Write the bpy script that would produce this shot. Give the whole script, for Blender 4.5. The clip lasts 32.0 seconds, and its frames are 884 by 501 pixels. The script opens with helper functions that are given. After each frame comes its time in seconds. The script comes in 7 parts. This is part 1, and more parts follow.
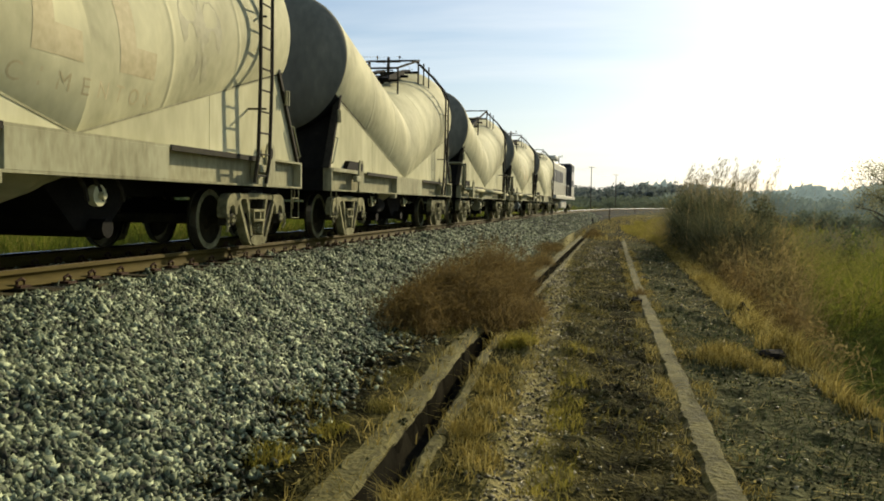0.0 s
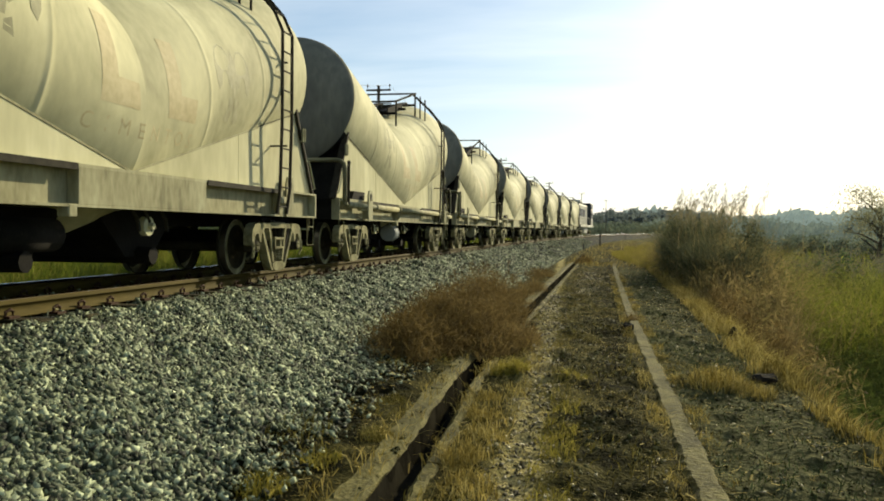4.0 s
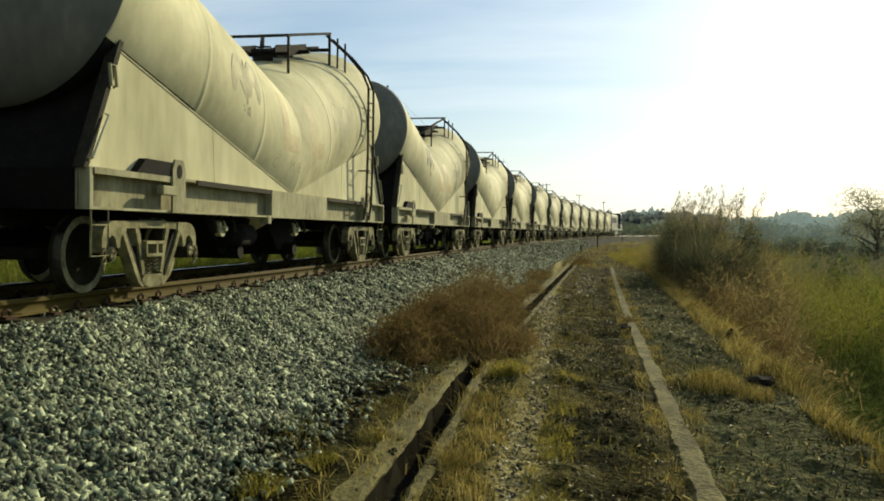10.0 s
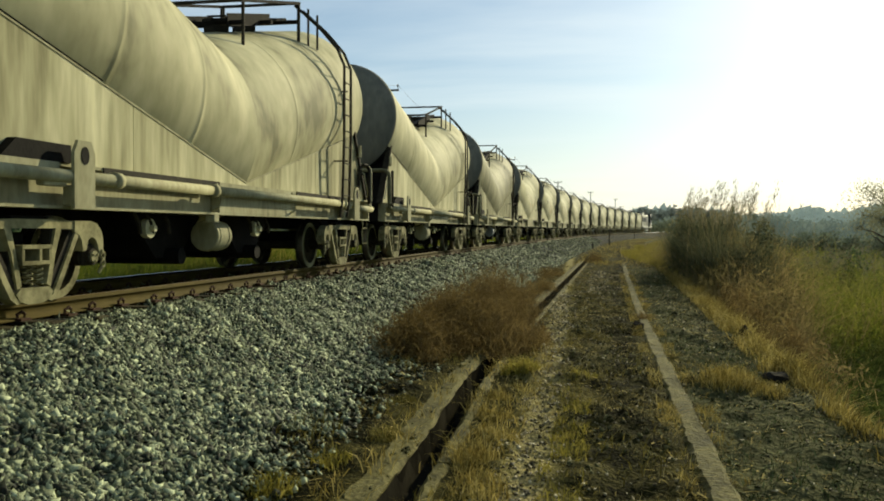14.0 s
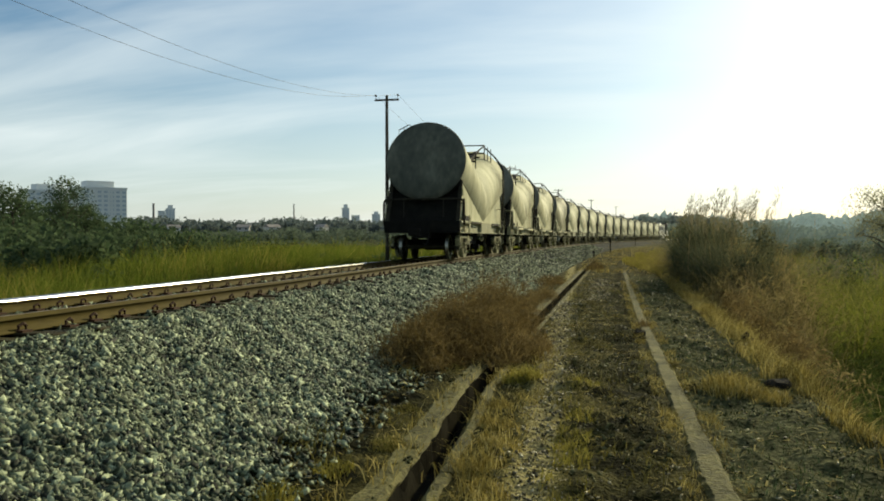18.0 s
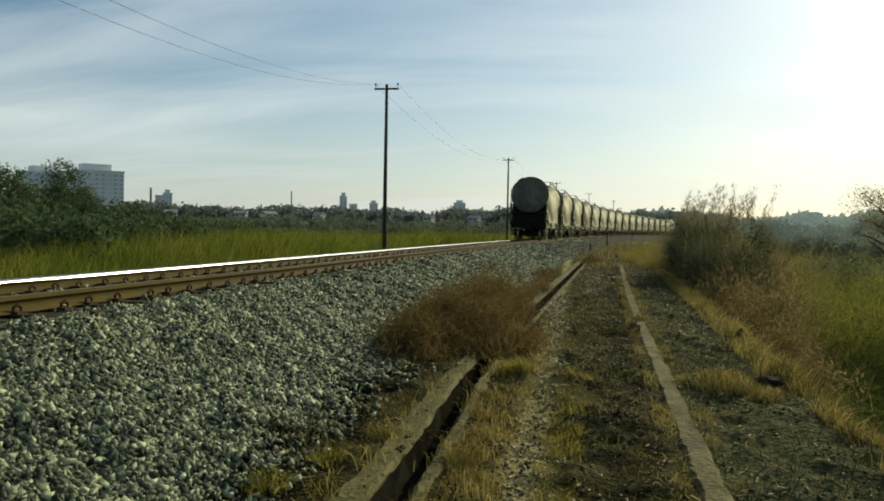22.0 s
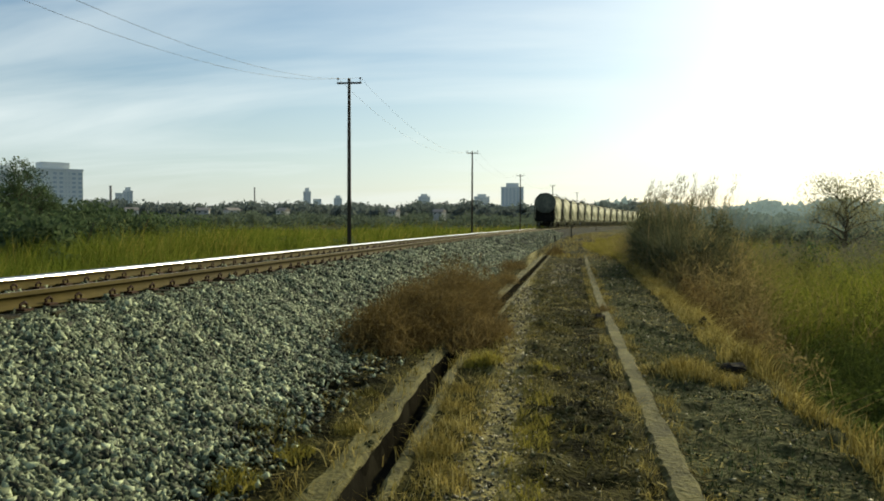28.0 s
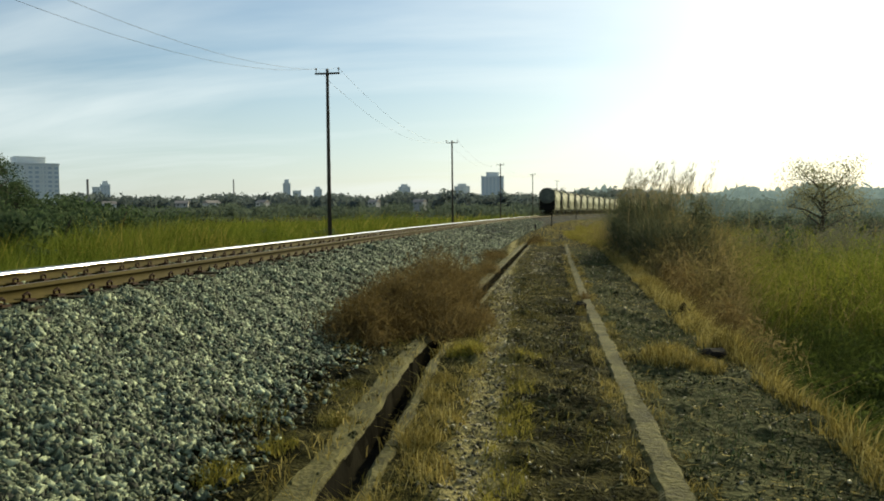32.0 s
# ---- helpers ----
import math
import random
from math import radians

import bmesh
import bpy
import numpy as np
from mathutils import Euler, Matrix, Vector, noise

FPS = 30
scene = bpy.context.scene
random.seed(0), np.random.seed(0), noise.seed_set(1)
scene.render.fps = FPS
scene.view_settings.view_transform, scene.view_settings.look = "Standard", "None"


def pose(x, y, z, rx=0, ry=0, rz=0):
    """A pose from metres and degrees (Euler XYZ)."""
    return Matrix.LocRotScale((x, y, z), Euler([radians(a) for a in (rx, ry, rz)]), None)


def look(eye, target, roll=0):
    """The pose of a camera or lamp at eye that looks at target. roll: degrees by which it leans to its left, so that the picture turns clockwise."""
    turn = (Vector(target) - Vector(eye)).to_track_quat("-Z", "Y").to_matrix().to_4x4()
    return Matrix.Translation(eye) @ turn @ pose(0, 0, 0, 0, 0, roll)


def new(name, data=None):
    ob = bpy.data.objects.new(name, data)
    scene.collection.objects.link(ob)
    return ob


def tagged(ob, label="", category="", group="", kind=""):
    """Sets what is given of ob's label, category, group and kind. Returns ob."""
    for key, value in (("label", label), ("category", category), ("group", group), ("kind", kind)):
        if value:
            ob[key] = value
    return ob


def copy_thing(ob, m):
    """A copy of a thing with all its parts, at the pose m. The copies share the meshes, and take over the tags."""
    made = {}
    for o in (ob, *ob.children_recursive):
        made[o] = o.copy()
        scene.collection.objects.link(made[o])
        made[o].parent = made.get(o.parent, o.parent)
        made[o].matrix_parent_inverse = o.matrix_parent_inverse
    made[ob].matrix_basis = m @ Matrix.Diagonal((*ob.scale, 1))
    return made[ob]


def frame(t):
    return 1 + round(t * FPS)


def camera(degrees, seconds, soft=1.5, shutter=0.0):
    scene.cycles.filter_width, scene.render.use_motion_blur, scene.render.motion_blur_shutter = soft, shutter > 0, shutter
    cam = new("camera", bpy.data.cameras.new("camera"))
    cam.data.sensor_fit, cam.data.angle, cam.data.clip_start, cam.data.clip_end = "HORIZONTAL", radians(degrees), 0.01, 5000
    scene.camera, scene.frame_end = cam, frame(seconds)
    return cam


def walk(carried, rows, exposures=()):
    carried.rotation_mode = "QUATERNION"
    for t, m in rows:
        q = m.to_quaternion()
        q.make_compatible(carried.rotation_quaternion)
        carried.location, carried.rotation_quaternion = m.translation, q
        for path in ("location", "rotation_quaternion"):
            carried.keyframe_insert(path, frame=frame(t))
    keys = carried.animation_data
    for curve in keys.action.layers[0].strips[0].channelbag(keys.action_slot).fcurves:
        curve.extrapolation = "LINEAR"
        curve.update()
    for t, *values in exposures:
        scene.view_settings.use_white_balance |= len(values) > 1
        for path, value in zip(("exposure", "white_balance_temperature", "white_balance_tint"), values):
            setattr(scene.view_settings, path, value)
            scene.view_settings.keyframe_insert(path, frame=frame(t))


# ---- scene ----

# ======== camera: held in the hand at one spot, only its aim drifts ========
EYE = (0.0, 0.0, 1.6)
cam = camera(54.0, 32.0, soft=1.85)
AIM = (
    (0, 86.84, -1.02, 11.47), (0.5, 86.60, -1.35, 11.23), (1, 86.39, -1.21, 11.11), (1.5, 86.60, -1.56, 10.79), (2, 87.42, -1.12, 10.88),
    (2.5, 88.21, -0.96, 11.15), (3, 88.51, -0.90, 11.33), (3.5, 88.63, -0.75, 11.15), (5.5, 88.52, -0.42, 10.34), (6, 88.49, -0.60, 10.81),
    (6.5, 88.56, -0.66, 10.89), (7, 88.92, -0.53, 11.25), (7.5, 88.93, -0.42, 10.88), (8, 89.02, -0.50, 10.44), (8.5, 89.19, -0.38, 10.30),
    (9, 89.26, -0.36, 10.31), (9.5, 89.17, -0.37, 10.50), (10, 88.72, -0.69, 10.71), (10.5, 88.44, -1.00, 11.03), (11, 88.90, -0.76, 11.35),
    (11.5, 88.74, -0.52, 11.62), (12, 89.06, -0.62, 11.28), (12.5, 88.90, -0.43, 11.34), (13, 88.89, -0.47, 11.05), (13.5, 88.60, -0.31, 11.41),
    (15.5, 89.17, -0.04, 11.37), (16, 89.56, -0.22, 11.29), (16.5, 89.43, -0.29, 11.73), (17, 89.40, -0.13, 11.66), (17.5, 89.19, -0.11, 11.34),
    (18, 89.20, 0.18, 11.52), (18.5, 89.05, 0.16, 11.13), (19, 89.11, -0.01, 11.00), (19.5, 89.08, -0.08, 11.13), (20, 89.03, -0.26, 10.88),
    (20.5, 88.85, -0.06, 10.83), (21, 88.65, -0.27, 10.51), (21.5, 88.64, -0.72, 10.81), (22, 88.57, -1.04, 11.33), (22.5, 88.37, -0.95, 11.27),
    (23, 88.61, -0.81, 11.06), (23.5, 88.58, -0.31, 11.03), (24, 88.57, -0.21, 10.57), (24.5, 88.24, -0.33, 10.43), (25, 88.29, -0.33, 10.28),
    (25.5, 87.98, -0.41, 9.93), (27.5, 88.30, 0.15, 9.13), (28, 88.18, -0.16, 9.02), (28.5, 88.28, 0.18, 9.09), (29, 88.04, 0.15, 8.93),
    (29.5, 87.93, 0.28, 8.56), (30, 87.99, 0.21, 8.04), (30.5, 87.87, 0.22, 7.69), (31, 87.81, 0.36, 7.47), (31.5, 87.82, 0.66, 7.52),
    (32, 87.51, 0.57, 7.74))
walk(cam, [(t, pose(*EYE, rx, ry, rz)) for t, rx, ry, rz in AIM], exposures=((0, 0.14, 7030, 5), (1, 0.16, 7030, 4), (2, 0.28, 7030, 3), (3, 0.33, 7030, 3), (6, 0.1, 6980, 2), (7, 0.0, 6980, 2), (9, 0.2, 6980, 1), (10.5, 0.08, 6980, 0), (12.5, 0.02, 6930, -1), (16, 0.05, 6930, -2), (19, 0.05, 6930, -2), (20.4, 0.05, 6930, -2), (21.1, 0.08, 6930, -2), (22, -0.22, 6930, -2), (25, -0.22, 6930, -2), (28, 0.02, 6880, -2.5), (32, 0.03, 6880, -2.5)))

# ======== light: low morning sun ahead to the right, thin high cloud ========
SUN_AZ, SUN_EL = radians(23), radians(24)      # azimuth from +y towards +x
world = bpy.data.worlds.new("sky")
scene.world = world
world.use_nodes = True
wn, wl = world.node_tree.nodes, world.node_tree.links
bg = wn["Background"]
sky = wn.new("ShaderNodeTexSky")
sky.sky_type, sky.sun_disc = "NISHITA", False
sky.sun_elevation, sky.sun_rotation = SUN_EL, SUN_AZ
sky.air_density, sky.dust_density, sky.ozone_density = 1.0, 1.0, 4.5
co = wn.new("ShaderNodeTexCoord")
sep = wn.new("ShaderNodeSeparateXYZ")
wl.new(co.outputs["Generated"], sep.inputs[0])
lift = wn.new("ShaderNodeMath")
lift.operation, lift.inputs[1].default_value = "ADD", 0.16
wl.new(sep.outputs["Z"], lift.inputs[0])
flat = []
for axis in ("X", "Y"):
    dv = wn.new("ShaderNodeMath")
    dv.operation = "DIVIDE"
    wl.new(sep.outputs[axis], dv.inputs[0])
    wl.new(lift.outputs[0], dv.inputs[1])
    flat.append(dv)
cxyz = wn.new("ShaderNodeCombineXYZ")
wl.new(flat[0].outputs[0], cxyz.inputs["X"])
wl.new(flat[1].outputs[0], cxyz.inputs["Y"])
mp = wn.new("ShaderNodeMapping")
mp.inputs["Rotation"].default_value = (0, 0, radians(14))
mp.inputs["Scale"].default_value = (0.42, 1.35, 1.0)
cn = wn.new("ShaderNodeTexNoise")
cn.inputs["Scale"].default_value, cn.inputs["Detail"].default_value, cn.inputs["Roughness"].default_value, cn.inputs["Distortion"].default_value = 0.9, 6, 0.52, 0.5
cr = wn.new("ShaderNodeValToRGB")
cr.color_ramp.elements[0].position, cr.color_ramp.elements[1].position = 0.45, 0.74
cmix = wn.new("ShaderNodeMix")
cmix.data_type = "RGBA"
cmix.inputs["B"].default_value = (10.0, 10.4, 11.4, 1)
cm = wn.new("ShaderNodeMath")
cm.operation = "MULTIPLY"
cm.inputs[1].default_value = 0.62
wl.new(cxyz.outputs[0], mp.inputs["Vector"])
wl.new(mp.outputs["Vector"], cn.inputs["Vector"])
wl.new(cn.outputs["Fac"], cr.inputs["Fac"])
wl.new(cr.outputs["Color"], cm.inputs[0])
wl.new(cm.outputs["Value"], cmix.inputs["Factor"])
wl.new(sky.outputs["Color"], cmix.inputs["A"])
# thin pale haze low over the horizon
low = wn.new("ShaderNodeMapRange")
low.inputs["From Min"].default_value, low.inputs["From Max"].default_value = 0.22, 0.0
low.inputs["To Max"].default_value = 0.5
wl.new(sep.outputs["Z"], low.inputs["Value"])
hmix = wn.new("ShaderNodeMix")
hmix.data_type = "RGBA"
hmix.inputs["B"].default_value = (8.8, 9.2, 10.2, 1)
wl.new(low.outputs["Result"], hmix.inputs["Factor"])
wl.new(cmix.outputs["Result"], hmix.inputs["A"])
wl.new(hmix.outputs["Result"], bg.inputs["Color"])
bg.inputs["Strength"].default_value = 0.10

sun = new("sun", bpy.data.lights.new("sun", "SUN"))
sun.data.energy, sun.data.angle, sun.data.color = 5.0, radians(0.8), (1.0, 0.88, 0.66)
sd = Vector((math.sin(SUN_AZ) * math.cos(SUN_EL), math.cos(SUN_AZ) * math.cos(SUN_EL), math.sin(SUN_EL)))
sun.matrix_world = look(sd * 100, (0, 0, 0))


# ======== materials ========
def material(name, stops, rough=0.8, metal=0.0, scale=3.0, fine=40.0, bump=0.3, stretch=(1, 1, 1), dist=0.02, grain=0.4, warp=0.0, per=0.0, spec=0.12, island=False, ruts=()):
    """Colours from two scales of noise in the object's own space; stops: (position, colour)."""
    m = bpy.data.materials.new(name)
    m.use_nodes = True
    n, l = m.node_tree.nodes, m.node_tree.links
    b = n["Principled BSDF"]
    b.inputs["Roughness"].default_value, b.inputs["Metallic"].default_value = rough, metal
    b.inputs["Specular IOR Level"].default_value = spec
    c = n.new("ShaderNodeTexCoord")
    mpn = n.new("ShaderNodeMapping")
    mpn.inputs["Scale"].default_value = stretch
    l.new(c.outputs["Object"], mpn.inputs["Vector"])
    a = n.new("ShaderNodeTexNoise")
    a.inputs["Scale"].default_value, a.inputs["Detail"].default_value = scale, 5
    f = n.new("ShaderNodeTexNoise")
    f.inputs["Scale"].default_value, f.inputs["Detail"].default_value = fine, 3
    for t in (a, f):
        l.new(mpn.outputs["Vector"], t.inputs["Vector"])
    mix = n.new("ShaderNodeMix")
    mix.inputs["Factor"].default_value = grain
    a.inputs["Distortion"].default_value = warp
    l.new(a.outputs["Fac"], mix.inputs["A"])
    l.new(f.outputs["Fac"], mix.inputs["B"])
    value = mix.outputs["Result"]
    if per:
        g = n.new("ShaderNodeNewGeometry") if island else n.new("ShaderNodeObjectInfo")
        ma = n.new("ShaderNodeMath")
        ma.operation, ma.inputs[1].default_value, ma.inputs[2].default_value = "MULTIPLY_ADD", per, -per / 2
        l.new(g.outputs["Random Per Island" if island else "Random"], ma.inputs[0])
        ad = n.new("ShaderNodeMath")
        l.new(value, ad.inputs[0])
        l.new(ma.outputs[0], ad.inputs[1])
        value = ad.outputs[0]
    r = n.new("ShaderNodeValToRGB")
    e = r.color_ramp.elements
    while len(e) < len(stops):
        e.new(0.5)
    for k, (p, col) in zip(e, stops):
        k.position, k.color = p, (*col, 1)
    l.new(value, r.inputs["Fac"])
    l.new(r.outputs["Color"], b.inputs["Base Color"])
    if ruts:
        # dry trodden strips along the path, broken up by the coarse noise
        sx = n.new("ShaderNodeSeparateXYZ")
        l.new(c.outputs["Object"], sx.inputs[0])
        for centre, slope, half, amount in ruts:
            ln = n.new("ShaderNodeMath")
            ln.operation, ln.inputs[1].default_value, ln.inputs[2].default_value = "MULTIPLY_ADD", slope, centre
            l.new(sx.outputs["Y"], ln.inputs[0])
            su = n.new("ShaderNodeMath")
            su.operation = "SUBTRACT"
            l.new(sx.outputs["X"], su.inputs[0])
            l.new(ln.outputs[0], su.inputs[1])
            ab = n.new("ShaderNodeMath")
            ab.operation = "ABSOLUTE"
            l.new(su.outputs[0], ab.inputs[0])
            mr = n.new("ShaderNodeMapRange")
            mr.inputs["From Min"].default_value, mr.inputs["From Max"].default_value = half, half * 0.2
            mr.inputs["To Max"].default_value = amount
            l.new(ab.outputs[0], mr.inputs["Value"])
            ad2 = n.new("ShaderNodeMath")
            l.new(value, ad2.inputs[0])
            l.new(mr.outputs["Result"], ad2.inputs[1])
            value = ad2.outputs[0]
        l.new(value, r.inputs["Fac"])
    if bump:
        bn = n.new("ShaderNodeBump")
        bn.inputs["Strength"].default_value, bn.inputs["Distance"].default_value = bump, dist
        l.new(f.outputs["Fac"], bn.inputs["Height"])
        l.new(bn.outputs["Normal"], b.inputs["Normal"])
    return m


def leafy(name, stops, through_light=0.35, rough=0.9, scale=0.4):
    """Foliage: colour by blade and by patch, part of the light passing through the blade."""
    m = material(name, stops, rough, scale=scale, fine=2.0, bump=0, per=0.55, island=True, spec=0.05)
    n, l = m.node_tree.nodes, m.node_tree.links
    b = n["Principled BSDF"]
    tr = n.new("ShaderNodeBsdfTranslucent")
    src = b.inputs["Base Color"].links[0].from_socket
    l.new(src, tr.inputs["Color"])
    mx = n.new("ShaderNodeMixShader")
    mx.inputs[0].default_value = through_light
    l.new(b.outputs[0], mx.inputs[1])
    l.new(tr.outputs[0], mx.inputs[2])
    l.new(mx.outputs[0], n["Material Output"].inputs["Surface"])
    return m


M = dict(
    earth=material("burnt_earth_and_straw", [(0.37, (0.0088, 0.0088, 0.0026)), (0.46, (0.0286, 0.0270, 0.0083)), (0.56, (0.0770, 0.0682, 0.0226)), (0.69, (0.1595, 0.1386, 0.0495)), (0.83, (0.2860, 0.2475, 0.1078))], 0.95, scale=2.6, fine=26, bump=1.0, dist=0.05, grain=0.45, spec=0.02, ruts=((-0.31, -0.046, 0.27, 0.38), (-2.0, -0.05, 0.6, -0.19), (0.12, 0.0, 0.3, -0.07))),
    crust=material("grey_green_soil_crust", [(0.33, (0.02, 0.021, 0.008)), (0.45, (0.05, 0.051, 0.0205)), (0.57, (0.094, 0.094, 0.041)), (0.72, (0.165, 0.16, 0.078))], 0.95, scale=3.4, fine=18, bump=1.0, dist=0.05, grain=0.5, spec=0.02),
    field=material("field_soil", [(0.3, (0.03, 0.034, 0.012)), (0.6, (0.06, 0.06, 0.022)), (0.8, (0.09, 0.08, 0.035))], 0.95, scale=0.06, fine=2, bump=0.4, dist=0.1, spec=0.02),
    ballast=material("ballast_bed", [(0.3, (0.014, 0.015, 0.012)), (0.5, (0.04, 0.042, 0.035)), (0.7, (0.085, 0.088, 0.075))], 0.95, scale=6, fine=38, bump=1.0, dist=0.06, spec=0.03),
    stone=material("crushed_granite", [(0.2, (0.012, 0.0152, 0.0078)), (0.4, (0.06, 0.0735, 0.039)), (0.6, (0.165, 0.192, 0.106)), (0.85, (0.48, 0.53, 0.32))], 0.75, scale=8, fine=60, bump=0.3, per=0.62, island=True, spec=0.25),
    concrete=material("weathered_concrete", [(0.32, (0.0306, 0.0292, 0.0086)), (0.46, (0.0864, 0.0780, 0.0248)), (0.6, (0.1603, 0.1421, 0.0479)), (0.75, (0.2509, 0.2227, 0.0813))], 0.9, scale=2.2, fine=26, bump=0.8, dist=0.03, warp=0.8),
    # silt of the drain floor; also paints the shade inside its walls
    silt_shade=material("drain_silt_and_wall_shade", [(0.3, (0.0077, 0.0074, 0.0058)), (0.7, (0.0256, 0.0235, 0.0160))], 1.0, scale=3, fine=20, bump=0.5, spec=0.0),
    rust=material("rusted_rail_steel", [(0.3, (0.0403, 0.0295, 0.0045)), (0.55, (0.0739, 0.0545, 0.0086)), (0.75, (0.1120, 0.0830, 0.0150))], 0.85, 0.0, scale=2.0, fine=25, bump=0.2, stretch=(1, 0.15, 1)),
    polished=material("polished_rail_head", [(0.3, (0.6, 0.59, 0.57)), (0.7, (0.8, 0.79, 0.77))], 0.2, 1.0, scale=2, fine=30, bump=0.03, stretch=(1, 0.05, 1)),
    worn=material("worn_dull_rail_head", [(0.3, (0.2, 0.14, 0.075)), (0.7, (0.34, 0.26, 0.15))], 0.55, 0.5, scale=2, fine=30, bump=0.05, stretch=(1, 0.05, 1)),
    sleeper=material("weathered_sleeper_wood", [(0.3, (0.0179, 0.0148, 0.0065)), (0.5, (0.0383, 0.0313, 0.0130)), (0.7, (0.0714, 0.0598, 0.0243))], 0.9, scale=3, fine=20, bump=0.7, stretch=(0.25, 2, 2), per=0.3),
    clip=material("rusted_clip_iron", [(0.3, (0.032, 0.019, 0.012)), (0.7, (0.096, 0.0522, 0.03))], 0.8, 0.3, scale=9, fine=50, bump=0.3),
    tank=material("cement_dusted_cream_paint", [(0.28, (0.30, 0.282, 0.162)), (0.42, (0.45, 0.428, 0.25)), (0.55, (0.57, 0.54, 0.32)), (0.72, (0.72, 0.685, 0.43))], 0.78, scale=0.75, fine=8, bump=0.04, stretch=(1, 1, 0.65), grain=0.2, warp=0.9, per=0.10, spec=0.16),
    tank_dirty=material("grimy_cream_paint", [(0.32, (0.1836, 0.1728, 0.0886)), (0.40, (0.3564, 0.3370, 0.1858)), (0.53, (0.5292, 0.4968, 0.2894)), (0.68, (0.7020, 0.6610, 0.3996))], 0.75, scale=0.8, fine=4, bump=0.03, stretch=(1, 1, 0.55), grain=0.25, warp=0.4, per=0.1, spec=0.16),
    tank_soiled=material("heavily_soiled_cream_paint", [(0.32, (0.105, 0.1, 0.05)), (0.43, (0.2, 0.19, 0.098)), (0.55, (0.3, 0.284, 0.155)), (0.68, (0.46, 0.435, 0.255))], 0.72, scale=0.8, fine=4, bump=0.03, stretch=(1, 1, 0.5), grain=0.28, warp=0.5, per=0.1, spec=0.2),
    skirt_soiled=material("heavily_soiled_streaked_paint", [(0.36, (0.09, 0.087, 0.038)), (0.46, (0.19, 0.182, 0.09)), (0.54, (0.285, 0.272, 0.148)), (0.66, (0.5, 0.475, 0.29))], 0.8, scale=1.6, fine=6, bump=0.03, stretch=(1, 1, 0.22), grain=0.35, warp=0.4, per=0.1),
    skirt_dirty=material("grimy_streaked_cream_paint", [(0.34, (0.1464, 0.1366, 0.0683)), (0.45, (0.3172, 0.2989, 0.1647)), (0.54, (0.4514, 0.4270, 0.2501)), (0.68, (0.6832, 0.6466, 0.4026))], 0.85, scale=1.5, fine=7, bump=0.03, stretch=(1, 1, 0.16), grain=0.4, warp=0.3, per=0.12),
    skirt=material("streaked_cream_paint", [(0.25, (0.26, 0.245, 0.138)), (0.42, (0.43, 0.408, 0.24)), (0.6, (0.56, 0.535, 0.325)), (0.8, (0.74, 0.705, 0.465))], 0.85, scale=1.0, fine=5, bump=0.03, stretch=(1, 1, 0.35), grain=0.35, warp=0.3, per=0.12),
    frame=material("dusty_cream_underframe_paint", [(0.25, (0.1201, 0.1121, 0.0601)), (0.45, (0.2772, 0.2617, 0.1478)), (0.65, (0.4066, 0.3925, 0.2402))], 0.8, scale=2.2, fine=14, bump=0.1, stretch=(1, 1, 0.4), per=0.12),
    endgrey=material("dull_grey_tank_end", [(0.3, (0.1008, 0.1022, 0.0806)), (0.55, (0.1612, 0.1603, 0.1233)), (0.75, (0.2417, 0.2355, 0.1754))], 0.85, scale=1.4, fine=8, bump=0.05, stretch=(1, 1, 0.4)),
    dark=material("grimy_black_iron", [(0.3, (0.004, 0.004, 0.003)), (0.6, (0.012, 0.011, 0.008)), (0.8, (0.03, 0.026, 0.018))], 0.9, 0.0, scale=4, fine=25, bump=0.2),
    railing=material("dark_painted_railing", [(0.3, (0.014, 0.013, 0.009)), (0.7, (0.05, 0.044, 0.028))], 0.85, 0.0, scale=6, fine=30, bump=0.1),
    bogie=material("dusty_cast_steel", [(0.26, (0.0375, 0.0335, 0.0161)), (0.44, (0.1562, 0.1451, 0.0713)), (0.64, (0.3500, 0.3261, 0.1725))], 0.85, 0.0, scale=3.2, fine=16, bump=0.25, grain=0.3, per=0.1),
    wheel=material("worn_wheel_steel", [(0.3, (0.0140, 0.0126, 0.0075)), (0.7, (0.0420, 0.0363, 0.0200))], 0.95, 0.0, scale=5, fine=30, bump=0.1, spec=0.02),
    tread=material("bright_wheel_rim", [(0.3, (0.22, 0.21, 0.16)), (0.7, (0.4, 0.38, 0.3))], 0.38, 1.0, scale=5, fine=30, bump=0.05),
    orange=material("faded_orange_lettering", [(0.3, (0.32, 0.245, 0.12)), (0.45, (0.42, 0.325, 0.162)), (0.65, (0.53, 0.42, 0.225))], 0.6, scale=2.5, fine=12, bump=0),
    lettering=material("worn_dark_lettering", [(0.3, (0.28, 0.265, 0.16)), (0.5, (0.385, 0.365, 0.22)), (0.7, (0.5, 0.475, 0.29))], 0.7, scale=4, fine=14, bump=0),
    endblack=material("dark_grey_tank_end", [(0.3, (0.0556, 0.0605, 0.0485)), (0.5, (0.0984, 0.1026, 0.0781)), (0.7, (0.1745, 0.1767, 0.1298))], 0.85, scale=0.9, fine=6, bump=0.05, stretch=(1, 1, 0.6)),
    olive_faint=material("washed_out_olive_emblem", [(0.3, (0.2546, 0.2405, 0.1433)), (0.45, (0.3395, 0.3225, 0.1933)), (0.65, (0.4432, 0.4168, 0.2546))], 0.7, scale=3.5, fine=12, bump=0),
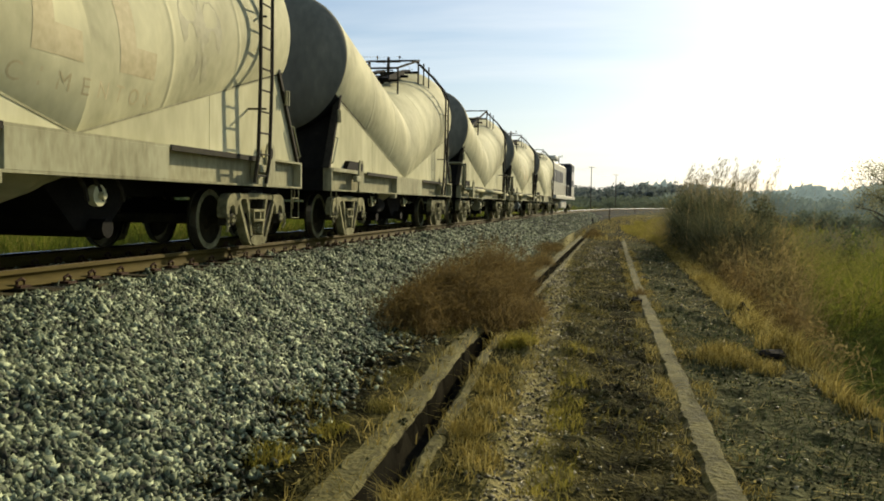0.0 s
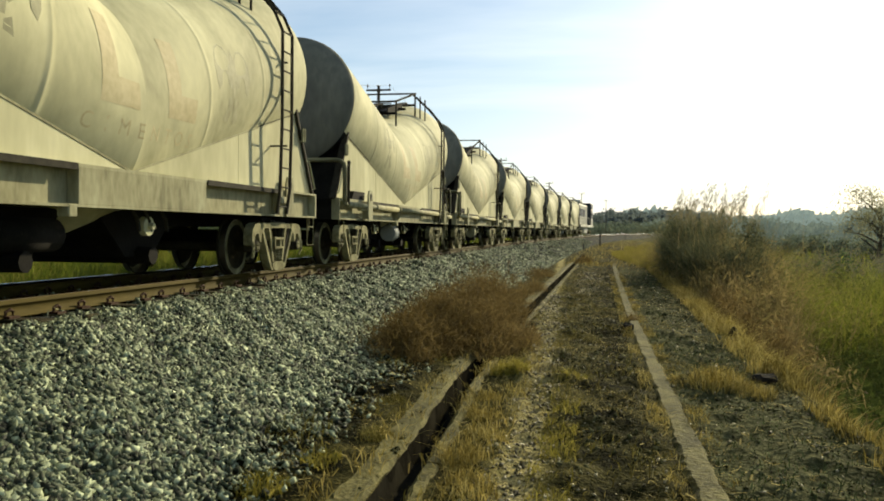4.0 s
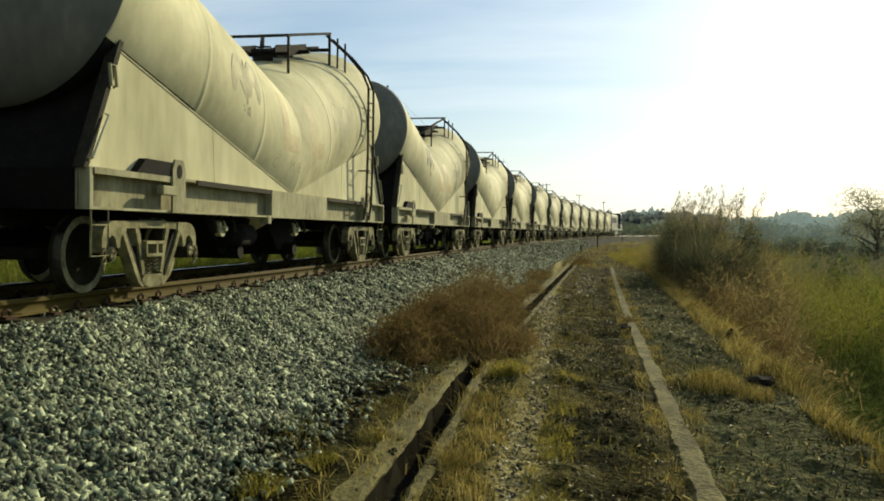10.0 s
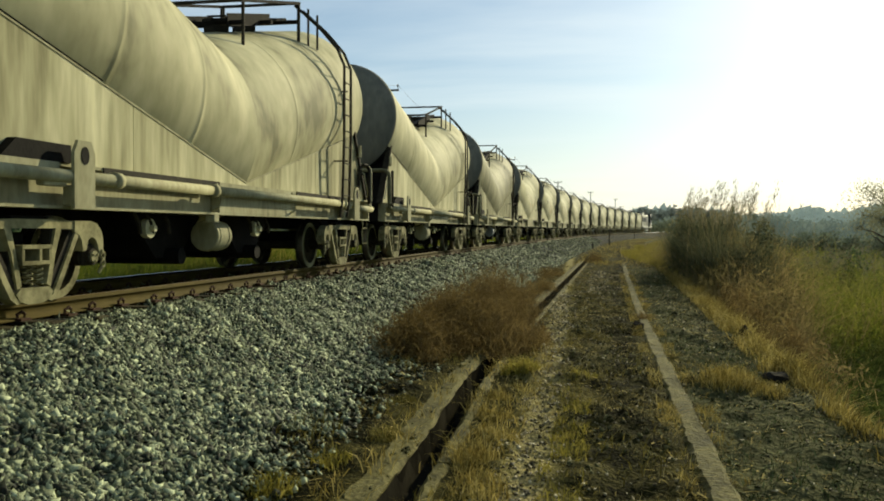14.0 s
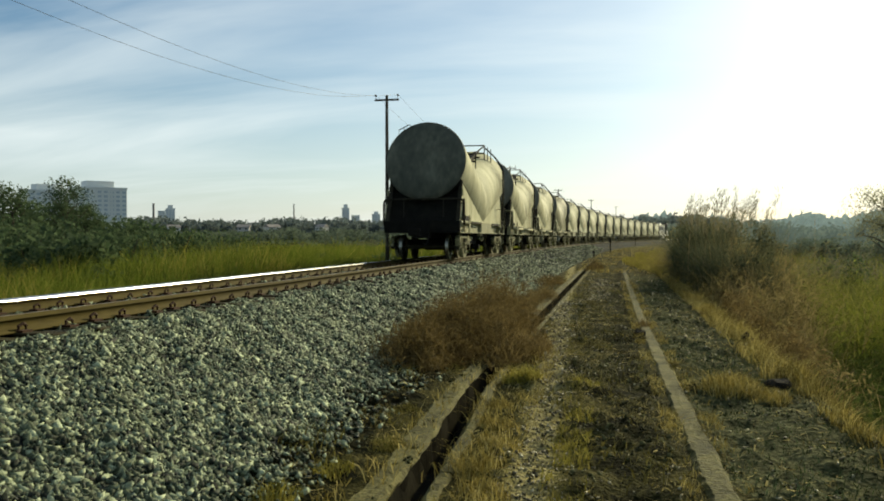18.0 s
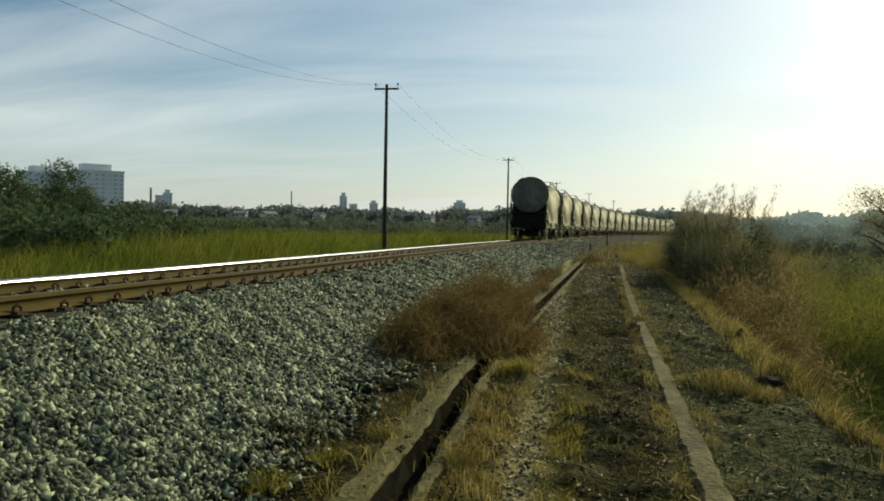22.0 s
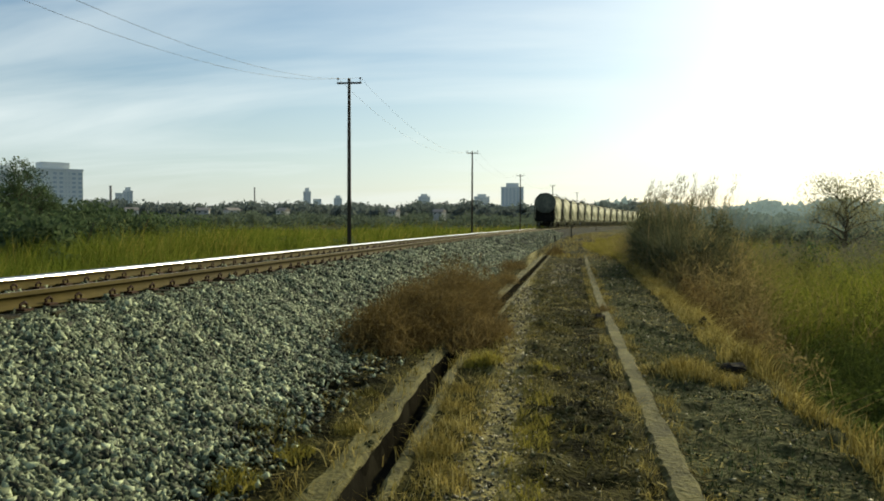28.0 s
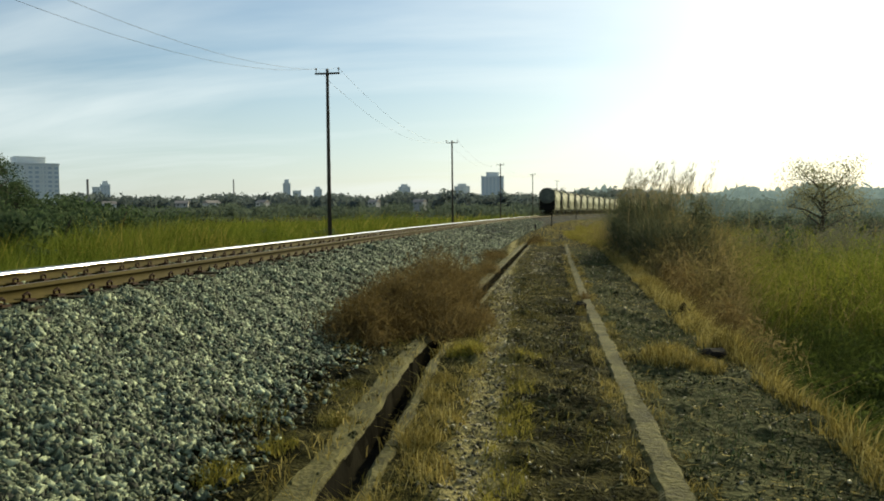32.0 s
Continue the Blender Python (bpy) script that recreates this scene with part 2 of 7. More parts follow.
    orange_faint=material("washed_out_orange_lettering", [(0.3, (0.36, 0.305, 0.165)), (0.45, (0.46, 0.395, 0.22)), (0.65, (0.58, 0.51, 0.3))], 0.7, scale=2.5, fine=12, bump=0),
    olive=material("faded_olive_emblem", [(0.3, (0.0900, 0.0870, 0.0540)), (0.45, (0.1320, 0.1272, 0.0780)), (0.65, (0.1920, 0.1830, 0.1140))], 0.6, scale=3.5, fine=12, bump=0),
    bluetank=material("pale_blue_air_tank", [(0.3, (0.2160, 0.2360, 0.2160)), (0.7, (0.3040, 0.3200, 0.2880))], 0.6, scale=3, fine=16, bump=0.05),
    loco_white=material("locomotive_grey_white_paint", [(0.3, (0.42, 0.40, 0.31)), (0.7, (0.60, 0.58, 0.46))], 0.5, scale=1.5, fine=10, bump=0.03),
    loco_dark=material("locomotive_dark_paint", [(0.3, (0.025, 0.028, 0.03)), (0.7, (0.06, 0.065, 0.07))], 0.45, scale=1.5, fine=10, bump=0.03),
    glass=material("dark_window_glass", [(0.3, (0.01, 0.012, 0.015)), (0.7, (0.02, 0.022, 0.026))], 0.08, scale=1, fine=3, bump=0),
    # distant window glass lightened, its colour standing for haze
    far_glass=material("far_window_haze_tone", [(0.3, (0.4037, 0.4625, 0.4896)), (0.7, (0.5463, 0.6125, 0.6365))], 0.4, scale=0.3, fine=2, bump=0),
    wood_pole=material("weathered_pole_wood", [(0.3, (0.0375, 0.0315, 0.0240)), (0.7, (0.1050, 0.0900, 0.0675))], 0.9, scale=3, fine=24, bump=0.4, stretch=(3, 3, 0.2)),
    porcelain=material("porcelain_insulator", [(0.3, (0.09, 0.06, 0.045)), (0.7, (0.14, 0.1, 0.08))], 0.25, scale=3, fine=12, bump=0),
    wire=material("weathered_wire", [(0.3, (0.035, 0.035, 0.035)), (0.7, (0.063, 0.063, 0.063))], 0.6, 0.5, scale=3, fine=12, bump=0),
    bark=material("tree_bark", [(0.3, (0.045, 0.035, 0.025)), (0.7, (0.12, 0.1, 0.075))], 0.95, scale=5, fine=25, bump=0.6, stretch=(1, 1, 0.3)),
    facade=material("distant_painted_facade", [(0.3, (0.72, 0.74, 0.70)), (0.7, (0.82, 0.83, 0.78))], 0.8, scale=0.05, fine=0.6, bump=0),
    roof=material("faded_roof", [(0.3, (0.26, 0.23, 0.2)), (0.7, (0.36, 0.33, 0.3))], 0.9, scale=0.2, fine=1.5, bump=0),
    town_wall=material("town_house_wall", [(0.3, (0.36, 0.36, 0.34)), (0.7, (0.66, 0.65, 0.6))], 0.9, scale=0.02, fine=0.3, bump=0, per=0.4),
    char=material("charred_stump", [(0.3, (0.008, 0.008, 0.007)), (0.7, (0.03, 0.027, 0.022))], 0.95, scale=6, fine=30, bump=0.8),
    chip=material("trodden_chip", [(0.35, (0.05, 0.043, 0.018)), (0.58, (0.17, 0.145, 0.07)), (0.85, (0.55, 0.49, 0.30))], 0.7, scale=6, fine=30, bump=0.2, per=0.7, island=True, spec=0.3),
    clod=material("ash_clod", [(0.3, (0.0242, 0.0262, 0.0090)), (0.55, (0.0651, 0.0669, 0.0250)), (0.8, (0.1581, 0.1533, 0.0680))], 0.95, scale=6, fine=30, bump=0.3, per=0.5, island=True),
    ash=leafy("burnt_stalk", [(0.15, (0.006, 0.0068, 0.0036)), (0.5, (0.0168, 0.017, 0.0072)), (0.85, (0.045, 0.0408, 0.0156))], 0.1),
    moss=leafy("grey_green_ash_crust", [(0.15, (0.0228, 0.0326, 0.0110)), (0.5, (0.0665, 0.0872, 0.0320)), (0.85, (0.1662, 0.2048, 0.0850))], 0.1, scale=1.5),
    bush=leafy("dull_leaf", [(0.15, (0.0862, 0.0769, 0.0294)), (0.5, (0.1846, 0.1525, 0.0590)), (0.85, (0.3200, 0.2521, 0.1147))], 0.6),
    clump=leafy("dark_grass_blade", [(0.15, (0.0474, 0.0605, 0.0296)), (0.5, (0.1028, 0.1136, 0.0571)), (0.85, (0.2057, 0.1916, 0.1027))], 0.35),
    weed=leafy("fresh_weed_leaf", [(0.15, (0.0602, 0.0840, 0.0145)), (0.5, (0.1370, 0.1614, 0.0280)), (0.85, (0.2518, 0.2637, 0.0570))], 0.6),
    straw=leafy("dry_straw", [(0.15, (0.085, 0.066, 0.016)), (0.5, (0.31, 0.245, 0.065)), (0.85, (0.66, 0.54, 0.20))], 0.3),
    path_straw=leafy("trodden_straw", [(0.15, (0.0600, 0.0516, 0.0168)), (0.5, (0.1920, 0.1620, 0.0540)), (0.85, (0.5040, 0.4260, 0.1920))], 0.3),
    yellow_grass=leafy("yellow_green_grass", [(0.15, (0.10, 0.095, 0.018)), (0.5, (0.24, 0.21, 0.04)), (0.85, (0.40, 0.34, 0.09))], 0.45),
    path_grass=leafy("short_path_grass", [(0.15, (0.0575, 0.0529, 0.0138)), (0.5, (0.1552, 0.1357, 0.0345)), (0.85, (0.3450, 0.2932, 0.0862))], 0.3),
    green_grass=leafy("tall_green_grass", [(0.15, (0.0656, 0.0893, 0.0114)), (0.5, (0.1586, 0.1786, 0.0249)), (0.85, (0.2953, 0.2836, 0.0570))], 0.6),
    meadow_grass=leafy("meadow_green_grass", [(0.15, (0.0419, 0.0646, 0.0080)), (0.5, (0.1014, 0.1293, 0.0174)), (0.85, (0.1887, 0.2053, 0.0399))], 0.6),
    brown_weed=leafy("dead_brown_weed", [(0.15, (0.0582, 0.0409, 0.0140)), (0.5, (0.1455, 0.1043, 0.0380)), (0.85, (0.2813, 0.2095, 0.0900))], 0.4),
    reed=leafy("drying_reed", [(0.15, (0.0954, 0.0779, 0.0333)), (0.5, (0.2026, 0.1538, 0.0677)), (0.85, (0.3456, 0.2599, 0.1357))], 0.55),
    plume=leafy("seed_plume", [(0.15, (0.132, 0.1122, 0.062)), (0.5, (0.204, 0.1782, 0.1054)), (0.85, (0.27, 0.2442, 0.1488))], 0.5),
    # darker copy of the bank's leaf colour, standing for shade low down
    slope=leafy("bank_leaf_shade_tone", [(0.15, (0.0271, 0.0411, 0.0100)), (0.5, (0.0634, 0.0854, 0.0201)), (0.85, (0.1284, 0.1581, 0.0403))], 0.4),
    leaf=leafy("tree_leaf", [(0.15, (0.0366, 0.0585, 0.0272)), (0.5, (0.0756, 0.1105, 0.0510)), (0.85, (0.1342, 0.1690, 0.0850))], 0.45),
    # leaf lightened so that its colour stands for haze over the tree
    pale_leaf=leafy("thin_leaf_haze_tone", [(0.15, (0.1544, 0.1544, 0.0832)), (0.5, (0.2257, 0.2197, 0.1188)), (0.85, (0.3089, 0.2970, 0.1663))], 0.65),
    # paler, bluer leaf colours with the distance haze put into them
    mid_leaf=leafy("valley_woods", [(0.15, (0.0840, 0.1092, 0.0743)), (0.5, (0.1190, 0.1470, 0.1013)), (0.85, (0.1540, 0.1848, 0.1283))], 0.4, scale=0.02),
    far_leaf=leafy("far_woods_haze_tone", [(0.15, (0.115, 0.142, 0.13)), (0.5, (0.14, 0.168, 0.155)), (0.85, (0.165, 0.192, 0.18))], 0.42, scale=0.02),
)


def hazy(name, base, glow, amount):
    """Haze painted on foliage: matt leaves given an even glow for the bright air."""
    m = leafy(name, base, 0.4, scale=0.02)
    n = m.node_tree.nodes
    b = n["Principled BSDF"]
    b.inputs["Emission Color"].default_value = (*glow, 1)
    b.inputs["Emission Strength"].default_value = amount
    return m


M["haze_ridge"] = hazy("far_ridge_haze_glow", [(0.15, (0.07, 0.09, 0.09)), (0.5, (0.10, 0.125, 0.12)), (0.85, (0.13, 0.155, 0.15))], (0.62, 0.78, 0.74), 0.42)
# the brush also glows faintly to stand for haze in the valley
M["valley_brush"] = hazy("dry_valley_brush_haze_glow", [(0.15, (0.07, 0.068, 0.038)), (0.5, (0.1, 0.094, 0.052)), (0.85, (0.135, 0.124, 0.07))], (0.62, 0.66, 0.5), 0.09)
M["haze_woods"] = hazy("valley_trees_haze_glow", [(0.15, (0.05, 0.065, 0.05)), (0.5, (0.08, 0.1, 0.08)), (0.85, (0.11, 0.13, 0.1))], (0.62, 0.78, 0.70), 0.2)


# ======== mesh helpers ========
def finish(name, bm, mats, parent=None, smooth=False, label=""):
    me = bpy.data.meshes.new(name)
    bm.normal_update()
    bm.to_mesh(me)
    bm.free()
    for m in (mats if isinstance(mats, (list, tuple)) else [mats]):
        me.materials.append(m)
    if smooth:
        for pl in me.polygons:
            pl.use_smooth = True
    ob = new(name, me)
    if parent is not None:
        ob.parent = parent
    if label:
        ob["label"] = label
    return ob


def part(name, bm, m, parent, label="", smooth=False):
    return finish(name, bm, m, parent, smooth, label)


def soup(name, verts, faces, mats, index=None, smooth=False):
    """One mesh from arrays (faces: rows of 3 or 4 corners)."""
    me = bpy.data.meshes.new(name)
    verts = np.asarray(verts, dtype=np.float32)
    faces = np.asarray(faces, dtype=np.int32)
    k = faces.shape[1]
    me.vertices.add(len(verts))
    me.vertices.foreach_set("co", verts.ravel())
    me.loops.add(faces.size)
    me.loops.foreach_set("vertex_index", faces.ravel())
    me.polygons.add(len(faces))
    me.polygons.foreach_set("loop_start", np.arange(0, faces.size, k, dtype=np.int32))
    me.polygons.foreach_set("loop_total", np.full(len(faces), k, dtype=np.int32))
    if index is not None:
        me.polygons.foreach_set("material_index", np.asarray(index, dtype=np.int32))
    if smooth:
        me.polygons.foreach_set("use_smooth", np.ones(len(faces), dtype=bool))
    me.update(calc_edges=True)
    me.validate()
    for m in (mats if isinstance(mats, (list, tuple)) else [mats]):
        me.materials.append(m)
    return me


def box(bm, x0, x1, y0, y1, z0, z1, bevel=0.0, m=None):
    v = [bm.verts.new((x, y, z)) for x in (x0, x1) for y in (y0, y1) for z in (z0, z1)]
    fs = [bm.faces.new([v[i] for i in q]) for q in ((0, 1, 3, 2), (4, 6, 7, 5), (0, 4, 5, 1), (2, 3, 7, 6), (0, 2, 6, 4), (1, 5, 7, 3))]
    if bevel:
        es = list({e for f in fs for e in f.edges})
        bmesh.ops.bevel(bm, geom=es, offset=bevel, segments=1, affect="EDGES", profile=0.5)
    elif m is not None:
        bmesh.ops.transform(bm, matrix=m, verts=v)
    return v


def tube(bm, pts, r, seg=8, closed=False):
    """A round bar through points."""
    pts = [Vector(p) for p in pts]
    rings = []
    for i, p in enumerate(pts):
        a = pts[i - 1] if i or closed else p
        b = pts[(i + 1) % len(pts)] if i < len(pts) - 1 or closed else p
        d = (b - a).normalized() if (b - a).length > 1e-6 else Vector((0, 0, 1))
        s = d.cross(Vector((0, 0, 1)) if abs(d.z) < 0.9 else Vector((1, 0, 0))).normalized()
        u = s.cross(d)
        rr = r[i] if isinstance(r, (list, tuple)) else r
        rings.append([bm.verts.new(p + (s * math.cos(2 * math.pi * k / seg) + u * math.sin(2 * math.pi * k / seg)) * rr) for k in range(seg)])
    n = len(rings)
    for i in range(n if closed else n - 1):
        A, B = rings[i], rings[(i + 1) % n]
        for k in range(seg):
            bm.faces.new((A[k], A[(k + 1) % seg], B[(k + 1) % seg], B[k]))
    if not closed:
        bm.faces.new(rings[0][::-1])
        bm.faces.new(rings[-1])
    return rings


def prism(bm, outline, y0, y1, axis="y"):
    """An outline (u, z) pushed along an axis: axis y takes (x, z), axis x takes (y, z)."""
    f = (lambda u, w, t: (u, t, w)) if axis == "y" else (lambda u, w, t: (t, u, w))
    a = [bm.verts.new(f(u, w, y0)) for u, w in outline]
    b = [bm.verts.new(f(u, w, y1)) for u, w in outline]
    n = len(outline)
    bm.faces.new(a)
    bm.faces.new(b[::-1])
    for i in range(n):
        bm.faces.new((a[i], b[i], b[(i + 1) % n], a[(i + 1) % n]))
    bmesh.ops.recalc_face_normals(bm, faces=bm.faces[:])


# ======== the line of the track ========
K_S = (0, 14, 32.7, 56.1, 93.5, 149.6, 224.4, 317.9, 561)
K_H = (-0.86, -0.6, -0.16, 0.46, 1.94, 4.85, 8.23, 10.73, 17.2)
K_Z = (0.9, 0.88, 0.89, 0.89, 0.89, 0.97, 1.02, 1.02, 1.02)
TS = np.arange(-160, 561, 1.0)
TH = np.radians(np.interp(TS, K_S, K_H))
TZ = np.interp(TS, K_S, K_Z)
TX, TY = np.cumsum(np.sin(TH)), np.cumsum(np.cos(TH))
TX += -6.32 - np.interp(0, TS, TX)
TY -= np.interp(0, TS, TY)


def rail_at(s):
    """Place of the rail-top centre at s metres along, and the heading to the right of +y, in degrees."""
    return float(np.interp(s, TS, TX)), float(np.interp(s, TS, TY)), float(np.interp(s, TS, TZ)), float(np.degrees(np.interp(s, TS, TH)))


def on_track(s, h=0.0):
    x, y, z, a = rail_at(s)
    return pose(x, y, z + h, 0, 0, -a)


def track_x(y):
    return np.interp(y, TY, TX)


def smooth(a, b, x):
    t = np.clip((np.asarray(x, float) - a) / (b - a), 0, 1)
    return t * t * (3 - 2 * t)


def across(x, y):
    """Distance across, in the strip that follows path and track (0 on the path, -6.4 on the track)."""
    return np.asarray(x, float) - (track_x(y) + 6.45) * smooth(45, 90, y)


PX = np.array([-2000, -400, -160, -60, -30, -14, -11, -8.6, -8.1, -4.85, -4.7, -2.5, -2.2, 1.95, 2.3, 3.0, 4.5, 9.0, 30, 90, 300, 900, 2500])
PZ = np.array([9, 1, -1.0, -1.6, -0.9, -0.4, -0.3, 0.2, 0.42, 0.42, 0.4, 0.02, 0, 0, -0.4, -1.2, -2.2, -3.4, -4.6, -5.0, -2.5, 3, 12])


def drain_dx(y):
    return np.interp(y, (5, 7, 9, 15, 36), (0.02, -0.08, -0.2, -0.26, -0.3))


def kerb_x(y):
    return np.interp(y, (5, 9, 14, 19, 31, 42), (0.635, 0.575, 0.475, 0.405, 0.31, 0.26))


def wob(x, y, f, seed=0.0):
    return np.sin(x * f * 1.7 + seed) * np.cos(y * f * 1.3 + seed * 2) + 0.5 * np.sin(x * f * 3.9 + y * f * 3.1 + seed)


def vnoise(x, y, f, seed=0.0):
    """Smooth lattice noise from 0 to 1."""
    x, y = np.asarray(x, float) * f, np.asarray(y, float) * f
    i, j = np.floor(x), np.floor(y)
    u, v = x - i, y - j
    u, v = u * u * (3 - 2 * u), v * v * (3 - 2 * v)

    def corner(a, b):
        k = np.sin(a * 127.1 + b * 311.7 + seed * 74.7) * 43758.5453
        return k - np.floor(k)
    return (corner(i, j) * (1 - u) + corner(i + 1, j) * u) * (1 - v) + (corner(i, j + 1) * (1 - u) + corner(i + 1, j + 1) * u) * v


def foot_x(y):
    """Where the ballast's foot gives way to bare soil."""
    return np.interp(y, (0, 5.2, 8.8, 11.5, 15, 25, 60), (-2.25, -2.45, -2.82, -2.95, -2.85, -2.6, -2.5)) + 0.22 * (vnoise(y, 0 * np.asarray(y, float), 1.3, 3.0) - 0.5) + 0.06


def relief(x, y):
    """Trodden lumps and hollows of the path, flattened beside kerb and drain."""
    q = across(x, y)
    on = smooth(-3.1, -2.7, q) * (1 - smooth(2.0, 2.3, q)) * (1 - smooth(30, 48, y))
    lump = 0.06 * (vnoise(x, y, 1.9, 1.0) - 0.55) + 0.075 * (vnoise(x, y, 5.0, 2.0) - 0.5) + 0.04 * (vnoise(x, y, 11.0, 4.0) - 0.5)
    calm = np.minimum(np.clip((np.abs(np.asarray(x, float) - kerb_x(y)) - 0.1) / 0.14, 0, 1), np.clip((np.abs(q - drain_dx(y) + 1.35) - 0.27) / 0.14, 0, 1))
    rut = -0.03 * np.exp(-((x + 0.31 + 0.046 * y) / 0.14) ** 2)
    pit = -0.1 * np.exp(-((x - 0.97) / 0.17) ** 2 - ((y - 7.2) / 0.26) ** 2) - 0.06 * np.exp(-((x - 0.15) / 0.2) ** 2 - ((y - 5.6) / 0.4) ** 2)
    return on * ((lump + rut + pit) * (0.15 + 0.85 * calm) - 0.008 * (1 - calm))


def ground_z(x, y):
    q = across(x, y)
    z = np.interp(q, PX, PZ) + relief(x, y)
    far = smooth(150, 1400, np.hypot(np.asarray(x, float), np.asarray(y, float)))
    z = z + far * (9 + 6 * wob(x, y, 0.003, 1.0))
    z = np.where((q - drain_dx(y) > -1.40) & (q - drain_dx(y) < -1.20) & (np.asarray(y) > -6) & (np.asarray(y) < 58), -0.34 + 0.16 * (1 - smooth(5, 9.5, y)) + 0.1 * (vnoise(x, y, 2.2, 6.0) - 0.5), z)
    return z


# ======== ground, ballast, drain, kerb ========
def build_ground():
    q = np.concatenate([[-2600, -1700, -1100, -700, -420, -260, -160, -100, -60, -42, -30, -22, -17, -14, -11, -9.6, -8.6, -8.1, -6.4, -4.85, -4.7, -4, -3.6],
                        np.arange(-3.3, -1.45, 0.05), [-1.405, -1.395, -1.205, -1.195], np.arange(-1.15, 2.3, 0.05),
                        [2.3, 2.45, 2.6, 2.9, 3.2, 3.8, 4.5, 6, 9, 14, 20, 30, 50, 90, 160, 300, 600, 1000, 1700, 2600.0]])
    y = np.concatenate([[-300, -150, -70, -30, -12], np.arange(-6, 3.5, 0.5), np.arange(3.5, 13, 0.05), np.arange(13, 24, 0.1), np.arange(24, 50, 0.4), np.arange(50, 100, 2.0), np.geomspace(100, 3600, 40)])
    Q, Y = np.meshgrid(q, y)
    X = Q + (track_x(Y) + 6.45) * smooth(45, 90, Y) + drain_dx(Y) * np.interp(Q, (-2.5, -1.75, -0.95, -0.3), (0, 1, 1, 0))
    Z = ground_z(X, Y)
    n, m = Q.shape
    V = np.stack([X, Y, Z], -1).reshape(-1, 3)
    i = (np.arange(n - 1)[:, None] * m + np.arange(m - 1)[None, :]).ravel()
    F = np.stack([i, i + 1, i + m + 1, i + m], -1)
    qc = (Q[:-1, :-1] + Q[1:, 1:]).ravel() / 2
    yc = (Y[:-1, :-1] + Y[1:, 1:]).ravel() / 2
    idx = np.where((qc > -3.4) & (qc < 2.7) & (yc < 120), 0, 1)
    edge = kerb_x(yc) + 0.16 + 0.25 * (vnoise(qc, yc, 3.0, 2.0) - 0.5)
    idx = np.where((qc > edge) & (qc < 2.15) & (yc < 40), 3, idx)
    idx = np.where((qc > -1.41) & (qc < -1.19) & (yc < 58), 2, idx)
    ob = new("ground", soup("ground", V, F, [M["earth"], M["field"], M["silt_shade"], M["crust"]], idx, smooth=True))
    tagged(ob, "burnt earth path with straw and falling grassy banks", "ground", kind="structure")


def bed_point(o, s):
    """A point of the ballast's surface, o metres across from the track's middle and s along it."""
    cx, cy, cz, ch = (np.interp(s, TS, a) for a in (TX, TY, TZ, TH))
    h = np.interp(o, (-2.6, -2.1, -1.6, -1.2, 1.2, 1.6, 2.0, 2.5, 3.0, 3.5, 3.95, 4.15), (-0.62, -0.42, -0.24, -0.205, -0.205, -0.225, -0.325, -0.47, -0.61, -0.75, -0.875, -0.93))
    h = h + 0.03 * wob(o * 3, s * 3, 0.9) + np.where(o > 1.3, 0.09 * (vnoise(o, s, 1.6, 7.0) - 0.5), 0.0)
    x, y = cx + o * np.cos(ch), cy - o * np.sin(ch)
    q = across(x, y)
    foot = foot_x(y)
    h = h - 0.2 * smooth(foot - 0.1, foot + 0.12, q)
    return np.stack([x, y, cz + h], -1), q - foot


def build_ballast():
    o = np.array([-2.6, -2.1, -1.6, -1.2, -0.7, 0, 0.7, 1.2, 1.4, 1.6, 1.8, 2.0, 2.25, 2.5, 2.75, 3.0, 3.2, 3.35, 3.5, 3.65, 3.8, 3.95, 4.15])
    s = np.concatenate([np.arange(-30, 3, 0.5), np.arange(3, 24, 0.2), np.arange(24, 50, 0.5), np.arange(50, 440, 3)])
    O, S = np.meshgrid(o, s)
    V = bed_point(O, S)[0].reshape(-1, 3)
    n, m = O.shape
    i = (np.arange(n - 1)[:, None] * m + np.arange(m - 1)[None, :]).ravel()
    F = np.stack([i, i + 1, i + m + 1, i + m], -1)
    tagged(new("ballast_bed", soup("ballast_bed", V, F, M["ballast"])), "grey crushed stone bed sloping down from the rails", "ballast", kind="structure")


CORNERS = np.array([(1, 0, 0), (-1, 0, 0), (0, 1, 0), (0, -1, 0), (0, 0, 1), (0, 0, -1)]) * 1.12
CORNER_F = np.array([(0, 2, 4), (2, 1, 4), (1, 3, 4), (3, 0, 4), (2, 0, 5), (1, 2, 5), (3, 1, 5), (0, 3, 5)])


def scatter_stones(name, P, size, label, rng, m="stone"):
    n = len(P)
    B = (CORNERS[None] + rng.uniform(-0.5, 0.5, (n, 6, 3))) * rng.uniform(0.55, 1.5, (n, 1, 3))
    a, b = rng.uniform(0, 6.28, n), rng.uniform(-1.2, 1.2, n)
    ca, sa, cb, sb = np.cos(a), np.sin(a), np.cos(b), np.sin(b)
    x, y, z = B[..., 0], B[..., 1], B[..., 2]
    y, z = y * cb[:, None] - z * sb[:, None], y * sb[:, None] + z * cb[:, None]
    x, y = x * ca[:, None] - y * sa[:, None], x * sa[:, None] + y * ca[:, None]
    V = np.stack([x, y, z], -1) * size[:, None, None] + P[:, None, :]
    F = (CORNER_F[None] + (np.arange(n) * 6)[:, None, None]).reshape(-1, 3)
    return tagged(new(name, soup(name, V.reshape(-1, 3), F, M[m])), label, "gravel", kind="stuff")


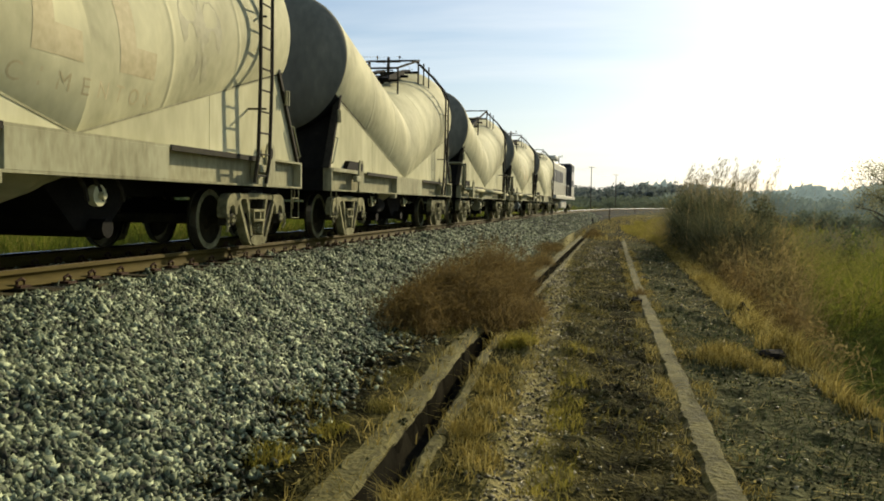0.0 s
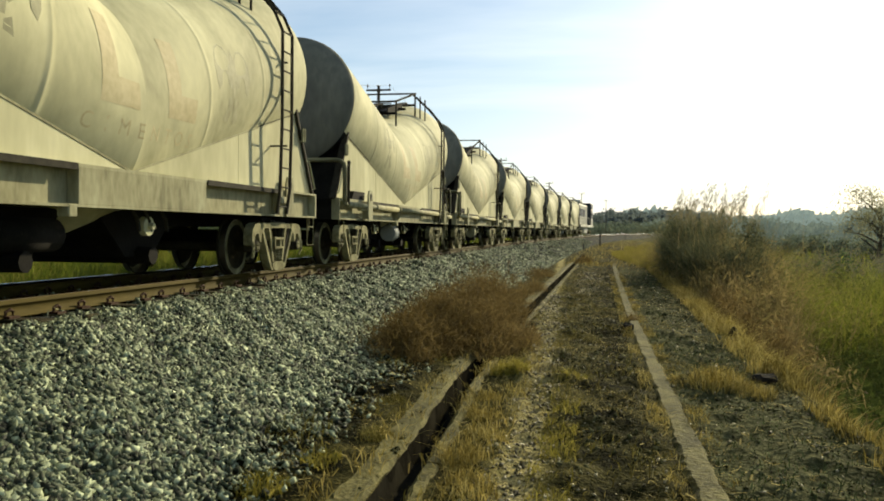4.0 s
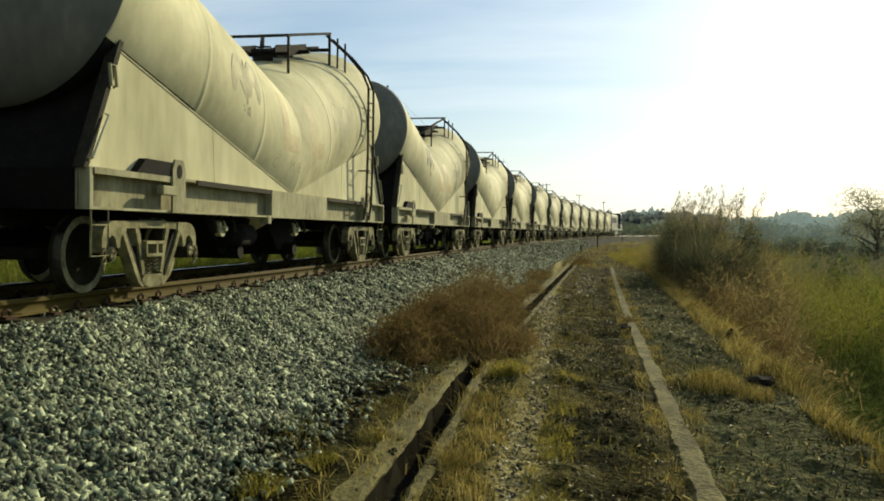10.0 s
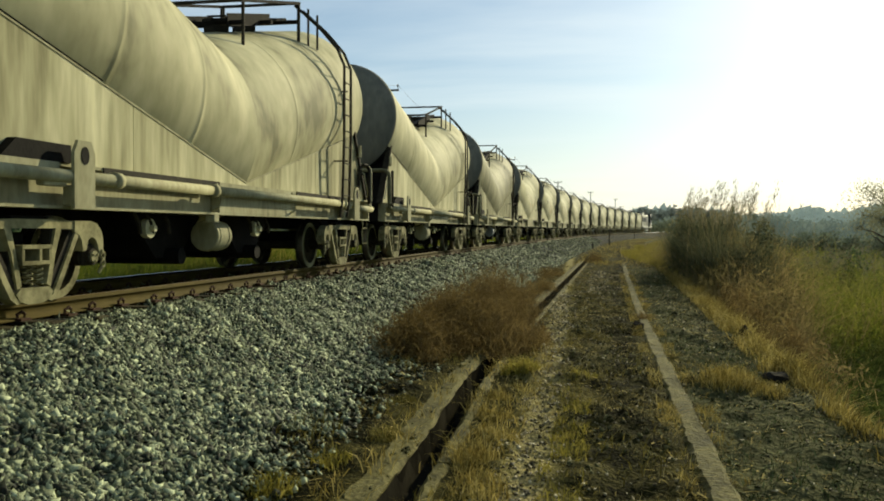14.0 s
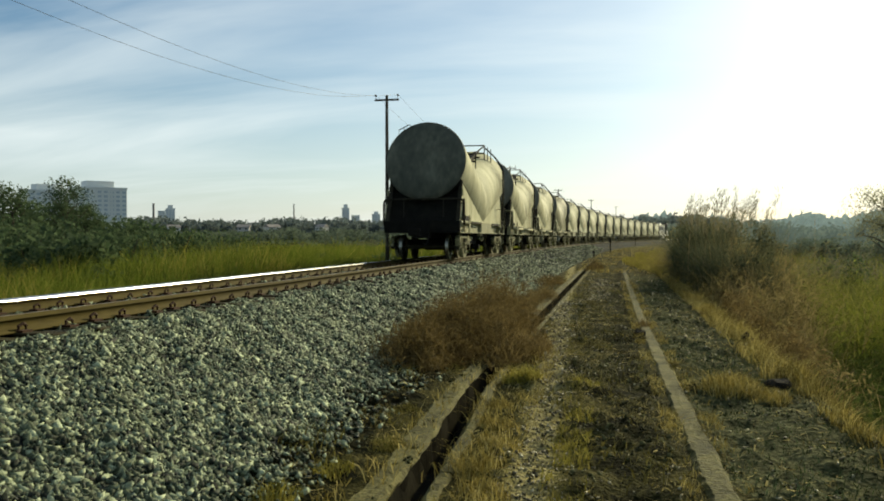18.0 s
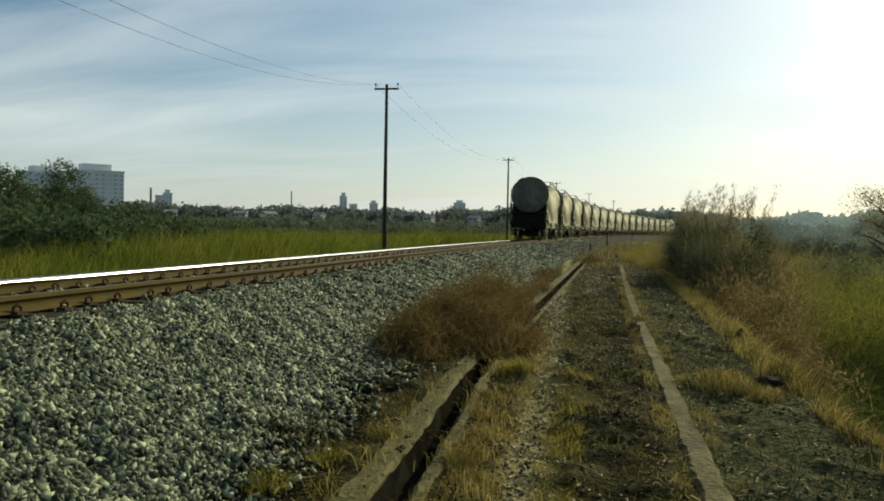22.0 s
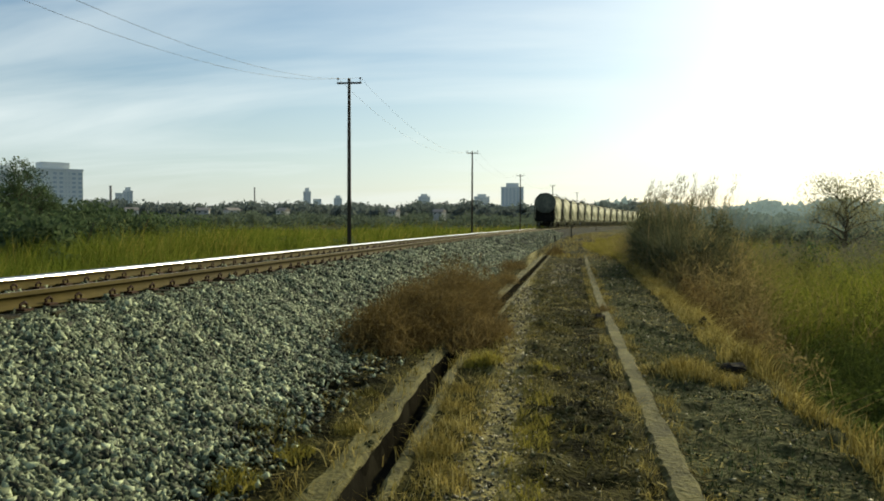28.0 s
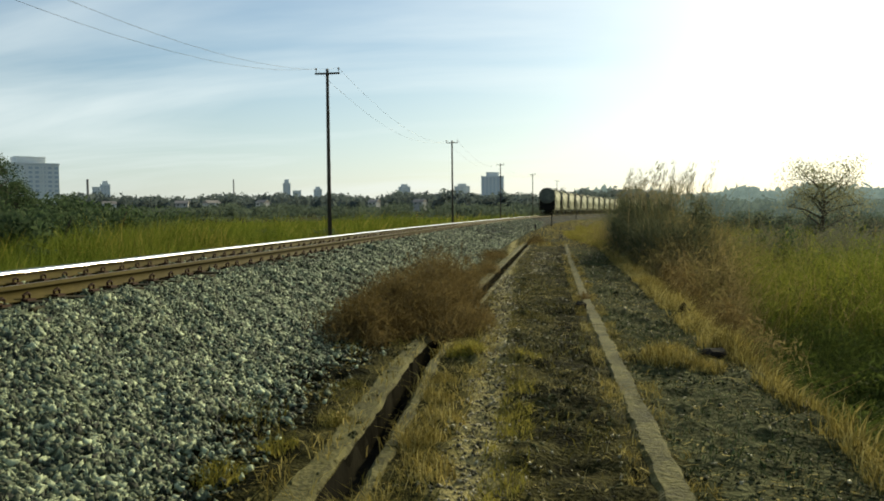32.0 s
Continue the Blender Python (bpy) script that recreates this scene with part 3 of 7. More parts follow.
def build_stones():
    rng = np.random.default_rng(4)
    P, R = [], []
    for n, s0, s1, oa, ob_, ra, rb in ((50000, 3.0, 12, 1.15, 4.5, 0.0125, 0.032), (30000, 11, 24, 1.1, 4.3, 0.015, 0.034), (15000, 23, 46, 1.0, 4.1, 0.022, 0.044), (9000, 46, 110, 1.0, 4.1, 0.026, 0.046), (1200, 2.8, 12, 1.3, 4.0, 0.028, 0.038), (9000, -9, 3.1, 1.15, 4.3, 0.022, 0.042), (2500, 3, 26, -1.0, 1.0, 0.02, 0.04)):
        s = s0 + (s1 - s0) * rng.random(n) ** 1.25
        o = rng.uniform(oa, ob_, n)
        p, over = bed_point(o, s)
        r = rng.uniform(ra, rb, n)
        # past the foot the stones thin out and lie on the soil
        loose = over > -0.05
        p[:, 2] = np.where(loose, np.maximum(p[:, 2], ground_z(p[:, 0], p[:, 1]) + r * 0.2), np.maximum(p[:, 2] + 0.006, ground_z(p[:, 0], p[:, 1]) + r * 0.35))
        keep = (~loose | (rng.random(n) < 0.75 * np.exp(-np.clip(over, 0, 9) / 0.27))) & (p[:, 0] - drain_dx(p[:, 1]) < -1.66)
        P.append(p[keep])
        R.append(r[keep] * np.where(loose[keep], 0.85, 1.0))
    scatter_stones("ballast_stones", np.concatenate(P), np.concatenate(R), "loose grey and pale crushed stones of the track bed", rng)
    # pale chips trodden into the wheel strip and strewn over the path
    n = 6500
    y = 3.6 + 30 * rng.random(n) ** 1.3
    x = np.where(rng.random(n) < 0.62, -0.31 - 0.046 * y + rng.normal(0, 0.14, n), rng.uniform(-1.05, 2.0, n))
    x = np.where((y > 22) & (x < -1.0), -0.6 + rng.normal(0, 0.2, n), x)
    sz = rng.uniform(0.004, 0.016, n) * np.interp(y, (4, 30), (0.9, 1.9))
    scatter_stones("path_chips", np.stack([x, y, ground_z(x, y) + sz * 0.3], -1), sz, "pale stone chips and dry crumbs trodden into the path", rng, "chip")
    # soil crumbs washed on to the drain's wall
    n = 240
    y = 3.6 + 7 * rng.random(n)
    x = drain_dx(y) + rng.uniform(-1.62, -1.42, n)
    keep = rng.random(n) < 0.3 * vnoise(x, y, 1.5, 8.0)
    x, y = x[keep], y[keep]
    scatter_stones("wall_crumbs", np.stack([x, y, np.full(len(x), 0.024)], -1), rng.uniform(0.008, 0.022, len(x)), "crumbs of dark soil lying on the drain wall", rng, "clod")
    n = 11000
    y = 3.5 + 26 * rng.random(n) ** 1.4
    x = np.where(rng.random(n) < 0.6, rng.uniform(0.75, 2.0, n), rng.uniform(-1.0, 0.4, n))
    keep = (wob(x, y, 1.3, 5.0) > -0.2 + rng.normal(0, 0.3, n)) & (np.abs(x + 0.31 + 0.046 * y) > 0.16) & ((x < 0.6) | (rng.random(n) < 0.5))
    x, y = x[keep], y[keep]
    scatter_stones("ash_clods", np.stack([x, y, ground_z(x, y)], -1), rng.uniform(0.006, 0.024, len(x)) * np.interp(y, (4, 30), (0.8, 1.6)), "dark crumbly clods of earth and ash on the path", rng, "clod")


def build_rails():
    prof = [(-0.07, -0.17), (0.07, -0.17), (0.07, -0.155), (0.012, -0.135), (0.012, -0.05), (0.037, -0.042), (0.036, -0.030), (0.022, 0), (-0.022, 0), (-0.036, -0.030), (-0.037, -0.042), (-0.012, -0.05), (-0.012, -0.135), (-0.07, -0.155)]
    s = np.concatenate([np.arange(-30, 60, 1.0), np.arange(60, 440, 3)])
    for off, top, bright, lab in ((0.8, "worn", (7, 8), "rusty brown steel rail with a dull head"), (-0.8, "polished", (6, 7), "rusty brown steel rail with a bright polished head")):
        cx, cy, cz, ch = (np.interp(s, TS, a) for a in (TX, TY, TZ, TH))
        V = np.stack([np.stack([cx + (off + u) * np.cos(ch), cy - (off + u) * np.sin(ch), cz + w], -1) for u, w in prof], 1)
        n, m = V.shape[:2]
        root = new("rail")
        tagged(root, lab, "rail", "rails of the track")
        for nm, ks, m_ in (("foot", (11, 12, 13, 0, 1, 2, 3, 4), "rust"), ("head_side", (5, 6, 7, 8, 9, 10), "rust"), ("running_face", bright, top)):
            F = []
            for k in ks:
                if nm == "head_side" and k in bright:
                    continue
                k2 = (k + 1) % m
                a = np.arange(n - 1) * m
                F.append(np.stack([a + k, a + k2, a + m + k2, a + m + k], -1))
            new(nm, soup(nm, V.reshape(-1, 3), np.concatenate(F), M[m_])).parent = root


def build_sleepers():
    rng = random.Random(5)
    bm = bmesh.new()
    box(bm, -1.32, 1.32, -0.11, 0.11, -0.33, -0.17, 0.012)
    proto = finish("sleeper", bm, M["sleeper"])
    tagged(proto, "weathered wooden sleeper half sunk in ballast", "sleeper", "sleepers of the track")
    bm = bmesh.new()
    tube(bm, [(0.0, -0.05, 0), (0.0, -0.055, 0.05), (0.01, 0, 0.075), (0.0, 0.055, 0.05), (0.0, 0.05, 0)], 0.016, 6)
    box(bm, -0.05, 0.06, -0.075, 0.075, -0.012, 0.012)
    clip_mesh = bpy.data.meshes.new("rail_clip")
    bm.to_mesh(clip_mesh)
    bm.free()
    clip_mesh.materials.append(M["clip"])
    for k, x in enumerate((0.8 + 0.115, 0.8 - 0.115, -0.8 + 0.115, -0.8 - 0.115)):
        c = new("rail_clip", clip_mesh)
        c.parent = proto
        c.matrix_basis = pose(x, 0, -0.16, 0, 0, 0 if k % 2 == 0 else 180)
    first = True
    for i in range(-14, 110):
        s = i * 0.56 + rng.uniform(-0.03, 0.03)
        m = on_track(s, rng.uniform(-0.008, 0.004)) @ pose(rng.uniform(-0.05, 0.05), 0, 0, 0, 0, rng.uniform(-1.5, 1.5))
        if first:
            proto.matrix_basis, first = m, False
        else:
            copy_thing(proto, m)
    bm = bmesh.new()
    for i in range(110, 560):
        x, y, z, a = rail_at(i * 0.56)
        m = pose(x, y, z, 0, 0, -a)
        box(bm, -1.32, 1.32, -0.11, 0.11, -0.33, -0.17, 0, m)
    tagged(finish("far_sleepers", bm, M["sleeper"]), "weathered wooden sleepers far along the track", "sleepers", kind="stuff")


def strip(name, x0, x1, z0, z1, y0, y1, step, m, label, rng, line, wobble=0.004, shade_side=0):
    """A long concrete strip cast in lengths, each a block of its own."""
    root = new(name)
    tagged(root, label, "kerb")
    y = y0
    while y < y1:
        L = step * rng.uniform(0.9, 1.1)
        bm = bmesh.new()
        dx, dz = rng.uniform(-wobble, wobble), rng.uniform(-wobble, wobble)
        n = 30
        ys = [y + (L - 0.008) * i / n for i in range(n + 1)]
        ring = []
        for yy in ys:
            e0, e1 = (0.02 * (float(vnoise(yy, g, 1.7, x0)) - 0.5) + 0.03 * (float(vnoise(yy, g, 6.5, x0)) - 0.5) for g in (0.5, 9.5))
            w0, w1 = x0 + dx + e0 + line(yy), x1 + dx + e1 + line(yy)
            ring.append([bm.verts.new(v) for v in ((w0, yy, z0), (w1, yy, z0), (w1, yy, z1 + dz - 0.035), (w1 - rng.uniform(0.02, 0.04), yy, z1 + dz + rng.uniform(-0.003, 0.003)), (w0 + rng.uniform(0.02, 0.04), yy, z1 + dz + rng.uniform(-0.003, 0.003)), (w0, yy, z1 + dz - 0.035))])
        for A, B in zip(ring, ring[1:]):
            for i in range(6):
                f = bm.faces.new((A[i], A[(i + 1) % 6], B[(i + 1) % 6], B[i]))
                # drain-facing side painted in the dark silt colour to stand for its shade
                f.material_index = 1 if (shade_side > 0 and i == 1) or (shade_side < 0 and i == 5) else 0
        bm.faces.new(ring[0])
        bm.faces.new(ring[-1][::-1])
        bmesh.ops.recalc_face_normals(bm, faces=bm.faces[:])
        part("kerb_block", bm, [m, M["silt_shade"]], root)
        y += L
    return root


build_ground()
build_ballast()
build_rails()
krng = random.Random(8)
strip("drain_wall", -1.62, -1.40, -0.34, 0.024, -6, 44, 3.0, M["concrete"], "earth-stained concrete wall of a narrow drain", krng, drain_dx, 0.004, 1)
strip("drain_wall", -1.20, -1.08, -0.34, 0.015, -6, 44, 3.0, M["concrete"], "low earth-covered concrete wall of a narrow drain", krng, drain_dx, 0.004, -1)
strip("kerb", -0.1, 0.1, -0.2, 0.024, -6, 42, 2.6, M["concrete"], "long flat weathered concrete kerb beside the path", krng, kerb_x)


# ======== cement wagons ========
R_T, AX0, ALPHA = 1.43, 2.09, math.atan2(1.18, 5.0)
CA, SA = math.cos(ALPHA), math.sin(ALPHA)
T_END = 5.33
KNUCKLE = tuple(radians(b) for b in (0, 2.5, 5))


def tank_point(sign, t, phi, r=R_T):
    """A point on one tilted half of the tank: sign +1 the front, -1 the rear; phi from the +x side upwards."""
    x = r * math.cos(phi)
    w = r * math.sin(phi)
    return (x, sign * (t * CA - w * SA), AX0 + t * SA + w * CA)


def tank_half(bm, sign, seg=104):
    phis = [2 * math.pi * k / seg for k in range(seg)]
    cuts = [0.0, 0.02, 0.29, 0.3, 0.303, 0.309, 0.312, 0.322, 0.63, 0.64, 0.643, 0.649, 0.652, 0.662, 0.93, 0.985, 1.0]
    rings = []
    for c in cuts:
        lip = 0.005 if c in (0.303, 0.309, 0.643, 0.649) else 0.0
        ring = []
        for f in phis:
            t0 = R_T * math.sin(f) * SA / CA
            ring.append(bm.verts.new(tank_point(sign, t0 + (T_END - t0) * c, f, R_T + lip)))
        rings.append(ring)
    for b in KNUCKLE[1:]:
        # the rounded knuckle where the shell turns into its dished end
        rings.append([bm.verts.new(tank_point(sign, T_END + 0.34 * math.sin(b), f, R_T * math.cos(b) ** 0.55)) for f in phis])
    for j, (A, B) in enumerate(zip(rings, rings[1:])):
        for k in range(seg):
            q = (A[k], A[(k + 1) % seg], B[(k + 1) % seg], B[k])
            f = bm.faces.new(q if sign < 0 else q[::-1])
            # dark colour on the belly where it hangs over the sheet at the end
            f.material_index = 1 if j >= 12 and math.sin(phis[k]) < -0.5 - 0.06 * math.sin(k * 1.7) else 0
    bmesh.ops.recalc_face_normals(bm, faces=bm.faces[:])


def tank_cap(bm, sign, seg=104):
    phis = [2 * math.pi * k / seg for k in range(seg)]
    rings = []
    for a in KNUCKLE[-1:] + tuple(radians(b) for b in (12, 22, 34, 50, 66, 80)):
        rings.append([bm.verts.new(tank_point(sign, T_END + 0.34 * math.sin(a), f, R_T * math.cos(a) ** 0.55)) for f in phis])
    for A, B in zip(rings, rings[1:]):
        for k in range(seg):
            bm.faces.new((A[k], A[(k + 1) % seg], B[(k + 1) % seg], B[k]))
    bm.faces.new(rings[-1])
    bmesh.ops.recalc_face_normals(bm, faces=bm.faces[:])


def decal(bm, sign, t0, t1, f0, f1, cut=(), n=6):
    """A painted patch lying on the tank."""
    g = [[bm.verts.new(tank_point(sign, t0 + (t1 - t0) * i / n, radians(f0 + (f1 - f0) * j / n), R_T + 0.0025)) for j in range(n + 1)] for i in range(n + 1)]
    for i in range(n):
        for j in range(n):
            if (i, j) not in cut:
                bm.faces.new((g[i][j], g[i + 1][j], g[i + 1][j + 1], g[i][j + 1]))


def bogie(parent, y, wheelsets):
    """Two cast side frames, bolster, springs; wheelsets on top of it as parts that turn."""
    bm = bmesh.new()
    box(bm, -1.0, 1.0, -0.16, 0.16, 0.42, 0.68, 0.02)
    bog = part("bogie", bm, M["dark"], parent, "dusty cast steel bogie")
    bog.location = (0, y, 0)
    for sx in (1, -1):
        bm = bmesh.new()
        a, b = sorted((sx * 1.10, sx * 1.22))
        out = 0.012 * sx
        # thin top chord between two rounded shoulders that hook over the bearings
        prism(bm, [(-0.64, 0.705), (-0.64, 0.785), (-0.3, 0.80), (0.3, 0.80), (0.64, 0.785), (0.64, 0.705), (0.3, 0.715), (-0.3, 0.715)], a, b, "x")
        for sy in (1, -1):
            S = lambda pts: [(sy * u, w) for u, w in pts]
            prism(bm, S([(0.60, 0.79), (0.86, 0.79), (0.97, 0.765), (1.05, 0.70), (1.085, 0.60), (1.08, 0.46), (1.01, 0.44), (0.995, 0.54), (0.95, 0.605), (0.88, 0.63), (0.82, 0.60), (0.795, 0.50), (0.735, 0.49), (0.715, 0.60), (0.66, 0.66), (0.60, 0.68)]), a - out, b + out, "x")
            # a raised flange along the strut's lower edge
            prism(bm, S([(0.70, 0.70), (0.63, 0.70), (0.37, 0.27), (0.26, 0.10), (0.17, 0.06), (0.24, 0.035), (0.33, 0.09), (0.43, 0.245)]), a, b + out * 0.6, "x")
            # the thinner leg beside the springs leaves a teardrop opening
            prism(bm, S([(0.40, 0.716), (0.315, 0.716), (0.25, 0.50), (0.175, 0.20), (0.235, 0.17), (0.305, 0.47)]), a, b + out * 0.3, "x")
        prism(bm, [(-0.26, 0.13), (-0.21, 0.06), (-0.1, 0.03), (0.1, 0.03), (0.21, 0.06), (0.26, 0.13), (0.2, 0.175), (-0.2, 0.175)], a - out, b + out, "x")
        frame_ob = part("side_frame", bm, M["bogie"], bog)
        for sy in (1, -1):
            bm = bmesh.new()
            S = lambda pts: [(sy * u, w) for u, w in pts]
            prism(bm, S([(0.635, 0.70), (0.56, 0.70), (0.24, 0.22), (0.16, 0.11), (0.255, 0.10), (0.365, 0.27)]), a + 0.02, b - 0.02, "x")
            prism(bm, S([(0.345, 0.713), (0.262, 0.713), (0.255, 0.42), (0.215, 0.30), (0.27, 0.28), (0.315, 0.36), (0.325, 0.60)]), a, b - out * 2, "x")
            # railing colour paints the recessed web dark for its shade
            part("strut_web", bm, M["railing"], frame_ob, "web coloured dark for the shade inside the frame")
        bm = bmesh.new()
        box(bm, min(sx * 1.06, sx * 1.26), max(sx * 1.06, sx * 1.26), -0.21, 0.21, 0.385, 0.42)
        box(bm, min(sx * 1.06, sx * 1.26), max(sx * 1.06, sx * 1.26), -0.21, 0.21, 0.53, 0.565)
        for q in (-0.19, 0.05, 0.19):
            box(bm, min(sx * 1.06, sx * 1.255), max(sx * 1.06, sx * 1.255), q - 0.018, q + 0.018, 0.42, 0.53)
        part("bolster_end", bm, M["bogie"], bog)
        bm = bmesh.new()
        box(bm, min(sx * 1.1, sx * 1.2), max(sx * 1.1, sx * 1.2), -0.28, 0.24, 0.79, 0.83, 0.008)
        part("side_bearing", bm, M["dark"], bog)
        for k in (-0.02, 0.13):
            bm = bmesh.new()
            pts = [(sx * 1.16 + 0.045 * math.cos(i * 1.05), k + 0.045 * math.sin(i * 1.05), 0.2 + 0.2 * i / 26) for i in range(27)]
            tube(bm, pts, 0.011, 5)
            part("spring", bm, M["bogie"], bog)
        for sy in (1, -1):
            bm = bmesh.new()
            box(bm, min(sx * 1.05, sx * 1.19), max(sx * 1.05, sx * 1.19), sy * 0.9 - 0.09, sy * 0.9 + 0.09, 0.34, 0.56, 0.02)
            tube(bm, [(sx * 1.19, sy * 0.9, 0.43), (sx * 1.235, sy * 0.9, 0.43)], 0.085, 14)
            box_ob = part("axle_box", bm, M["railing"], bog, smooth=False)
            bm = bmesh.new()
            tube(bm, [(sx * 1.235, sy * 0.9, 0.43), (sx * 1.255, sy * 0.9, 0.43)], 0.062, 12)
            for k in range(3):
                c, d = 0.04 * math.cos(k * 2.09 + 0.5), 0.04 * math.sin(k * 2.09 + 0.5)
                tube(bm, [(sx * 1.255, sy * 0.9 + c, 0.43 + d), (sx * 1.272, sy * 0.9 + c, 0.43 + d)], 0.012, 6)
            part("bearing_cap", bm, M["bogie"], box_ob, "dusty bolted bearing cap")
            bm = bmesh.new()
            for zz in (0.44, 0.36):
                tube(bm, [(sx * 1.24, sy * 1.06 + 0.036 * math.cos(q * 0.785), zz + 0.04 * math.sin(q * 0.785)) for q in range(8)], 0.014, 5, True)
            tube(bm, [(sx * 1.23, sy * 1.05, 0.5), (sx * 1.235, sy * 1.05, 0.46)], 0.024, 6)
            tube(bm, [(sx * 1.235, sy * 1.05, 0.33), (sx * 1.21, sy * 1.03, 0.26)], 0.018, 6)
            part("brake_hanger", bm, M["bogie"], bog)
    for sy in (1, -1):
        bm = bmesh.new()
        tube(bm, [(-1.15, 0, 0), (1.15, 0, 0)], 0.075, 10)
        for sx in (1, -1):
            prof = [(0.735, 0.45), (0.755, 0.45), (0.765, 0.425), (0.865, 0.42), (0.865, 0.34), (0.82, 0.31), (0.82, 0.14), (0.86, 0.11), (0.86, 0.07), (0.735, 0.07)]
            seg = 28
            rings = [[bm.verts.new((sx * u, r * math.cos(2 * math.pi * k / seg), r * math.sin(2 * math.pi * k / seg))) for k in range(seg)] for u, r in prof]
            for j, (A, B) in enumerate(zip(rings, rings[1:])):
                for k in range(seg):
                    f = bm.faces.new((A[k], A[(k + 1) % seg], B[(k + 1) % seg], B[k]))
                    f.material_index = 1 if j == 2 else 2 if j == 3 else 0
        bmesh.ops.recalc_face_normals(bm, faces=bm.faces[:])
        w = part("wheelset", bm, [M["wheel"], M["tread"], M["bogie"]], bog)
        w.location = (0, sy * 0.83, 0.42)
        wheelsets.append(w)
    return bog


def side_beam(parent, sx, kind):
    X = lambda a, b: (min(sx * a, sx * b), max(sx * a, sx * b))
    bm = bmesh.new()
    box(bm, *X(1.17, 1.20), -6.05, 6.05, 0.92, 1.32)
    part("solebar", bm, M["frame"], parent)
    for z0, z1 in ((1.297, 1.327), (0.90, 0.928)):
        bm = bmesh.new()
        box(bm, *X(1.172, 1.33), -6.05, 6.05, z0, z1)
        part("beam_flange", bm, M["frame"], parent)
    f = sx    # the pattern runs the other way round on the far side
    for y0, y1 in ((-1.0, 1.75), (-6.05, -5.98), (5.98, 6.05), (4.28, 4.62)):
        bm = bmesh.new()
        box(bm, *X(1.205, 1.332), min(f * y0, f * y1), max(f * y0, f * y1), 0.925, 1.30, 0.006)
        part("beam_plate", bm, M["frame"], parent)
    for y0 in (-4.55, 4.24):
        # jacking bracket: cheek plate, with pocket and hole shade painted as dark solids
        bm = bmesh.new()
        yc = f * (y0 + 0.42)
        n = 14
        out = [(yc - 0.16, 0.9), (yc + 0.16, 0.9), (yc + 0.16, 1.42), (yc + 0.1, 1.54), (yc - 0.1, 1.54), (yc - 0.16, 1.42)]
        hole = [(yc + 0.06 * math.cos(2 * math.pi * k / n), 1.40 + 0.085 * math.sin(2 * math.pi * k / n)) for k in range(n)]
        prism(bm, out, *(X(1.455, 1.49) if kind == "B" else X(1.335, 1.365)), "x")
        part("jack_plate", bm, M["frame"], parent)
        if kind == "B":
            bm = bmesh.new()
            box(bm, *X(1.335, 1.455), yc - 0.12, yc + 0.12, 0.93, 1.12, 0.008)
            part("jack_bracket", bm, M["frame"], parent)
        bm = bmesh.new()
        prism(bm, hole, *(X(1.491, 1.497) if kind == "B" else X(1.366, 1.372)), "x")
        part("lifting_hole", bm, M["dark"], parent)
        bm = bmesh.new()
        box(bm, *X(1.335, 1.42), min(yc - f * 0.5, yc - f * 0.17), max(yc - f * 0.5, yc - f * 0.17), 1.1, 1.21, 0.01)
        part("jack_pad", bm, M["frame"], parent)
        bm = bmesh.new()
        ya, yb = sorted((yc, yc - f * 0.95))
        if y0 < 0:
            prism(bm, [(ya, 1.33), (yb, 1.33), (yb, 1.50), (yb - 0.75 if f > 0 else yb, 1.50)] if f > 0 else [(ya, 1.33), (yb, 1.33), (ya + 0.75, 1.50), (ya, 1.50)], *X(1.21, 1.345), "x")
            part("jack_pocket", bm, M["dark"], parent)
        else:
            bm.free()
    for y0, y1 in ((-5.98, -4.3), (-3.6, -1.02), (1.78, 4.3)):
        bm = bmesh.new()
        ya, yb = sorted((f * y0, f * y1))
        box(bm, *X(1.33, 1.345), ya, yb, 1.262, 1.33)
        part("beam_lip", bm, M["railing"] if y0 > 0 or y0 == -3.6 else M["frame"], parent)
    bm = bmesh.new()
    box(bm, *X(1.2, 1.335), min(f * -1.16, f * -1.02), max(f * -1.16, f * -1.02), 0.80, 0.93, 0.01)
    part("bracket", bm, M["frame"], parent)
    if kind in "BC":
        for ya in (-5.75, 5.75):
            bm = bmesh.new()
            y1 = f * ya
            e = 0.34 if ya < 0 else -0.34
            tube(bm, [(sx * 1.42, y1, 1.2), (sx * 1.42, y1, 1.95), (sx * 1.40, y1 + f * e * 0.25, 2.05), (sx * 1.36, y1 + f * e * 0.7, 2.05), (sx * 1.30, y1 + f * e, 1.95), (sx * 1.28, y1 + f * e, 1.3)], 0.035, 8)
            part("grab_rail", bm, M["railing"], parent)
    if kind == "B":
        bm = bmesh.new()
        tube(bm, [(sx * 1.42, f * -5.7, 1.2), (sx * 1.42, f * -1.4, 1.2)], 0.062, 12)
        tube(bm, [(sx * 1.42, f * -3.56, 1.2), (sx * 1.42, f * -3.46, 1.2)], 0.085, 12)
        tube(bm, [(sx * 1.42, f * -1.4, 1.2), (sx * 1.42, f * -1.3, 1.2)], 0.085, 12)
        tube(bm, [(sx * 1.42, f * -1.3, 1.2), (sx * 1.42, f * 4.1, 1.2)], 0.062, 12)
        tube(bm, [(sx * 1.42, f * 3.95, 1.2), (sx * 1.42, f * 4.0, 1.2)], 0.085, 12)
        tube(bm, [(sx * 1.42, f * 4.7, 1.14), (sx * 1.42, f * 5.9, 1.14)], 0.062, 12)
        part("discharge_pipe", bm, M["frame"], parent, smooth=True)
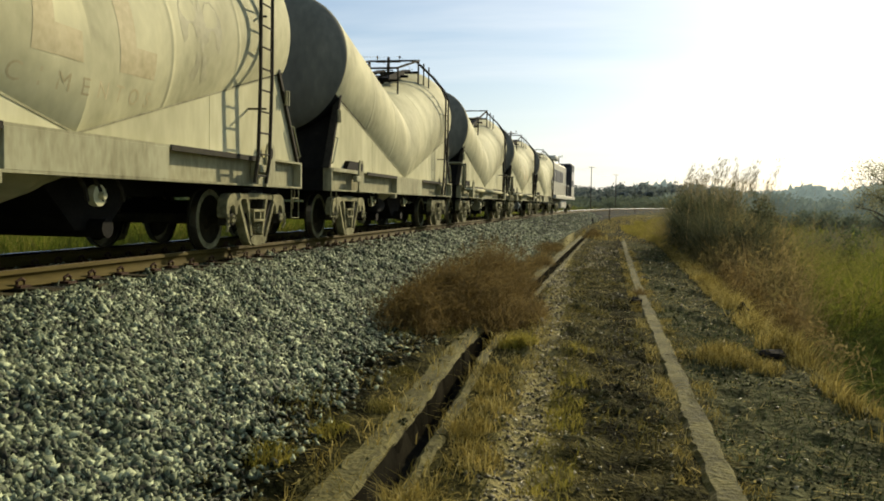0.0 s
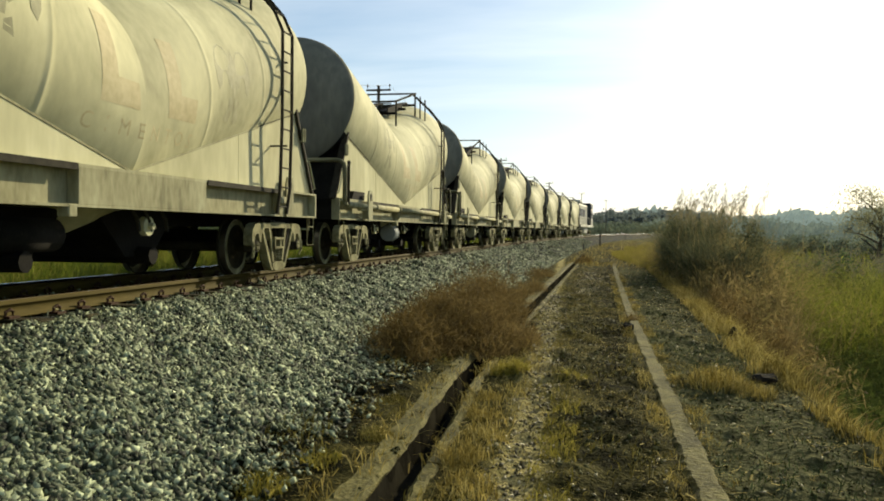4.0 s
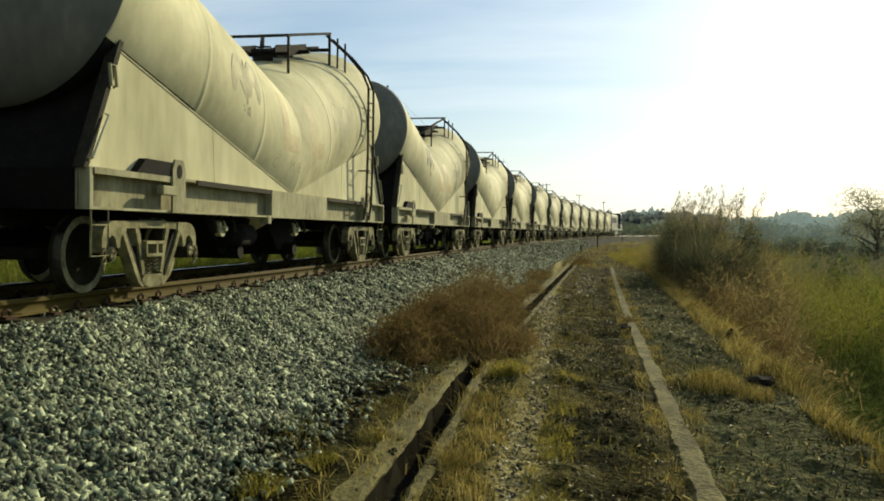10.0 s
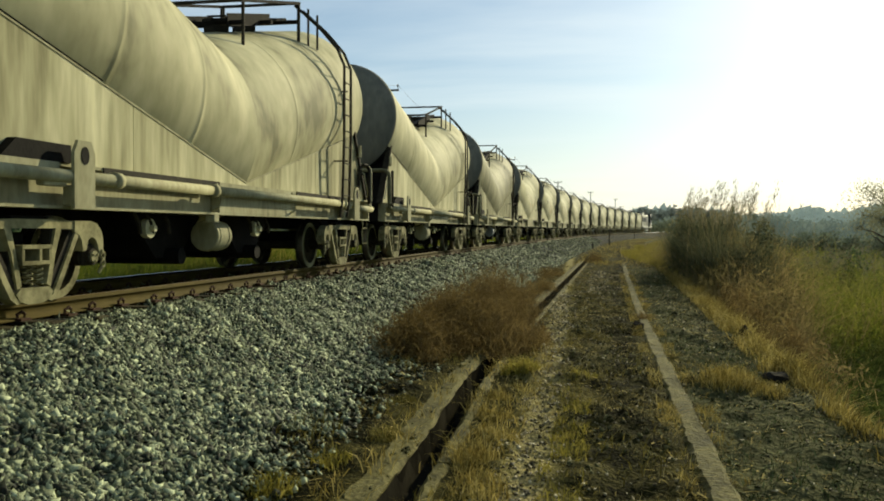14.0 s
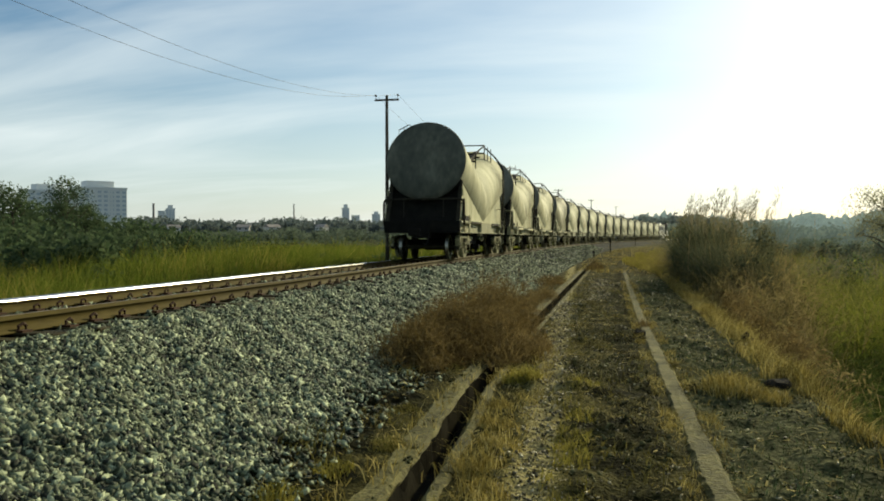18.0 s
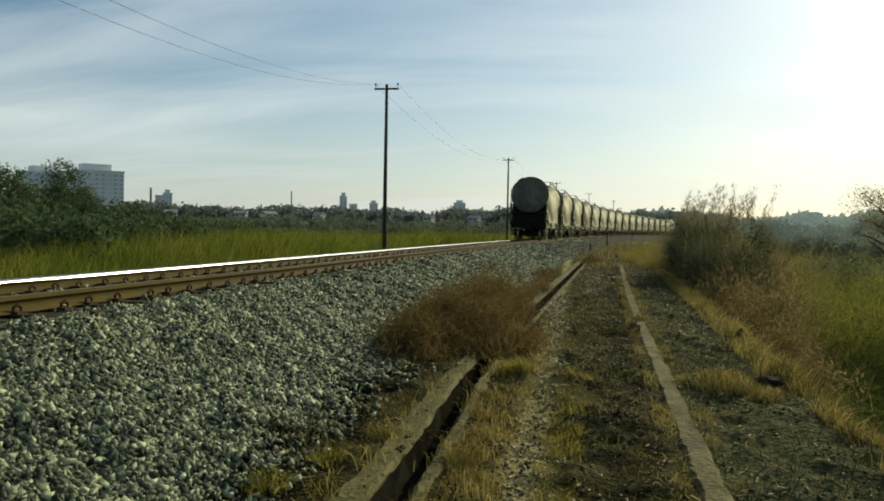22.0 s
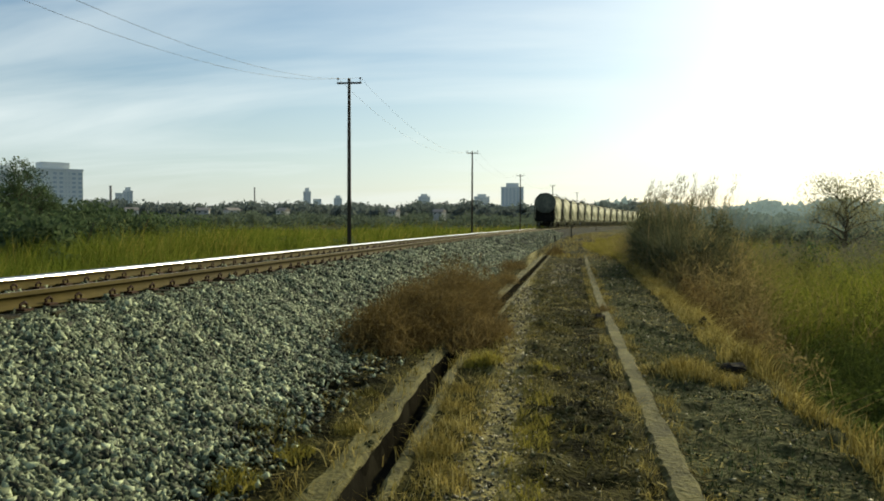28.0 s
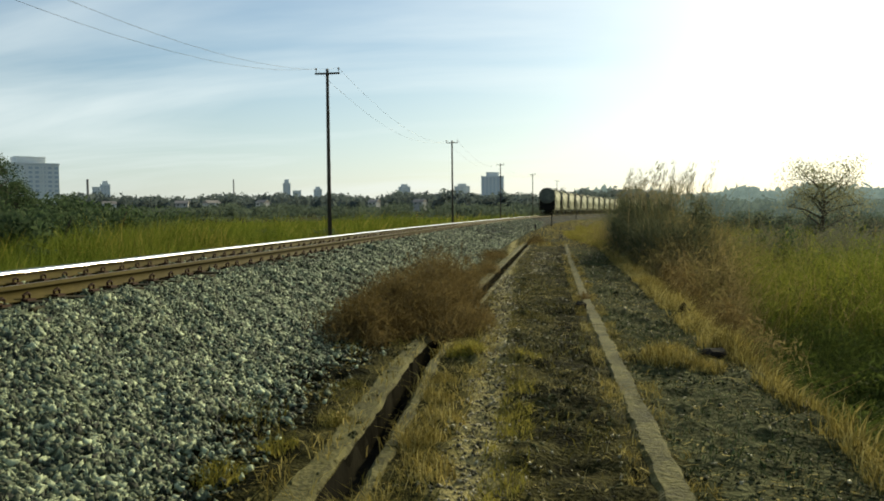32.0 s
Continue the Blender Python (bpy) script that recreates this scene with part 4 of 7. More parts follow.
    # hanging steps at both ends
    for ya in (-5.82, 5.82):
        bm = bmesh.new()
        y0, y1 = f * ya - 0.16, f * ya + 0.16
        for pts in ([(y0, 0.9), (y0, 0.42), (y1, 0.42), (y1, 0.9)],):
            tube(bm, [(sx * 1.3, a, b) for a, b in pts], 0.0115, 6)
        tube(bm, [(sx * 1.3, y0, 0.74), (sx * 1.3, y1, 0.74)], 0.01, 6)
        part("step", bm, M["bogie"], parent)


def skirt(parent, sx, grimy):
    for sg in (-1, 1):
        bm = bmesh.new()
        a, b = sorted((sx * 1.235, sx * 1.25))
        prism(bm, [(sg * 5.98, 1.32), (sg * 5.14, 2.72), (sg * 2.912, 2.191), (sg * 2.912, 1.32)], a, b, "x")
        part("skirt_panel", bm, M["skirt" + grimy], parent)
        bm = bmesh.new()
        prism(bm, [(sg * 2.9, 1.32), (sg * 2.9, 2.188), (0, 1.5), (0, 1.32)], a, b, "x")
        part("skirt_panel", bm, M["skirt" + grimy], parent)
        bm = bmesh.new()
        a, b = sorted((sx * 1.17, sx * 1.30))
        prism(bm, [(sg * 6.02, 1.32), (sg * 5.94, 1.32), (sg * 5.07, 2.74), (sg * 5.15, 2.74)], a, b, "x")
        part("end_post", bm, M["railing"], parent)
        bm = bmesh.new()
        yy = sg * 5.38
        tube(bm, [(sx * 1.29, yy - 0.05, 2.2), (sx * 1.33, yy - 0.05, 2.2), (sx * 1.33, yy - 0.05, 2.42), (sx * 1.33, yy + 0.05, 2.42), (sx * 1.33, yy + 0.05, 2.2), (sx * 1.29, yy + 0.05, 2.2)], 0.02, 6)
        part("hook", bm, M["frame"], parent)
        bm = bmesh.new()
        tube(bm, [(sx * 1.29, sg * 5.93, 1.4), (sx * 1.34, sg * 5.93, 1.42), (sx * 1.34, sg * 5.64, 1.88), (sx * 1.29, sg * 5.62, 1.9)], 0.014, 6)
        part("hand_grip", bm, M["skirt"], parent)
    # welded ledges where the tank meets the panel
    for sg in (-1, 1):
        bm = bmesh.new()
        prism(bm, [(sg * 5.1, 2.60), (sg * 5.1, 2.575), (sg * 0.0, 1.365), (sg * 0.0, 1.39)], *sorted((sx * 1.245, sx * 1.258)), "x")
        part("ledge", bm, M["frame"], parent)


def ladder(parent, turn):
    """Side ladder at the front corner that bends over the tank to the roof walk; turn: 1 here, -1 for the corner across."""
    for y in (4.04, 4.46):
        bm = bmesh.new()
        pts = [(1.44, y, 0.94), (1.49, y, 1.3), (1.52, y, 2.4), (1.52, y, 3.75), (1.40, y - 0.05, 4.05), (1.12, y - 0.2, 4.4), (0.72, y - 0.45, 4.78)]
        tube(bm, [(turn * a, turn * b, c) for a, b, c in pts], 0.026, 6)
        part("ladder_rail", bm, M["railing"], parent)
    for i in range(11):
        bm = bmesh.new()
        z = 1.05 + i * 0.3
        x = float(np.interp(z, (0.94, 1.3, 2.4, 3.75, 4.05), (1.44, 1.49, 1.52, 1.52, 1.40)))
        tube(bm, [(turn * x, turn * 4.04, z), (turn * x, turn * 4.46, z)], 0.013, 6)
        part("rung", bm, M["railing"], parent)
    for z in (2.0, 3.3):
        bm = bmesh.new()
        tube(bm, [(turn * 1.25, turn * 4.25, z), (turn * 1.52, turn * 4.25, z)], 0.016, 6)
        part("ladder_bracket", bm, M["railing"], parent)


def roof_walk(parent):
    slope = SA / CA
    top = lambda y: AX0 + y * slope + R_T / CA
    y0, y1 = 1.15, 3.75
    bm = bmesh.new()
    for a, b in ((-0.5, -0.26), (0.26, 0.5)):
        prism(bm, [(y0, top(y0) + 0.10), (y1, top(y1) + 0.10), (y1, top(y1) + 0.15), (y0, top(y0) + 0.15)], a, b, "x")
    for y in (y0 + 0.1, (y0 + y1) / 2, y1 - 0.1):
        box(bm, -0.74, 0.74, y - 0.04, y + 0.04, top(y) + 0.04, top(y) + 0.10)
    deck = part("walkway", bm, M["dark"], parent, "dark steel roof walk with a hand rail")
    for sx in (-1, 1):
        bm = bmesh.new()
        prism(bm, [(y0, top(y0) + 0.385), (y1, top(y1) + 0.385), (y1, top(y1) + 0.435), (y0, top(y0) + 0.435)], *sorted((sx * 0.73, sx * 0.775)), "x")
        part("hand_rail", bm, M["dark"], deck)
        bm = bmesh.new()
        prism(bm, [(y0, top(y0) + 0.02), (y1 - 0.9, top(y1 - 0.9) + 0.02), (y1 - 0.9, top(y1 - 0.9) + 0.22), (y0, top(y0) + 0.22)], *sorted((sx * 0.52, sx * 0.54)), "x")
        part("toe_board", bm, M["dark"], deck)
        for k in (0, 3):
            y = y0 + 0.1 + (y1 - y0 - 0.15) * k / 3
            bm = bmesh.new()
            tube(bm, [(sx * 0.75, y, top(y) - 0.28), (sx * 0.75, y, top(y) + 0.40)], 0.026, 6)
            part("post", bm, M["railing"], deck)
        for k in range(3):
            y = y1 + 0.02 + 0.16 * k
            bm = bmesh.new()
            tube(bm, [(sx * (0.74 + 0.12 * k), y, top(y) - 0.3 - 0.08 * k), (sx * (0.74 + 0.12 * k), y, top(y) + 0.42 - 0.12 * k)], 0.022, 6)
            part("handrail_post", bm, M["railing"], deck)
    for y in (y0, y1):
        bm = bmesh.new()
        tube(bm, [(-0.76, y, top(y) + 0.41), (0.76, y, top(y) + 0.41)], 0.028, 6)
        part("end_rail", bm, M["railing"], deck)
    for y in (1.9, 3.0):
        bm = bmesh.new()
        tube(bm, [(0, y, top(y) - 0.1), (0, y - 0.01, top(y) + 0.1)], 0.2, 18)
        tube(bm, [(0, y - 0.01, top(y) + 0.1), (0, y - 0.015, top(y) + 0.14)], 0.225, 18)
        tube(bm, [(-0.16, y, top(y) + 0.14), (-0.16, y, top(y) + 0.2), (0.16, y, top(y) + 0.2), (0.16, y, top(y) + 0.14)], 0.018, 6)
        part("hatch", bm, M["railing"], parent)
    bm = bmesh.new()
    tube(bm, [(0.2, -3.4, top(3.4) - 0.1), (0.2, -3.4, top(3.4) + 0.18)], 0.05, 8)
    tube(bm, [(0.2, -3.4, top(3.4) + 0.18), (0.2, -3.4, top(3.4) + 0.22)], 0.09, 8)
    part("vent", bm, M["railing"], parent)


def on_tank(y, z, lift=0.0022):
    """The point of the tank's near side at a place along the wagon and a height."""
    sg = 1 if y > 0 else -1
    t = abs(y) * CA + (z - AX0) * SA
    w = (z - AX0) * CA - abs(y) * SA
    return tank_point(sg, t, math.asin(max(-0.999, min(0.999, w / R_T))), R_T + lift)


def tank_patch(bm, y0, y1, z0, z1, n=16):
    g = [[bm.verts.new(on_tank(y0 + (y1 - y0) * i / n, z0 + (z1 - z0) * j / n)) for j in range(n + 1)] for i in range(n + 1)]
    for i in range(n):
        for j in range(n):
            bm.faces.new((g[i][j], g[i + 1][j], g[i + 1][j + 1], g[i][j + 1]))


def painted_emblem(root, at, m):
    """A slim middle leaf between two that curl up, over and outwards, on a flared foot."""
    bm = bmesh.new()

    def ribbon(line, n=5):
        fine = [tuple(p + (q - p) * k / n for p, q in zip(u, v)) for u, v in zip(line, line[1:]) for k in range(n)] + [line[-1]]
        L = [bm.verts.new(on_tank(at + a, 2.62 + b)) for a, b, c, d in fine]
        R = [bm.verts.new(on_tank(at + c, 2.62 + d)) for a, b, c, d in fine]
        for k in range(len(fine) - 1):
            bm.faces.new((L[k], R[k], R[k + 1], L[k + 1]))
    ribbon([(-w, z, w, z) for w, z in ((0.03, -0.12), (0.06, 0.1), (0.075, 0.25), (0.05, 0.42), (0.004, 0.54))])
    for side in (-1, 1):
        arc = []
        for k in range(11):
            a = radians(205 - 24 * k)
            w = 0.03 + 0.09 * math.sin(math.pi * (k + 0.5) / 11) ** 0.7
            arc.append((side * (0.27 + (0.17 - w) * math.cos(a)), 0.12 + 1.5 * (0.17 - w) * math.sin(a), side * (0.27 + (0.17 + w) * math.cos(a)), 0.12 + 1.5 * (0.17 + w) * math.sin(a)))
        ribbon(arc, 2)
        ribbon([(side * 0.02, -0.16, side * 0.12, -0.12), (side * 0.03, -0.3, side * 0.17, -0.3), (side * 0.1, -0.48, side * 0.27, -0.42)])
    part("painted_emblem", bm, m, root, "faded olive curled emblem", smooth=True)


def tank_word(root, word, size, m):
    """Spaced capitals laid round the tank along its middle line."""
    for k, ch in enumerate(word):
        cu = bpy.data.curves.new("letter", "FONT")
        cu.body, cu.size, cu.align_x, cu.resolution_u = ch, size * 1.42, "CENTER", 3
        tmp = bpy.data.objects.new("letter", cu)
        me = bpy.data.meshes.new_from_object(tmp)
        bpy.data.objects.remove(tmp)
        bpy.data.curves.remove(cu)
        bm = bmesh.new()
        bm.from_mesh(me)
        bmesh.ops.triangulate(bm, faces=bm.faces[:])
        u0 = (k - (len(word) - 1) / 2) * 0.31 + 0.1
        for v in bm.verts:
            v.co = on_tank(u0 + v.co.x * 1.15, 1.82 - size / 2 + v.co.y)
        bm.to_mesh(me)
        bm.free()
        me.materials.clear()
        me.materials.append(m)
        ob = new("small_letter", me)
        ob.parent = root


DIRT = {"grimy": "_dirty", "worn": "_dirty", "blue": "_soiled"}
LOW_ENDS = ("solebar", "beam_flange", "beam_plate", "beam_lip", "step", "grab_rail", "end_guard_rail", "headstock", "discharge_pipe")


def wagon(kind, marks, label):
    root = new("cement_wagon")
    tagged(root, label, "tank wagon", "wagons of the train")
    wheelsets = []
    for sg, nm in ((-1, "tank_shell"), (1, "tank_shell")):
        bm = bmesh.new()
        tank_half(bm, sg)
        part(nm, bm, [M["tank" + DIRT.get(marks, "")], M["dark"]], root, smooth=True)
        bm = bmesh.new()
        tank_cap(bm, sg)
        part("tank_end", bm, M["endblack" if kind == "C" else "endgrey"], root, "dull grey dished tank end", smooth=True)
    for sx in (1, -1):
        side_beam(root, sx, kind)
        skirt(root, sx, DIRT.get(marks, ""))
    bm = bmesh.new()
    box(bm, -0.3, 0.3, -6.3, 6.3, 0.72, 1.0)
    part("centre_sill", bm, M["dark"], root)
    for nm, y0, y1, z0, z1, hw in (("headstock", -6.05, -5.9, 0.9, 1.32, 1.165), ("headstock", 5.9, 6.05, 0.9, 1.32, 1.165), ("end_deck", -5.9, -3.0, 1.24, 1.29, 1.16), ("end_deck", 3.0, 5.9, 1.24, 1.29, 1.16)):
        bm = bmesh.new()
        if kind == "C" and y0 < -6:
            hw = 1.33
        box(bm, -hw, hw, y0, y1, z0, z1)
        part(nm, bm, M["dark"], root)
    for sg in (-1, 1):
        bm = bmesh.new()
        # dark sheet added below the tank end to stand for the shade there
        prism(bm, [(sg * 5.9, 1.3), (sg * 5.86, 1.3), (sg * 4.9, 2.75), (sg * 4.94, 2.75)], -1.235, 1.235, "x")
        part("end_sheet", bm, M["dark"], root)
        if kind in "BC":
            bm = bmesh.new()
            g = sg * (5.99 if sg < 0 and kind == "B" else 5.8)
            half = [(1.42, g - sg * 0.1, 1.2), (1.42, g - sg * 0.03, 1.22), (1.42, g, 1.3), (1.42, g, 1.9), (1.40, g, 1.99), (1.34, g, 2.05), (1.25, g, 2.07)]
            tube(bm, [(-a, b, c) for a, b, c in half] + half[::-1], 0.045 if kind == "B" else 0.033, 10)
            for q in (-0.7, 0.7) if kind == "C" else ():
                tube(bm, [(q, g, 1.3), (q, g, 2.07)], 0.02, 6)
            part("end_guard_rail", bm, M["tank_soiled"] if kind == "B" else M["railing"], root)
        bm = bmesh.new()
        box(bm, -0.13, 0.13, min(sg * 6.3, sg * 6.85), max(sg * 6.3, sg * 6.85), 0.82, 1.0, 0.02)
        box(bm, -0.2, 0.2, min(sg * 6.62, sg * 6.88), max(sg * 6.62, sg * 6.88), 0.78, 1.04, 0.03)
        part("coupler", bm, M["dark"], root)
        bm = bmesh.new()
        tube(bm, [(0.35, sg * 6.1, 0.85), (0.38, sg * 6.35, 0.7), (0.36, sg * 6.6, 0.5), (0.3, sg * 6.85, 0.55)], 0.025, 6)
        part("air_hose", bm, M["dark"], root)
        if sg > 0:
            bm = bmesh.new()
            tube(bm, [(1.14, 6.04, 1.0), (1.15, 6.16, 0.96), (1.15, 6.2, 0.82), (1.13, 6.16, 0.66), (1.12, 6.19, 0.56)], 0.008, 6)
            part("uncoupling_lever", bm, M["bogie"], root)
        bm = bmesh.new()
        prism(bm, [(sg * 0.3, 0.9), (sg * 2.1, 0.9), (sg * 1.5, 0.34), (sg * 0.9, 0.34)], -0.7, 0.7, "x")
        tube(bm, [(-0.9, sg * 1.2, 0.36), (0.9, sg * 1.2, 0.36)], 0.11, 10)
        part("discharge_hopper", bm, M["dark"], root)
        bm = bmesh.new()
        y = -2.3 if sg < 0 else 0.75
        tube(bm, [(1.02, y, 0.72), (1.1, y, 0.72)], 0.115, 16)
        tube(bm, [(1.1, y, 0.72), (1.16, y, 0.72)], 0.04, 8)
        part("valve_wheel", bm, M["skirt"], root)
        for q in (-0.35, -0.1, 0.3):
            bm = bmesh.new()
            tube(bm, [(1.08, y + q, 0.92), (1.1, y + q + 0.1, 0.78), (1.08, y + q + 0.16, 0.66)], 0.025, 6)
            part("brake_lever", bm, M["railing"], root)
        bogie(root, sg * 4.5, wheelsets)
    bm = bmesh.new()
    if kind == "B":
        tube(bm, [(1.0, -0.78, 0.62), (1.0, -0.765, 0.62), (1.0, -0.76, 0.62), (1.0, -0.36, 0.62), (1.0, -0.355, 0.62), (1.0, -0.34, 0.62)], [0.19, 0.204, 0.205, 0.205, 0.204, 0.19], 40)
        part("air_reservoir", bm, M["bluetank"] if marks in ("emblem", "blue") else M["frame"], root)
        for y in (-0.7, -0.44):
            bm = bmesh.new()
            tube(bm, [(1.0 + 0.207 * math.cos(q * 0.4), y, 0.62 + 0.207 * math.sin(q * 0.4)) for q in range(16)], 0.008, 4, True)
            tube(bm, [(1.02, y, 0.8), (1.05, y, 0.95)], 0.02, 5)
            part("reservoir_strap", bm, M["bluetank"] if marks in ("emblem", "blue") else M["frame"], root)
        for y in (-1.15, 1.5):
            bm = bmesh.new()
            tube(bm, [(1.36, y, 1.3), (1.43, y, 1.14), (1.4, y, 1.0), (1.3, y, 0.96)], 0.02, 6)
            part("pipe_bracket", bm, M["frame"], root)
    else:
        tube(bm, [(0.75, -1.6, 0.62), (0.75, -0.6, 0.62)], 0.18, 14)
        part("air_reservoir", bm, M["dark"], root, smooth=True)
    ladder(root, 1)
    ladder(root, -1)
    roof_walk(root)
    if marks in ("letters", "emblem", "bold"):
        # large faded letter forms over the vee, a line of small lettering below them
        for a in (-0.85, 0.5):
            bm = bmesh.new()
            tank_patch(bm, a, a + 0.3, 2.03, 2.95)
            tank_patch(bm, a + 0.302, a + 0.72, 2.03, 2.32)
            part("painted_letter", bm, M["orange" if marks == "bold" else "orange_faint"], root, "faded orange block lettering", smooth=True)
        tank_word(root, "CIMENTOS", 0.17, M["lettering" if marks == "bold" else "orange_faint"])
        for i in range(9):
            bm = bmesh.new()
            decal(bm, -1, 3.75 + i * 0.125, 3.75 + i * 0.125 + 0.075, 31, 37, n=2)
            part("painted_bar", bm, M["olive"], root)
        for sg in (-1, 1):
            painted_emblem(root, sg * 2.3, M["olive" if marks == "bold" else "olive_faint"])
    for ch in list(root.children):
        kin = ch.name.split(".")[0]
        if kin in ("ladder_rail", "rung", "ladder_bracket", "walkway", "hatch", "vent", "coupler", "air_hose"):
            continue
        if ch.data and kin in LOW_ENDS and kind in "AB":
            # the frame ends closer behind the rear bogie than it does ahead of the front one
            for v in ch.data.vertices:
                if v.co.y < -5.2:
                    v.co.y += 0.2 if kind == "B" else 0.08
        if kind == "B":
            # the pipe wagons are a little longer ahead of the ladder
            if kin == "bogie":
                ch.location.y = ch.location.y * 1.03 + 0.2
            elif ch.data:
                for v in ch.data.vertices:
                    v.co.y = v.co.y * 1.03 + 0.2
        elif kind == "C":
            # the last wagon is shorter behind the vee
            if kin == "bogie":
                ch.location.y *= 0.93 if ch.location.y < 0 else 1
            elif ch.data:
                k = 0.958 if kin in ("tank_shell", "tank_end", "ledge", "hook") else 0.945 if kin == "headstock" else 0.93
                lean = kin in ("skirt_panel", "end_post", "end_sheet", "hand_grip")
                for v in ch.data.vertices:
                    if v.co.y < 0 and kin in ("tank_shell", "tank_end", "ledge"):
                        v.co.z += 0.1 * min(-v.co.y / 5.0, 1)
                    if v.co.y < 0:
                        v.co.y *= 0.93 + 0.028 * min(max((v.co.z - 1.33) / 1.3, 0), 1) if lean else k
        elif kind == "A":
            # the channel-sided wagons are longer ahead and overhang more at the rear
            if kin == "bogie":
                ch.location.y *= 1.037 if ch.location.y > 0 else 1
            elif ch.data:
                high = kin in ("tank_shell", "tank_end", "skirt_panel", "end_post", "end_sheet", "hook", "ledge")
                for v in ch.data.vertices:
                    if v.co.y > 0:
                        v.co.y *= 1.037
                    elif high:
                        v.co.y *= 1 + 0.04 * min(max((v.co.z - 1.33) / 1.3, 0), 1)
                if kin in ("tank_shell", "tank_end", "ledge", "painted_letter", "small_letter", "painted_emblem", "painted_bar"):
                    for v in ch.data.vertices:
                        k = abs(v.co.y) / 5.5
                        v.co.z += 0.10 * min(k, 1) - 0.06
                        v.co.y += 0.12 * max(0, 1 - k)
    if kind == "C":
        bm = bmesh.new()
        tube(bm, [(-0.92, -5.12, 4.3), (-0.92, -5.16, 4.5), (-0.55, -5.16, 4.68), (-0.42, -5.12, 4.56)], 0.018, 6)
        tube(bm, [(-0.74, -5.16, 4.585), (-0.74, -5.12, 4.44)], 0.014, 6)
        part("hand_grip", bm, M["railing"], root)
    return root


WAGON_KINDS = "CBBBAAAAABBAABBA"      # from the last wagon forward
WAGON_MARKS = {1: "grimy", 2: "grimy", 3: "blue", 4: "letters", 5: "bold", 6: "letters", 7: "worn", 8: "letters", 9: "emblem", 10: "letters", 11: "letters", 12: "", 13: "", 14: "emblem", 15: ""}
PITCH = 13.81
LABELS = {"C": "last cement tank wagon with dark grey end", "A": "dusty cream cement tank wagon, channel sides", "B": "dusty cream cement tank wagon, side pipes"}


def train_at(t):
    """How far along the track the middle of the last wagon is."""
    return -144.474 + 10.7914 * t - 0.05244 * t * t + 0.00030985 * t * t * t


TRAIN = []


def build_train():
    made = {}
    for i, k in enumerate(WAGON_KINDS):
        key = (k, WAGON_MARKS.get(i, ""))
        ahead = i * PITCH + {0: 0.06, 1: 0.42, 2: 0.2, 3: 0.1, 4: 0.12, 8: 0.3}.get(i, 0)
        m = on_track(train_at(0) + ahead)
        if key not in made:
            lab = LABELS[k] + {"": "", "letters": ", faded orange lettering", "bold": ", clear orange lettering", "worn": ", worn and brown-stained", "emblem": ", faded curled emblem", "blue": ", pale blue air tank below", "grimy": ", grimy and streaked"}[key[1]]
            ob = wagon(k, key[1], lab)
            ob.matrix_basis = m
            made[key] = ob
        else:
            ob = copy_thing(made[key], m)
        TRAIN.append((ob, ahead))


